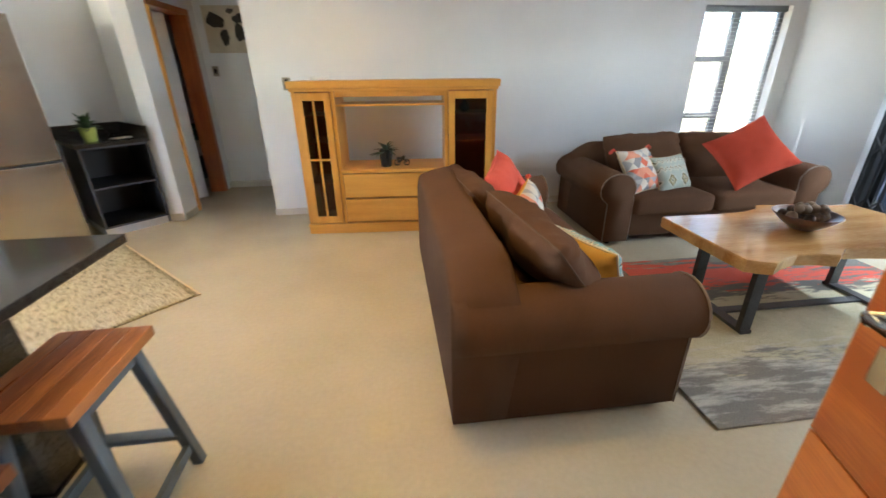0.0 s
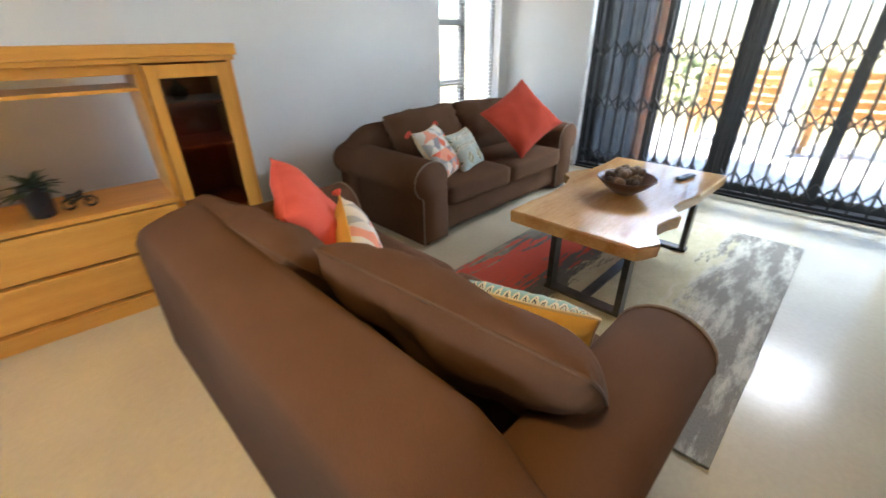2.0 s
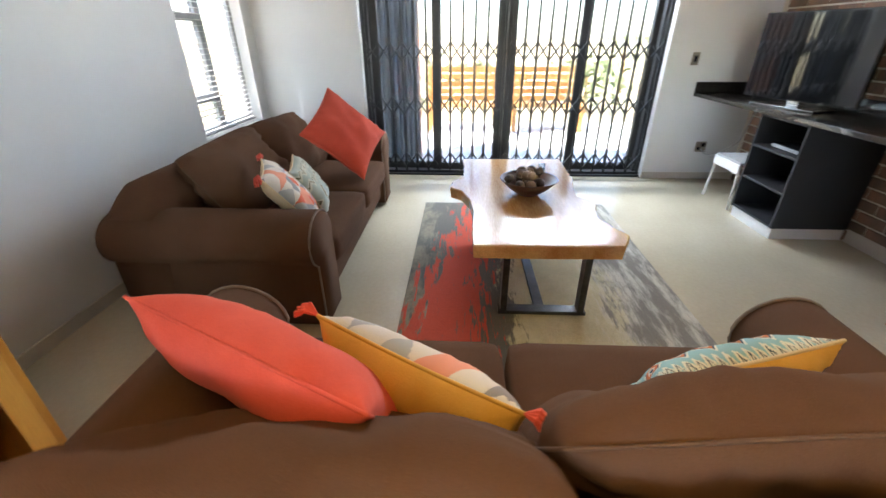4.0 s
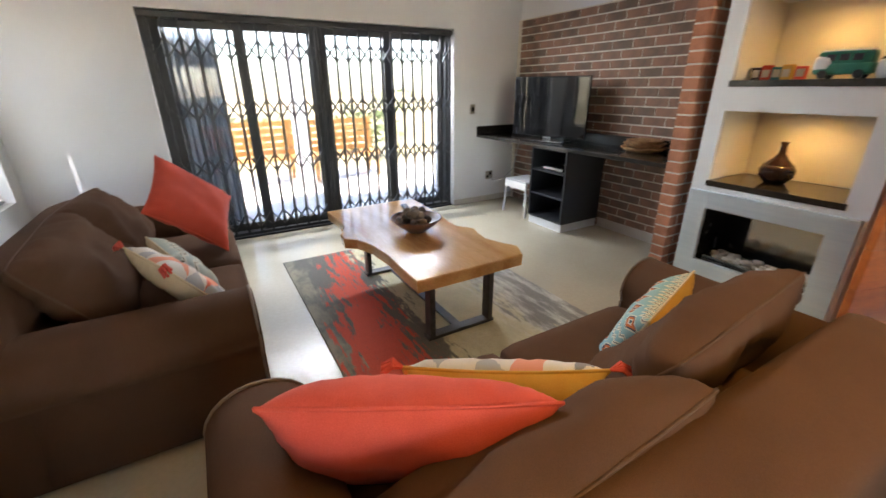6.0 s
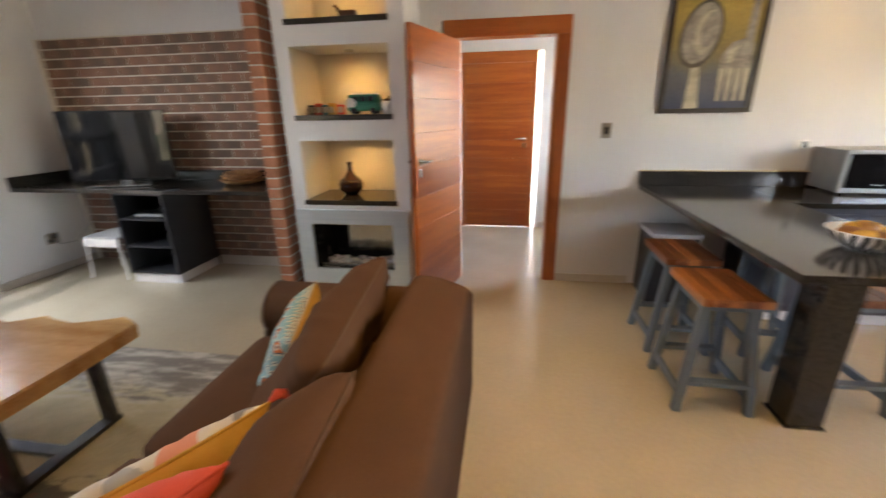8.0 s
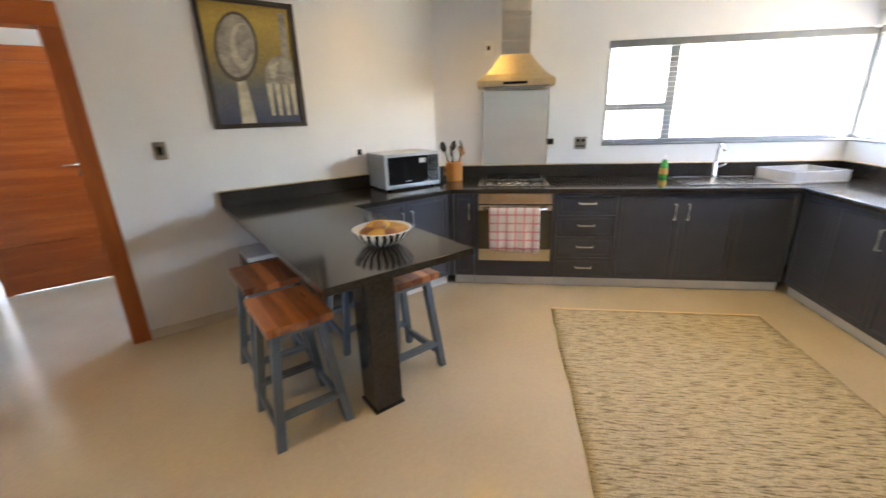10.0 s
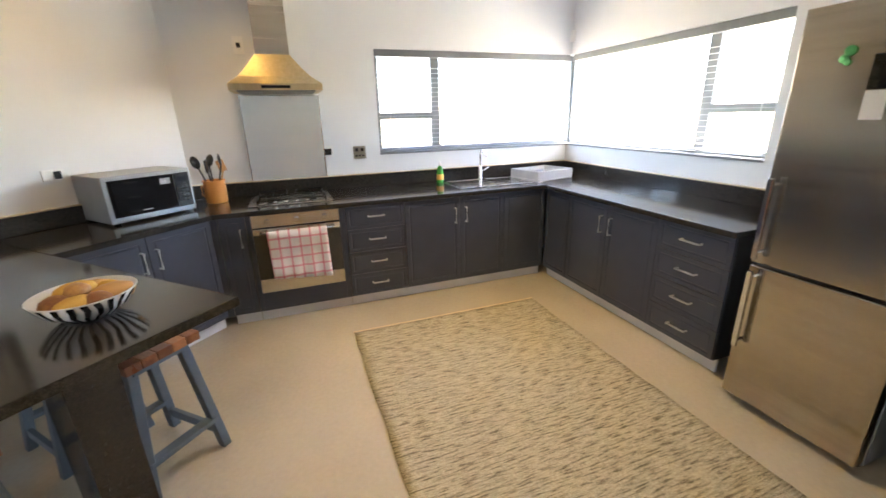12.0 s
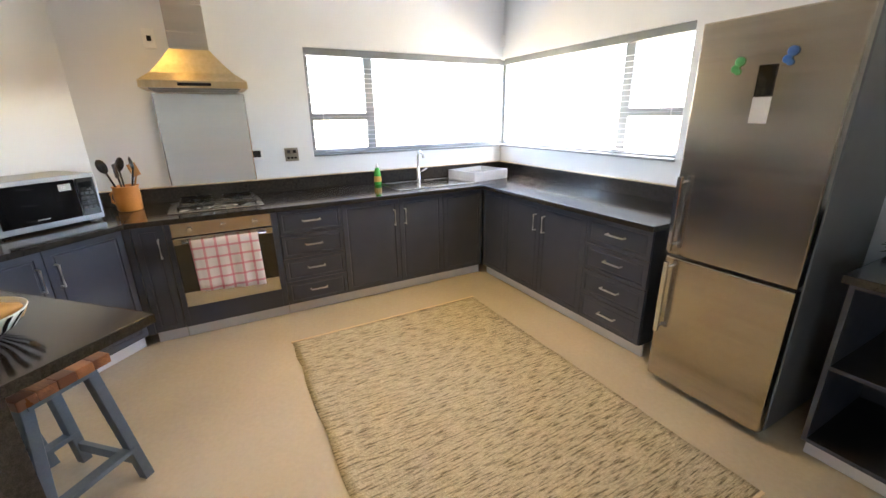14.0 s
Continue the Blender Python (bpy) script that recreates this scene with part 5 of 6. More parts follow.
def oval(cx, cz, rx, rz, lean=0.0):
    return [(cx + rx * math.cos(q * math.pi / 16) + lean * rz * math.sin(q * math.pi / 16), cz + rz * math.sin(q * math.pi / 16)) for q in range(32)]


daub("spoon_handle", [(-0.135, -0.10), (-0.15, -0.40), (-0.045, -0.40), (-0.075, -0.10)], 0.001, PALEPAINT)
daub("spoon_rim", oval(-0.10, 0.12, 0.145, 0.23, 0.12), 0.002, DARKPAINT)
daub("spoon_bowl", oval(-0.10, 0.125, 0.125, 0.205, 0.12), 0.003, PAINTGREY)
daub("spoon_glint", oval(-0.065, 0.13, 0.075, 0.15, 0.12), 0.004, PALEPAINT)
daub("spoon_hollow", oval(-0.045, 0.15, 0.055, 0.12, 0.12), 0.005, PAINTGREY)
daub("fork_neck", [(0.205, 0.02), (0.225, 0.37), (0.27, 0.37), (0.27, 0.02)], 0.001, PAINTGREY)
daub("fork_head", [(0.065, -0.12), (0.075, -0.02), (0.13, 0.06), (0.21, 0.085), (0.28, 0.05), (0.285, -0.12)], 0.002, PAINTGREY)
for k in range(4):
    x = 0.065 + k * 0.058
    daub("fork_tine", [(x, -0.12), (x + 0.012, -0.35), (x + 0.034, -0.35), (x + 0.044, -0.12)], 0.003, PALEPAINT)
daub("fork_glint", [(0.10, -0.08), (0.11, 0.0), (0.19, 0.05), (0.17, 0.01), (0.135, -0.08)], 0.003, PALEPAINT)

# ---- passage: map picture, bed beyond ----
mp_ = thing("map_picture", "canvas world map in dark brown on parchment", "picture", pose(-1.83, 5.998, 1.97))
boxpart("canvas", (-0.36, -0.03, -0.26, 0.36, 0, 0.26), PAPER, mp_, 0.004)
rng = random.Random(12)
for cx, cz, rx_, rz_ in ((-0.22, 0.10, 0.10, 0.08), (-0.14, -0.09, 0.05, 0.10), (0.06, 0.12, 0.08, 0.05), (0.05, -0.04, 0.06, 0.10), (0.20, 0.09, 0.12, 0.09), (0.27, -0.11, 0.05, 0.04), (-0.03, 0.2, 0.04, 0.03)):
    bm = bmesh.new()
    vs = []
    for q in range(20):
        a = q * math.pi / 10
        s = 1 + 0.45 * noise.noise(Vector((math.cos(a) * 1.7 + cx * 30, math.sin(a) * 1.7, cz * 20)))
        vs.append(bm.verts.new((cx + rx_ * s * math.cos(a), -0.033, cz + rz_ * s * math.sin(a))))
    vb = [bm.verts.new((v.co.x, -0.029, v.co.z)) for v in vs]
    bm.faces.new(vs)
    for i in range(20):
        bm.faces.new((vs[i], vs[(i + 1) % 20], vb[(i + 1) % 20], vb[i]))
    part("printed_land", bm, INK, mp_)
bed = thing("bed", "bed with teal cover in the dim bedroom", "bed", pose(-3.5, 6.4, 0))
for nm, d, mt in (("base", (-0.7, -0.9, 0.05, 0.75, 0.95, 0.38), CARCASS), ("mattress", (-0.7, -0.9, 0.38, 0.75, 0.95, 0.6), WHITE), ("cover", (-0.72, -0.92, 0.6, 0.77, 0.5, 0.68), TEALCLOTH), ("pillow", (-0.6, 0.52, 0.6, 0.6, 0.92, 0.74), TEALCLOTH)):
    boxpart(nm, d, mt, bed, 0.03)
for x in (-0.65, 0.7):
    for y in (-0.85, 0.9):
        boxpart("leg", (x - 0.03, y - 0.03, 0, x + 0.03, y + 0.03, 0.06), BLACK, bed, 0)

# ---- fireplace, niche ornaments ----
fp = thing("gas_fireplace", "brushed steel built-in fireplace with white pebbles", "fireplace", pose(1.28, by, 0))
for d in ((-0.48, 0.0, 0.12, -0.345, 0.03, 0.765), (0.345, 0.0, 0.12, 0.48, 0.03, 0.765), (-0.345, 0.0, 0.645, 0.345, 0.03, 0.765), (-0.345, 0.0, 0.12, 0.345, 0.03, 0.25)):
    boxpart("surround_panel", d, SPLASH, fp, 0.002, "brushed steel surround panel")
bm = bmesh.new()
add_box(bm, -0.375, -0.40, 0.225, 0.375, -0.39, 0.655)
add_box(bm, -0.375, -0.39, 0.225, -0.37, -0.005, 0.655)
add_box(bm, 0.37, -0.39, 0.225, 0.375, -0.005, 0.655)
add_box(bm, -0.37, -0.39, 0.225, 0.37, -0.005, 0.232)
add_box(bm, -0.37, -0.39, 0.65, 0.37, -0.005, 0.656)
part("firebox", bm, BLACK, fp)
boxpart("back_plate", (-0.36, -0.388, 0.28, 0.20, -0.38, 0.60), FIREBACK, fp, 0.002, "mirror-like steel back plate, cream reflection in its colour")
boxpart("burner_tray", (-0.33, -0.24, 0.232, 0.33, -0.06, 0.27), STEEL_H, fp, 0.004)
rng = random.Random(21)
for i in range(60):
    bm = bmesh.new()
    bmesh.ops.create_icosphere(bm, subdivisions=1, radius=1)
    s = rng.uniform(0.014, 0.026)
    ox, oy, oz = rng.uniform(-0.30, 0.30), rng.uniform(-0.23, -0.07), 0.277 + (0.014 if i % 3 == 0 else 0)
    for v in bm.verts:
        v.co = Vector((v.co.x * s * 1.3 + ox, v.co.y * s + oy, v.co.z * s * 0.7 + oz))
    part("pebble", bm, PEBBLE, fp, smooth=True)
va = thing("vase", "dark brown glazed narrow-necked vase in the lit niche", "vase", pose(1.37, -0.14, 0.841))
bm = bmesh.new()
add_lathe(bm, [(0.05, 0), (0.062, 0.004), (0.10, 0.05), (0.104, 0.085), (0.085, 0.125), (0.045, 0.165), (0.022, 0.20), (0.019, 0.25), (0.026, 0.275), (0.02, 0.275), (0.014, 0.25)], 32)
part("body", bm, GLAZE, va, smooth=True)
bm = bmesh.new()
add_lathe(bm, [(0.1035, 0.088), (0.1055, 0.089), (0.087, 0.126), (0.085, 0.125)], 32)
part("glaze_band", bm, GLAZE, va, smooth=True)
kombi = thing("toy_van", "green and white tin toy van in the upper niche", "toy", pose(1.16, -0.05, 1.501))
GREEN = surface("toy_green", (0.02, 0.16, 0.11), (0.04, 0.22, 0.15), 0.35, 0, 10, 90, 0.03)
bm = bmesh.new()
rounded(bm, -0.135, -0.05, 0.022, 0.135, 0.05, 0.085)
part("lower_body", bm, GREEN, kombi, smooth=True)
bm = bmesh.new()
rounded(bm, -0.125, -0.046, 0.07, 0.125, 0.046, 0.15)
part("upper_body", bm, GREEN, kombi, smooth=True)
bm = bmesh.new()
rounded(bm, 0.05, -0.053, 0.04, 0.138, 0.053, 0.125)
part("white_front", bm, WHITE, kombi, smooth=True)
boxpart("roof", (-0.11, -0.04, 0.145, 0.11, 0.04, 0.154), WHITE, kombi, 0.003)
for x in (-0.08, 0.08):
    for y in (-0.05, 0.04):
        bm = bmesh.new()
        add_lathe(bm, [(0.012, 0), (0.024, 0.0), (0.024, 0.012), (0.012, 0.012)], 16, m=pose(x, y + 0.012, 0.024, 90))
        part("wheel", bm, BLACK, kombi)
for x in (-0.06, 0.0, 0.06):
    boxpart("side_window", (x - 0.022, 0.0455, 0.095, x + 0.022, 0.05, 0.13), SCREEN, kombi, 0.002)
for i, (x, mt, nm) in enumerate(((1.60, GLAZE, "dark tin"), (1.545, RUST, "red tin"), (1.49, TEALCLOTH, "blue tin"), (1.43, MUSTARD, "yellow tin"), (1.36, CORAL, "coral tin"))):
    tn = thing("toy_block", "small painted " + nm + " block in the upper niche", "toy", pose(x, -0.05, 1.501, 0, 0, 8 * (i % 3)), "painted blocks")
    boxpart("body", (-0.027, -0.03, 0, 0.027, 0.03, 0.075 + 0.012 * (i % 2)), mt, tn, 0.004)
    boxpart("label_panel", (-0.02, 0.03, 0.015, 0.02, 0.032, 0.06), PAPER, tn, 0.001)
pot = thing("clay_pot", "grey lidded clay pot in the upper niche", "pot", pose(0.96, -0.05, 1.501))
bm = bmesh.new()
add_lathe(bm, [(0.045, 0), (0.06, 0.02), (0.062, 0.08), (0.05, 0.095)], 22)
part("body", bm, GREYPLASTIC, pot, smooth=True)
bm = bmesh.new()
add_lathe(bm, [(0.054, 0.095), (0.05, 0.108), (0.02, 0.118), (0.012, 0.13), (0.002, 0.133)], 22)
part("lid", bm, GLAZE, pot, smooth=True)
st_ = thing("niche_figurine", "small brown carved animal in the top niche", "ornament", pose(1.25, -0.05, 2.161))
bm = bmesh.new()
rounded(bm, -0.07, -0.02, 0.03, 0.06, 0.02, 0.075)
for x in (-0.05, 0.04):
    for y in (-0.012, 0.012):
        add_tube(bm, [(x, y, 0), (x, y, 0.05)], 0.006, 6)
add_tube(bm, [(0.05, 0, 0.06), (0.085, 0, 0.11), (0.10, 0, 0.10)], [0.014, 0.011, 0.008], 7)
part("carving", bm, BOWLWOOD, st_, smooth=True)

# ---- desk, television ----
dk = thing("wall_desk", "long black granite wall desk along the brick wall", "desk")
boxpart("desktop", (1.98, -0.476, 0.865, 4.606, 0.12, 0.90), GRANITE, dk, 0.005)
boxpart("upstand", (1.98, -0.476, 0.90, 4.606, -0.45, 1.0), GRANITE, dk, 0.003)
boxpart("side_upstand", (4.582, -0.45, 0.90, 4.606, 0.12, 1.0), GRANITE, dk, 0.003)
sc = thing("desk_cabinet", "charcoal open shelf cabinet under the desk", "cabinet")
boxpart("side_panel", (3.05, -0.475, 0.09, 3.07, 0.09, 0.863), CARCASS, sc)
boxpart("side_panel", (3.55, -0.475, 0.09, 3.57, 0.09, 0.863), CARCASS, sc)
boxpart("back_panel", (3.07, -0.47, 0.09, 3.55, -0.455, 0.863), CARCASS, sc, 0)
for z in (0.09, 0.35, 0.61, 0.843):
    boxpart("shelf", (3.07, -0.455, z, 3.55, 0.085, z + 0.018), CARCASS, sc)
boxpart("kickboard", (3.06, -0.47, 0, 3.56, 0.07, 0.088), KICK, sc, 0.002, "aluminium kickboard")
dc = thing("decoder_box", "slim black decoder on the cabinet shelf", "decoder", pose(3.3, -0.08, 0.629))
boxpart("case", (-0.15, -0.1, 0, 0.15, 0.1, 0.035), BLACK, dc, 0.004)
boxpart("front_panel", (-0.14, 0.1, 0.006, 0.14, 0.103, 0.03), GREYPLASTIC, dc, 0.001)
tv = thing("television", "flat black television on a silver stand", "television", pose(3.60, -0.13, 0.902, 0, 0, 195))
bm = bmesh.new()
add_box(bm, -0.455, 0.0, 0.045, 0.455, 0.035, 0.67, bevel=0.006)
add_box(bm, -0.30, 0.035, 0.1, 0.30, 0.07, 0.5, bevel=0.01)
part("case", bm, BLACK, tv)
boxpart("screen", (-0.442, -0.003, 0.06, 0.442, 0.001, 0.655), SCREEN, tv, 0, "glossy dark screen")
bm = bmesh.new()
add_box(bm, -0.27, -0.12, 0.0, 0.27, 0.10, 0.014, bevel=0.005)
add_box(bm, -0.05, 0.01, 0.012, 0.05, 0.04, 0.1, bevel=0.005)
part("stand", bm, CHROME, tv, "silver stand")
bk = thing("woven_basket", "stack of shallow woven grass baskets on the desk", "basket", pose(2.5, -0.30, 0.902))
for k, (rr, z) in enumerate(((0.20, 0.0), (0.185, 0.035), (0.16, 0.06))):
    bm = bmesh.new()
    add_lathe(bm, [(rr * 0.55, z), (rr * 0.8, z + 0.012), (rr, z + 0.045), (rr * 0.97, z + 0.048), (rr * 0.75, z + 0.02), (rr * 0.3, z + 0.01)], 28)
    part("basket", bm, BASKET, bk, smooth=True)
fs = thing("folding_stool", "small white folding stool beside the desk cabinet", "stool", pose(3.86, -0.12, 0))
boxpart("seat", (-0.19, -0.17, 0.405, 0.19, 0.17, 0.43), GREYPLASTIC, fs, 0.008)
boxpart("apron", (-0.19, 0.165, 0.33, 0.19, 0.18, 0.41), WHITE, fs, 0.004)
boxpart("apron", (-0.19, -0.18, 0.33, 0.19, -0.165, 0.41), WHITE, fs, 0.004)
for x in (-1, 1):
    for y in (-1, 1):
        bm = bmesh.new()
        add_tube(bm, [(x * 0.17, y * 0.16, 0.40), (x * 0.21, y * 0.17, 0.006)], 0.011, 8)
        part("leg", bm, WHITE, fs, smooth=True)
cb = thing("power_cable", "grey power cable hanging from the socket", "cable")
bm = bmesh.new()
add_tube(bm, [(4.595, -0.10, 0.33), (4.54, -0.12, 0.29), (4.45, -0.2, 0.30), (4.40, -0.35, 0.45), (4.40, -0.44, 0.86)], 0.006, 6)
part("cord", bm, GREYPLASTIC, cb, smooth=True)


# ---- kitchen cupboards ----
def front(parent, name, x0, x1, z0, z1, handle=None, flip=False):
    """A cupboard front with a raised edge, facing +y, in the unit's frame; its handle is a sub-part."""
    bm = bmesh.new()
    add_box(bm, x0 + 0.002, 0.0, z0 + 0.002, x1 - 0.002, 0.018, z1 - 0.002, bevel=0.003)
    bm.normal_update()
    face = max(bm.faces, key=lambda q: q.calc_center_median().y * 10 + q.calc_area())
    bmesh.ops.inset_region(bm, faces=[face], thickness=0.05 if z1 - z0 > 0.3 else 0.032, depth=0.0)
    bmesh.ops.inset_region(bm, faces=[face], thickness=0.004, depth=-0.005)
    bmesh.ops.inset_region(bm, faces=[face], thickness=0.012, depth=0.0)
    bmesh.ops.inset_region(bm, faces=[face], thickness=0.004, depth=0.003)
    d = part(name, bm, CUPBOARD, parent)
    if handle:
        bm = bmesh.new()
        (hx, hz), upright = handle
        L = 0.065
        if upright:
            add_tube(bm, [(hx, 0.02, hz - L), (hx, 0.05, hz - L), (hx, 0.05, hz + L), (hx, 0.02, hz + L)], 0.0065, 8)
        else:
            add_tube(bm, [(hx - L, 0.02, hz), (hx - L, 0.05, hz), (hx + L, 0.05, hz), (hx + L, 0.02, hz)], 0.0065, 8)
        part("handle", bm, HANDLE, d, "brushed chrome bar handle")
    return d


def carcass(x0, x1, m, label, depth=0.56, z0=0.09, z1=0.862):
    c_ = thing("base_cabinet", label, "cabinet", m, "kitchen base cabinets")
    boxpart("carcass", (x0, -depth, z0, x1, -0.002, z1), CARCASS, c_, 0)
    boxpart("kickboard", (x0, -0.05, 0.0, x1, -0.035, z0 - 0.002), KICK, c_, 0.001, "aluminium kickboard")
    return c_


KO = K @ pose(0, 0.03, 0)                           # oven run, fronts face +y
KF = K @ pose(0.03, 0, 0, 0, 0, -90)                # fridge run, x runs against K's y
for x0, x1, side in ((0.055, 0.49, None), (0.49, 0.92, 1), (0.92, 1.42, 0)):
    c_ = carcass(x0, x1, KO, "charcoal blue kitchen cupboard below the sink")
    front(c_, "door", x0, x1, 0.095, 0.86, None if side is None else ((x1 - 0.05 if side else x0 + 0.05, 0.70), True))
c_ = carcass(1.42, 1.90, KO, "charcoal blue kitchen drawer unit beside the oven")
for i in range(4):
    front(c_, "drawer", 1.42, 1.90, 0.095 + i * 0.191, 0.095 + (i + 1) * 0.191, ((1.66, 0.20 + i * 0.191), False))
c_ = carcass(2.62, 2.80, KO, "narrow charcoal blue cupboard beside the oven")
front(c_, "door", 2.62, 2.80, 0.095, 0.86, ((2.66, 0.70), True))
for y0, y1, hx in ((0.055, 0.40, None), (0.40, 0.86, 0.81), (0.86, 1.33, 0.91)):
    c_ = carcass(-y1, -y0, KF, "charcoal blue kitchen cupboard below the corner window")
    front(c_, "door", -y1, -y0, 0.095, 0.86, None if hx is None else ((-hx, 0.70), True))
c_ = carcass(-1.83, -1.33, KF, "charcoal blue kitchen drawer unit beside the fridge")
for i in range(4):
    front(c_, "drawer", -1.83, -1.33, 0.095 + i * 0.191, 0.095 + (i + 1) * 0.191, ((-1.58, 0.20 + i * 0.191), False))
S0 = pose(0, 0.225, 0)
for x0, x1, hx in ((-2.74, -2.30, -2.345), (-2.30, -1.86, -2.255)):
    c_ = carcass(x0, x1, S0, "charcoal blue kitchen cupboard below the microwave", 0.6)
    front(c_, "door", x0, x1, 0.095, 0.86, ((hx, 0.70), True))
    if x0 < -2.5:
        bm = bmesh.new()
        add_prism(bm, [(-2.743, -0.03), (-2.743, 0.016), (-2.770, 0.043), (-2.815, -0.002)], 0.09, 0.862)
        part("corner_filler", bm, CUPBOARD, c_)

# worktops and upstands
wt = thing("worktop", "black granite kitchen worktop running into the corner", "worktop")
bm = bmesh.new()
add_box(bm, -0.655, -0.655, 0.865, 2.82, 0.085, 0.90, K, 0.004)
add_box(bm, -0.655, 0.087, 0.865, 0.085, 1.845, 0.90, K, 0.004)
part("slab", bm, GRANITE, wt)
bm = bmesh.new()
a_, b_ = K @ Vector((2.822, 0.085, 0)), K @ Vector((2.822, -0.655, 0))
add_prism(bm, [(-1.835, -0.405), (-1.835, 0.285), (a_.x, 0.285), (a_.x, a_.y), (b_.x, b_.y), (b_.x, -0.405)][::-1], 0.865, 0.899)
part("slab", bm, GRANITE, wt)
for d, m in (((-0.61, -0.655, 0.90, 3.06, -0.61, 1.015), K), ((-0.655, -0.655, 0.90, -0.61, 1.845, 1.015), K), ((-3.0, -0.406, 0.90, -1.06, -0.366, 1.015), None)):
    bm = bmesh.new()
    add_box(bm, *d, m, 0.003)
    up_ = part("upstand", bm, GRANITE, wt)
    # strip added for the golden reflection along the upstand's top face
    bm = bmesh.new()
    add_box(bm, d[0], d[1], d[5], d[3] + (0.002 if m is None or d[3] > 1 else 0), d[4] + (0.002 if d[4] < 0 else 0), d[5] + 0.006, m, 0.001)
    part("gold_reflection_strip", bm, GOLDREFLECT, up_, "thin strip with the golden reflection in its colour")
pn = thing("breakfast_bar", "black granite breakfast bar on a square granite leg", "counter")
boxpart("slab", (-1.832, -0.405, 0.865, -1.07, 1.63, 0.90), GRANITE, pn, 0.005)
boxpart("leg", (-1.52, 1.21, 0.012, -1.36, 1.37, 0.864), GRANITE, pn, 0.004)
boxpart("foot", (-1.53, 1.20, 0.0, -1.35, 1.38, 0.012), BLACK, pn, 0.002)
boxpart("end_panel", (-1.86, -0.405, 0.0, -1.836, 0.225, 0.862), CUPBOARD, pn, 0.002)
hs = thing("storage_box", "grey plastic box under the breakfast bar", "box", pose(-1.28, -0.2, 0.0))
boxpart("body", (-0.17, -0.15, 0.0, 0.17, 0.2, 0.55), CARCASS, hs, 0.01)
boxpart("lid", (-0.18, -0.16, 0.55, 0.18, 0.21, 0.585), GREYPLASTIC, hs, 0.008)

# oven, hob, hood, splashback
ov = thing("oven", "built-under stainless steel oven with a black glass door", "oven", KO)
boxpart("body", (1.93, -0.55, 0.10, 2.60, -0.002, 0.862), CARCASS, ov, 0)
boxpart("filler_panel", (1.905, 0.0, 0.095, 1.945, 0.016, 0.86), CUPBOARD, ov, 0.002)
boxpart("filler_panel", (2.585, 0.0, 0.095, 2.615, 0.016, 0.86), CUPBOARD, ov, 0.002)
boxpart("lower_panel", (1.945, 0.0, 0.095, 2.585, 0.016, 0.245), CUPBOARD, ov, 0.002)
boxpart("control_panel", (1.95, 0.0, 0.765, 2.58, 0.026, 0.86), STEEL_H, ov, 0.003, "brushed steel control panel")
od = boxpart("oven_door", (1.95, 0.0, 0.25, 2.58, 0.024, 0.755), SCREEN, ov, 0.003, "black glass oven door")
boxpart("door_trim", (1.95, 0.024, 0.25, 2.58, 0.029, 0.36), STEEL_H, od, 0.001, "steel lower trim")
boxpart("door_trim", (1.95, 0.024, 0.71, 2.58, 0.029, 0.755), STEEL_H, od, 0.001, "steel upper trim")
bm = bmesh.new()
add_tube(bm, [(2.0, 0.026, 0.73), (2.0, 0.065, 0.73), (2.53, 0.065, 0.73), (2.53, 0.026, 0.73)], 0.009, 10)
part("door_bar", bm, CHROME, od, "steel door bar", True)
for x in (2.06, 2.265, 2.47):
    bm = bmesh.new()
    add_lathe(bm, [(0.018, 0), (0.018, 0.02), (0.014, 0.024)], 16, m=pose(x, 0.026, 0.812, -90))
    part("knob", bm, CHROME, ov)
boxpart("kickboard", (1.905, -0.05, 0.0, 2.615, -0.035, 0.088), KICK, ov, 0.001, "aluminium kickboard")
tw = thing("tea_towel", "red and white checked tea towel over the oven bar", "towel", KO)
bm = bmesh.new()
nx, prof = 22, [(0.045, 0.50), (0.050, 0.62), (0.052, 0.72), (0.058, 0.74), (0.066, 0.7425), (0.075, 0.735), (0.078, 0.70), (0.08, 0.6), (0.082, 0.5), (0.083, 0.42), (0.085, 0.37)]
gr = []
for i in range(nx + 1):
    x = 2.055 + 0.43 * i / nx
    gr.append([bm.verts.new((x - 0.02 * max(0, 0.7 - z), y + 0.007 * math.sin(i * 1.1) * max(0, 0.72 - z) * 3, z - 0.03 * (1 - i / nx) * (z < 0.5))) for y, z in prof])
for a, b in zip(gr, gr[1:]):
    for k in range(len(prof) - 1):
        bm.faces.new((a[k], a[k + 1], b[k + 1], b[k]))
ob = part("cloth", bm, TOWEL, tw, smooth=True)
so = ob.modifiers.new("thick", "SOLIDIFY")
so.thickness = 0.003
hb = thing("gas_hob", "stainless steel gas hob with four burners", "hob", K)
boxpart("plate", (1.97, -0.57, 0.901, 2.59, -0.06, 0.91), STEEL_H, hb, 0.003)
for x in (2.13, 2.42):
    for y in (-0.43, -0.19):
        bm = bmesh.new()
        add_lathe(bm, [(0.045, 0.91), (0.04, 0.922), (0.032, 0.928), (0.01, 0.93)], 18, (x, y, 0))
        part("burner", bm, BLACK, hb)
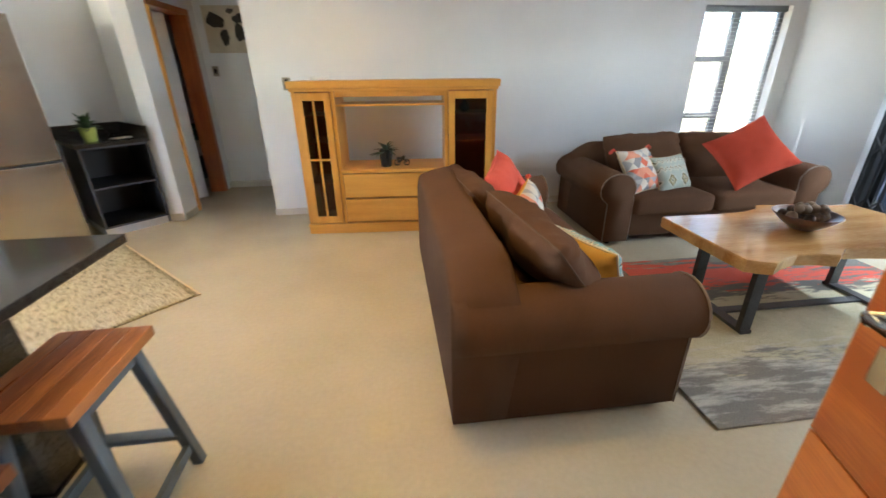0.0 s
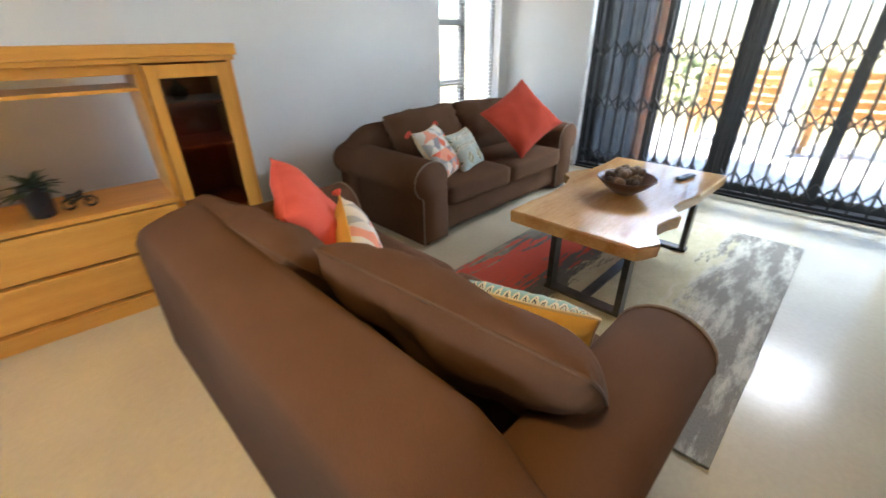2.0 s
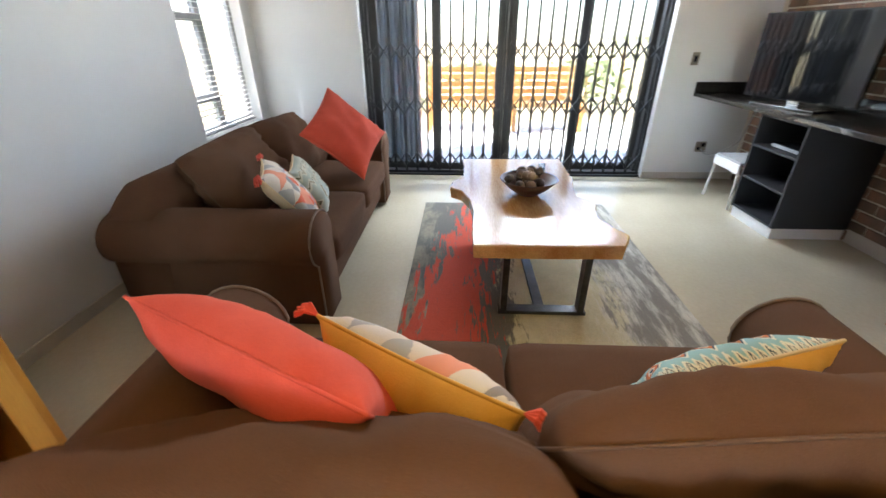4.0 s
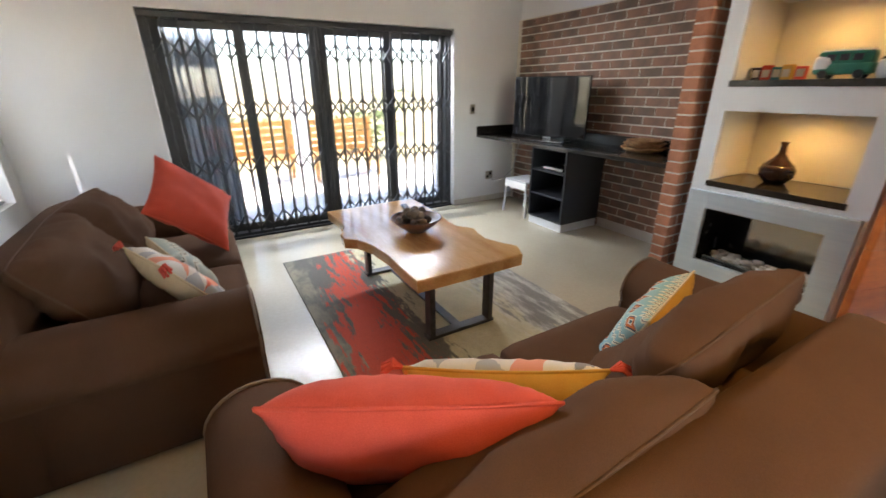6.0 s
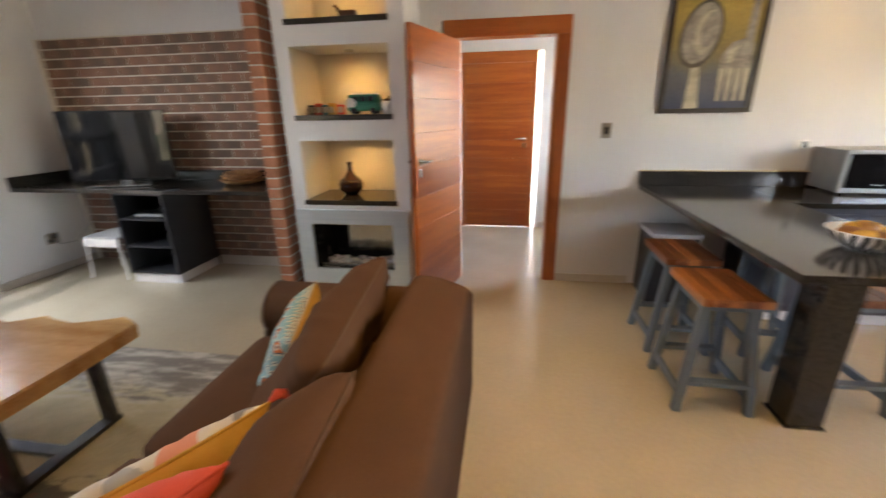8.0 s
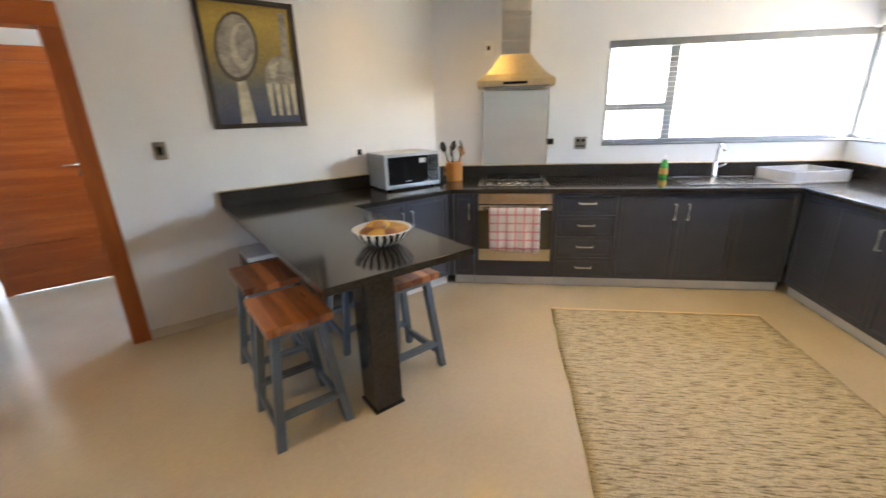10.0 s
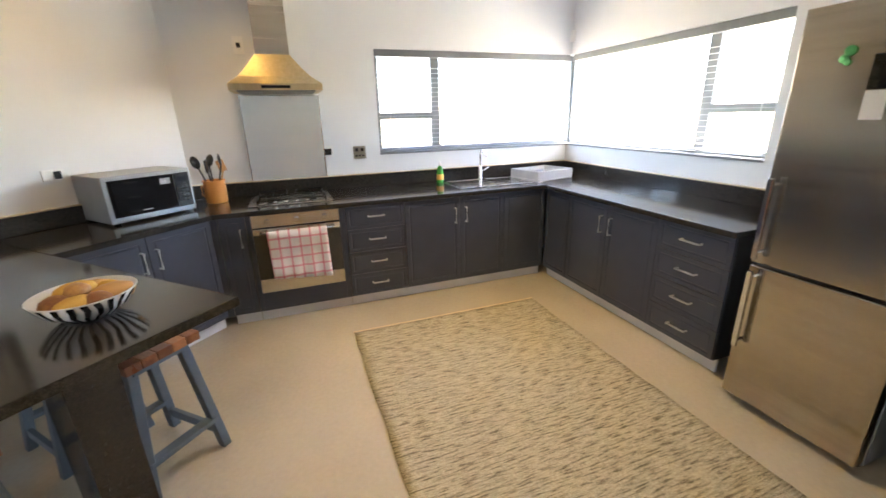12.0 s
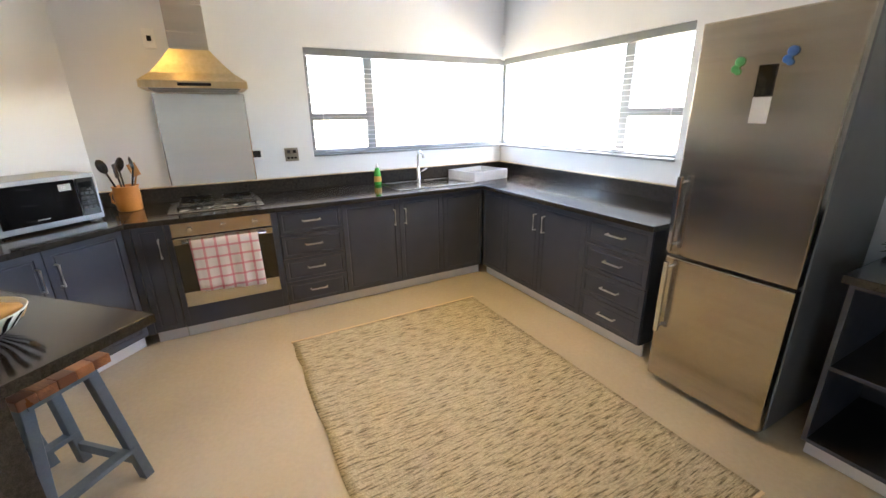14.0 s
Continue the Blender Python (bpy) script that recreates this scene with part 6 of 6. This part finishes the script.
for x in (2.13, 2.42):
    bm = bmesh.new()
    for y in (-0.53, -0.31, -0.09):
        bar(bm, (x - 0.11, y, 0.938), (x + 0.11, y, 0.938), 0.01, 0.01)
    for q in (-0.11, -0.003, 0.105):
        bar(bm, (x + q, -0.53, 0.938), (x + q, -0.09, 0.938), 0.01, 0.01)
    for q in (-0.105, 0.105):
        for y in (-0.525, -0.095):
            bar(bm, (x + q, y, 0.91), (x + q, y, 0.936), 0.01, 0.01)
    part("pan_support", bm, BLACK, hb, "black iron pan support")
for i in range(4):
    bm = bmesh.new()
    add_lathe(bm, [(0.016, 0.91), (0.016, 0.925), (0.012, 0.93)], 14, (2.16 + i * 0.08, -0.075, 0))
    part("knob", bm, CHROME, hb)
ch = thing("cooker_hood", "stainless steel chimney cooker hood", "hood", K)
bm = bmesh.new()
w0, w1 = [(1.95, -0.655), (2.60, -0.655), (2.60, -0.17), (1.95, -0.17)], [(2.15, -0.655), (2.40, -0.655), (2.40, -0.42), (2.15, -0.42)]
rings = [[bm.verts.new((x, y, z)) for x, y in w0] for z in (1.73, 1.775)]
for f_ in (0.25, 0.5, 0.75, 1.0):
    g = f_ ** 0.75
    rings.append([bm.verts.new((a[0] + (b[0] - a[0]) * g, a[1] + (b[1] - a[1]) * g, 1.775 + 0.225 * f_)) for a, b in zip(w0, w1)])
for a, b in zip(rings, rings[1:]):
    for i in range(4):
        bm.faces.new((a[i], a[(i + 1) % 4], b[(i + 1) % 4], b[i]))
bm.faces.new(rings[0]), bm.faces.new(rings[-1])
part("canopy", bm, GOLDREFLECT, ch, "brushed steel canopy, golden reflection in its colour")
boxpart("duct", (2.152, -0.655, 1.995, 2.398, -0.425, H - 0.002), STEEL_H, ch, 0.003)
boxpart("filter", (2.0, -0.62, 1.722, 2.55, -0.2, 1.732), GREYALU, ch, 0.001)
boxpart("button_strip", (2.18, -0.172, 1.742, 2.38, -0.166, 1.762), BLACK, ch, 0.001)
sp_ = thing("splashback", "brushed steel splashback behind the hob", "splashback", K)
boxpart("sheet", (1.955, -0.655, 1.02, 2.575, -0.648, 1.715), BACKPLATE, sp_, 0.001)
for x in (1.949, 2.575):
    boxpart("edge_trim", (x, -0.655, 1.02, x + 0.006, -0.645, 1.715), CHROME, sp_, 0.001, "thin steel edge trim")
boxpart("top_bracket", (1.98, -0.655, 1.715, 2.55, -0.646, 1.721), CHROME, sp_, 0.001)

# sink, tap, rack, bottle
sk = thing("kitchen_sink", "stainless steel sink with drainer set in the worktop", "sink", K)
bm = bmesh.new()
for d in ((0.02, -0.52, 0.901, 0.86, -0.49, 0.908), (0.02, -0.09, 0.901, 0.86, -0.06, 0.908), (0.02, -0.49, 0.901, 0.05, -0.09, 0.908), (0.83, -0.49, 0.901, 0.86, -0.09, 0.908), (0.42, -0.49, 0.901, 0.46, -0.09, 0.908)):
    add_box(bm, *d, bevel=0.002)
part("rim", bm, CHROME, sk)
for x0, x1 in ((0.05, 0.42), (0.46, 0.83)):
    boxpart("basin", (x0, -0.49, 0.9005, x1, -0.09, 0.903), STEEL, sk, 0)
bm = bmesh.new()
for i in range(7):
    add_box(bm, 0.08 + i * 0.045, -0.46, 0.903, 0.095 + i * 0.045, -0.12, 0.906)
part("drainer_ribs", bm, CHROME, sk)
tp = thing("mixer_tap", "chrome swan-neck kitchen mixer tap", "tap", K @ pose(0.44, -0.56, 0.90))
bm = bmesh.new()
add_lathe(bm, [(0.026, 0), (0.026, 0.012), (0.018, 0.02), (0.018, 0.12), (0.012, 0.13)], 16)
add_tube(bm, [(0, 0, 0.12), (0, 0, 0.24), (0, 0.02, 0.275), (0, 0.06, 0.285), (0, 0.11, 0.27), (0, 0.13, 0.235)], 0.011, 10)
part("spout", bm, CHROME, tp, smooth=True)
bm = bmesh.new()
add_tube(bm, [(-0.015, 0, 0.07), (-0.05, 0.01, 0.09), (-0.09, 0.02, 0.115)], 0.008, 8)
part("lever", bm, CHROME, tp, smooth=True)
dr = thing("dish_rack", "grey plastic dish drainer beside the sink", "dish rack", K @ pose(-0.12, -0.30, 0.901, 0, 0, 12))
boxpart("tray", (-0.24, -0.19, 0, 0.24, 0.19, 0.018), GREYPLASTIC, dr, 0.006)
for d in ((-0.24, -0.19, 0.018, -0.228, 0.19, 0.095), (0.228, -0.19, 0.018, 0.24, 0.19, 0.095), (-0.228, -0.19, 0.018, 0.228, -0.178, 0.095), (-0.228, 0.178, 0.018, 0.228, 0.19, 0.095)):
    boxpart("side", d, GREYPLASTIC, dr, 0.003)
for i in range(10):
    bm = bmesh.new()
    x = -0.2 + i * 0.044
    add_tube(bm, [(x, -0.178, 0.03), (x, -0.05, 0.075), (x, 0.05, 0.03), (x, 0.178, 0.07)], 0.004, 6)
    part("divider", bm, GREYPLASTIC, dr, smooth=True)
bo = thing("soap_bottle", "green dishwashing liquid bottle beside the sink", "bottle", K @ pose(0.90, -0.50, 0.901))
SOAP = surface("green_soap", (0.05, 0.30, 0.04), (0.08, 0.40, 0.06), 0.25, 0, 8, 60, 0)
bm = bmesh.new()
add_lathe(bm, [(0.028, 0), (0.033, 0.005), (0.034, 0.08), (0.028, 0.13), (0.02, 0.155), (0.013, 0.165)], 18)
part("body", bm, SOAP, bo, smooth=True)
bm = bmesh.new()
add_lathe(bm, [(0.0345, 0.03), (0.035, 0.035), (0.0345, 0.08), (0.033, 0.085)], 18)
part("paper_label", bm, MUSTARD, bo, smooth=True)
bm = bmesh.new()
add_lathe(bm, [(0.014, 0.165), (0.014, 0.185), (0.007, 0.19), (0.006, 0.205)], 14)
part("cap", bm, WHITE, bo, smooth=True)

# microwave and utensil pot
mw = thing("microwave", "silver microwave oven with a black glass door", "microwave", pose(-2.56, -0.19, 0.9, 0, 0, 176))
boxpart("case", (-0.27, -0.17, 0.014, 0.27, 0.20, 0.31), SILVER, mw, 0.008)
boxpart("front_frame", (-0.272, -0.19, 0.014, 0.272, -0.17, 0.312), SILVER, mw, 0.006, "silver front frame")
boxpart("door_glass", (-0.245, -0.196, 0.05, 0.15, -0.189, 0.285), SCREEN, mw, 0.003, "black glass door")
boxpart("control_panel", (0.155, -0.195, 0.05, 0.258, -0.189, 0.285), BLACK, mw, 0.003)
for i in range(4):
    for j in range(3):
        boxpart("button", (0.166 + j * 0.027, -0.198, 0.09 + i * 0.03, 0.186 + j * 0.027, -0.194, 0.108 + i * 0.03), CARCASS, mw, 0.001)
boxpart("display", (0.165, -0.1975, 0.225, 0.242, -0.194, 0.262), SCREEN, mw, 0.001)
boxpart("sticker", (0.06, -0.1985, 0.222, 0.125, -0.1955, 0.262), GREYPLASTIC, mw, 0.0005)
for t_, x, z, s in (("10", 0.07, 0.232, 0.028),):
    fc = bpy.data.curves.new("sticker_number", "FONT")
    fc.body, fc.size, fc.extrude = t_, s, 0.0004
    fo = new("sticker_number", fc)
    fo.parent, fo.matrix_basis = mw, pose(x, -0.1992, z, 90)
    fc.materials.append(WHITE)
boxpart("name_bar", (-0.08, -0.198, 0.072, -0.02, -0.1955, 0.078), GREYPLASTIC, mw, 0)
for x in (-0.22, 0.22):
    for y in (-0.14, 0.16):
        boxpart("foot", (x - 0.015, y - 0.015, 0.001, x + 0.015, y + 0.015, 0.015), BLACK, mw, 0)
up = thing("utensil_pot", "terracotta orange pot full of black cooking utensils", "pot", K @ pose(2.84, -0.42, 0.901) @ Matrix.Diagonal((1.05, 1.05, 1.18, 1)))
bm = bmesh.new()
add_lathe(bm, [(0.068, 0), (0.074, 0.006), (0.078, 0.09), (0.074, 0.14), (0.08, 0.15), (0.074, 0.152), (0.068, 0.14), (0.066, 0.02)], 24)
part("pot", bm, TERRA, up, smooth=True)
bm = bmesh.new()
add_tube(bm, [(0.07, -0.03, 0.12), (0.10, -0.05, 0.10), (0.10, -0.05, 0.05), (0.07, -0.03, 0.035)], 0.008, 8)
part("ear", bm, TERRA, up, smooth=True)
for i, (a, ln) in enumerate(((0.3, 0.27), (1.4, 0.25), (2.6, 0.28), (3.7, 0.24), (5.0, 0.27))):
    bm = bmesh.new()
    dx, dy = math.cos(a), math.sin(a)
    tip = Vector((dx * 0.085, dy * 0.085, ln - 0.03))
    add_tube(bm, [(dx * 0.01, dy * 0.01, 0.02), tip], 0.006, 7)
    if i % 2:
        rounded(bm, -0.028, -0.004, -0.01, 0.028, 0.004, 0.07, m=Matrix.Translation(tip) @ pose(0, 0, 0, 12 * dx, 16 * dx, math.degrees(a)))
    else:
        for v in bmesh.ops.create_icosphere(bm, subdivisions=2, radius=1)["verts"]:
            v.co = tip + pose(0, 0, 0, 20 * dy, 24 * dx, 40 * i) @ Vector((v.co.x * 0.03, v.co.y * 0.009, v.co.z * 0.045 + 0.035))
    part("utensil", bm, BENCHWOOD if i == 3 else BLACK, up, smooth=True)

# fridge
fg = thing("fridge_freezer", "tall brushed steel fridge freezer", "fridge", K @ pose(0, 0, 0, 0, 0, -90))
boxpart("body", (-2.58, -0.54, 0.03, -1.985, 0.09, 1.915), GREYALU, fg, 0.006, "grey steel side panels")
boxpart("freezer_door", (-2.578, 0.098, 0.045, -1.987, 0.158, 0.785), STEEL, fg, 0.008, "brushed steel freezer door")
fd = boxpart("fridge_door", (-2.578, 0.098, 0.80, -1.987, 0.158, 1.912), STEEL, fg, 0.008, "brushed steel fridge door")
boxpart("display", (-2.325, 0.157, 1.585, -2.255, 0.162, 1.71), SCREEN, fd, 0.002, "black display panel")
boxpart("dispenser_panel", (-2.325, 0.157, 1.475, -2.255, 0.162, 1.582), WHITE, fd, 0.002, "silver panel")
for z0, z1 in ((0.83, 1.22), (0.35, 0.765)):
    bm = bmesh.new()
    add_tube(bm, [(-2.025, 0.155, z0 + 0.03), (-2.025, 0.20, z0 + 0.03), (-2.025, 0.20, z0)], 0.009, 8)
    add_tube(bm, [(-2.025, 0.155, z1 - 0.03), (-2.025, 0.20, z1 - 0.03), (-2.025, 0.20, z1)], 0.009, 8)
    add_box(bm, -2.037, 0.192, z0, -2.013, 0.212, z1, bevel=0.004)
    part("door_handle", bm, CHROME, fg, "long chrome bar handle")
for x in (-2.54, -2.03):
    for y in (-0.48, 0.06):
        bm = bmesh.new()
        add_lathe(bm, [(0.02, 0), (0.02, 0.03)], 12, (x, y, 0))
        part("foot", bm, BLACK, fg)
GREENM, BLUEM = surface("green_magnet", (0.10, 0.45, 0.15), (0.16, 0.55, 0.2), 0.4), surface("blue_magnet", (0.04, 0.12, 0.42), (0.07, 0.2, 0.5), 0.4)
for nm, x, z, mt in (("green", -2.17, 1.715, GREENM), ("blue", -2.36, 1.735, BLUEM)):
    mg = thing("fridge_magnet", nm + " shaped magnet stuck on the fridge door", "magnet", K @ pose(0, 0, 0, 0, 0, -90) @ pose(x, 0.162, z))
    bm = bmesh.new()
    for ox, oz, rr in ((-0.006, 0.016, 0.02), (0.008, -0.012, 0.017), (-0.004, -0.026, 0.012)):
        for v in bmesh.ops.create_icosphere(bm, subdivisions=2, radius=rr)["verts"]:
            v.co = Vector((v.co.x + ox, v.co.y * 0.35 + 0.003, v.co.z + oz))
    part("shape", bm, mt, mg, smooth=True)

# black open shelf with plant
KS = K @ pose(0.08, 0, 0, 0, 0, -90)
sh = thing("open_shelf_unit", "black open shelf unit with a granite top beside the fridge", "shelf", KS)
boxpart("side_panel", (-2.73, -0.60, 0.09, -2.71, 0.0, 0.863), CUPBOARD, sh, 0.002)
boxpart("side_panel", (-3.27, -0.60, 0.09, -3.25, 0.0, 0.863), CARCASS, sh, 0.002)
boxpart("back_panel", (-3.25, -0.60, 0.09, -2.73, -0.585, 0.863), CARCASS, sh, 0)
for z in (0.09, 0.47, 0.845):
    boxpart("shelf", (-3.25, -0.585, z, -2.73, -0.003, z + 0.018), CARCASS, sh, 0.002)
for z in (0.09, 0.47, 0.845):
    boxpart("edge_strip", (-3.25, -0.003, z, -2.73, 0.001, z + 0.018), CUPBOARD, sh, 0)
boxpart("kickboard", (-3.27, -0.60, 0.0, -2.72, -0.05, 0.088), KICK, sh, 0.001, "aluminium kickboard")
boxpart("top", (-3.285, -0.735, 0.865, -2.69, 0.03, 0.90), GRANITE, sh, 0.004, "black granite top")
boxpart("upstand", (-3.285, -0.735, 0.90, -2.62, -0.69, 1.015), GRANITE, sh, 0.003)
boxpart("side_upstand", (-3.285, -0.69, 0.90, -3.26, 0.03, 1.015), GRANITE, sh, 0.003)
potted("potted_plant", "leafy green plant in a lime green pot on the shelf", KS @ pose(-2.86, -0.12, 0.901), LIME, [(0.045, 0), (0.05, 0.004), (0.066, 0.125), (0.069, 0.13), (0.062, 0.131), (0.058, 0.115)], LEAF, 70, 0.15, 0.20, 0.02, 9)
ev = thing("white_envelope", "white folded letter on the granite shelf", "paper", KS @ pose(-3.12, -0.2, 0.9015, 0, 0, 20))
boxpart("sheet", (-0.08, -0.05, 0, 0.08, 0.05, 0.002), WHITE, ev, 0)
boxpart("flap", (-0.08, 0.0, 0.0021, 0.08, 0.05, 0.004), WHITE, ev, 0)

# fruit bowl on the bar
fb = thing("zebra_bowl", "black and white striped bowl of fruit on the breakfast bar", "bowl", pose(-1.53, 1.27, 0.901))
bm = bmesh.new()
add_lathe(bm, [(0.06, 0), (0.07, 0.004), (0.115, 0.035), (0.15, 0.085), (0.146, 0.087), (0.108, 0.04), (0.05, 0.012)], 48)
part("bowl", bm, WHITE, fb, smooth=True)
for i in range(24):
    bm = bmesh.new()
    a = 2 * math.pi * i / 24
    pr = [(0.0725, 0.004), (0.0955, 0.0195), (0.1175, 0.036), (0.1345, 0.0585), (0.1525, 0.084)]
    L_, R_ = [], []
    for k, (q, z) in enumerate(pr):
        wv = 0.05 * math.sin(k * 1.3 + i)
        L_.append(bm.verts.new((q * math.cos(a + wv), q * math.sin(a + wv), z)))
        R_.append(bm.verts.new((q * math.cos(a + wv + 0.13), q * math.sin(a + wv + 0.13), z)))
    for k in range(4):
        bm.faces.new((L_[k], R_[k], R_[k + 1], L_[k + 1]))
    part("stripe", bm, BLACK, fb)
rng = random.Random(5)
for i in range(9):
    bm = bmesh.new()
    a = i * 0.8
    q = 0.075 if i < 7 else 0.02
    for v in bmesh.ops.create_icosphere(bm, subdivisions=2, radius=0.04 if i % 3 else 0.048)["verts"]:
        v.co = Vector((v.co.x * (1.6 if i % 2 else 1.1) + q * math.cos(a), v.co.y + q * math.sin(a), v.co.z * 0.75 + (0.068 if i < 7 else 0.095)))
    part("fruit", bm, (FRUIT, MUSTARD, FRUIT)[i % 3], fb, smooth=True)


# ---- bar stools ----
def stool(m):
    s = thing("bar_stool", "slate blue bar stool with a striped hardwood seat", "stool", m, "bar stools")
    for i in range(5):
        bm = bmesh.new()
        x0 = -0.155 + i * 0.062
        add_box(bm, x0 + 0.0006, -0.215, 0.612, x0 + 0.0614, 0.215, 0.652, bevel=0.004)
        for v in bm.verts:
            if v.co.z > 0.63:
                v.co.z -= 0.010 * (1 - (v.co.y / 0.215) ** 2)
        part("seat_board", bm, SEATWOOD, s)
    foot, top = {}, {}
    for x in (-1, 1):
        for y in (-1, 1):
            bm = bmesh.new()
            a, b = Vector((x * 0.175, y * 0.185, 0)), Vector((x * 0.105, y * 0.14, 0.612))
            sq = 0.021
            lo_ = [bm.verts.new(a + Vector((p * sq, q * sq, 0))) for p, q in ((-1, -1), (1, -1), (1, 1), (-1, 1))]
            hi_ = [bm.verts.new(b + Vector((p * sq, q * sq, 0))) for p, q in ((-1, -1), (1, -1), (1, 1), (-1, 1))]
            bm.faces.new(lo_[::-1]), bm.faces.new(hi_)
            for i in range(4):
                bm.faces.new((lo_[i], lo_[(i + 1) % 4], hi_[(i + 1) % 4], hi_[i]))
            bmesh.ops.bevel(bm, geom=list(bm.edges), offset=0.003, segments=1, affect="EDGES")
            part("leg", bm, STOOLPAINT, s)
            foot[x, y], top[x, y] = a, b

    def at(x, y, z):
        return foot[x, y].lerp(top[x, y], z / 0.612)
    for y in (-1, 1):
        bm = bmesh.new()
        bar(bm, at(-1, y, 0.17), at(1, y, 0.17), 0.05, 0.022, 0.002)
        part("stretcher", bm, STOOLPAINT, s)
        bm = bmesh.new()
        bar(bm, at(-1, y, 0.582), at(1, y, 0.582), 0.055, 0.02, 0.002)
        part("apron", bm, STOOLPAINT, s)
    for x in (-1, 1):
        bm = bmesh.new()
        bar(bm, at(x, -1, 0.10), at(x, 1, 0.10), 0.022, 0.045, 0.002)
        part("stretcher", bm, STOOLPAINT, s)
        bm = bmesh.new()
        bar(bm, at(x, -1, 0.582), at(x, 1, 0.582), 0.02, 0.055, 0.002)
        part("apron", bm, STOOLPAINT, s)
    return s


s1 = stool(pose(-1.05, 1.12, 0, 0, 0, 0))
for m in (pose(-1.08, 0.56, 0, 0, 0, 0), pose(-1.72, 1.05, 0, 0, 0, 2), pose(-1.66, 0.55, 0, 0, 0, -3)):
    copy_thing(s1, m)

# kitchen mat
km = thing("kitchen_mat", "cream flat-woven rag rug with dark flecks on the kitchen floor", "rug", K @ pose(1.21, 1.62, 0))
bm = bmesh.new()
nx, ny = 30, 40
top_ = [[bm.verts.new((-0.76 + 1.52 * i / nx + 0.012 * noise.noise(Vector((i * 0.05, j * 0.4, 1))) , -1.12 + 2.24 * j / ny + 0.012 * noise.noise(Vector((i * 0.4, j * 0.05, 2))), 0.008 + 0.002 * noise.noise(Vector((i * 0.7, j * 0.7, 3))))) for j in range(ny + 1)] for i in range(nx + 1)]
for i in range(nx):
    for j in range(ny):
        bm.faces.new((top_[i][j], top_[i + 1][j], top_[i + 1][j + 1], top_[i][j + 1]))
ob = part("weave", bm, MATWEAVE, km, smooth=True)
so = ob.modifiers.new("thick", "SOLIDIFY")
so.thickness = 0.006
for y in (-1.125, 1.125):
    boxpart("hem", (-0.765, y - 0.008, 0.001, 0.765, y + 0.008, 0.011), OATMEAL, km, 0.003)

# ---- face-brick wall and its brick pier ----
bw = tagged(new("brick_wall"), "red-brown face-brick wall behind the television", "", "", "structure")
boxpart("mortar_bed", (2.0, -0.53, 0.0, 4.61, -0.492, 2.235), MORTAR, bw, 0)
full = brick_mesh("brick", 0.222, 0.040, 0.073)
half = brick_mesh("brick_half", 0.106, 0.040, 0.073)
for me in (full, half):
    me.materials.append(BRICK)
rng = random.Random(2)
for row in range(26):
    z = row * 0.0858 + 0.004
    x = 2.0 + (0 if row % 2 else -0.116)
    while x < 4.60:
        me = full
        px = x
        if x < 2.0:
            me, px = half, 2.0
        elif x + 0.222 > 4.612:
            me = half
        if px + (0.106 if me is half else 0.222) < 4.625:
            o = new("brick", me)
            o.parent, o.location = bw, (px, -0.525 + rng.uniform(0, 0.004), z)
        x += 0.232
pr_ = tagged(new("brick_pier"), "orange face-brick pier end beside the fireplace", "", "", "structure")
boxpart("mortar_bed", (1.872, -0.49, 0.0, 1.978, 0.142, H), MORTAR, pr_, 0)
hd_ = brick_mesh("brick_header", 0.112, 0.222, 0.073)
hd_.materials.append(BRICK_RED)
hh_ = brick_mesh("brick_header_half", 0.112, 0.106, 0.073)
hh_.materials.append(BRICK_RED)
for row in range(33):
    z = row * 0.0848 + 0.004
    y = 0.148
    for k in range(3):
        me, ln = (hh_, 0.106) if (k == 0 and row % 2) else (hd_, 0.222)
        y -= ln
        o = new("brick", me)
        o.parent, o.location = pr_, (1.869, y + rng.uniform(-0.002, 0.002), z)
        y -= 0.01
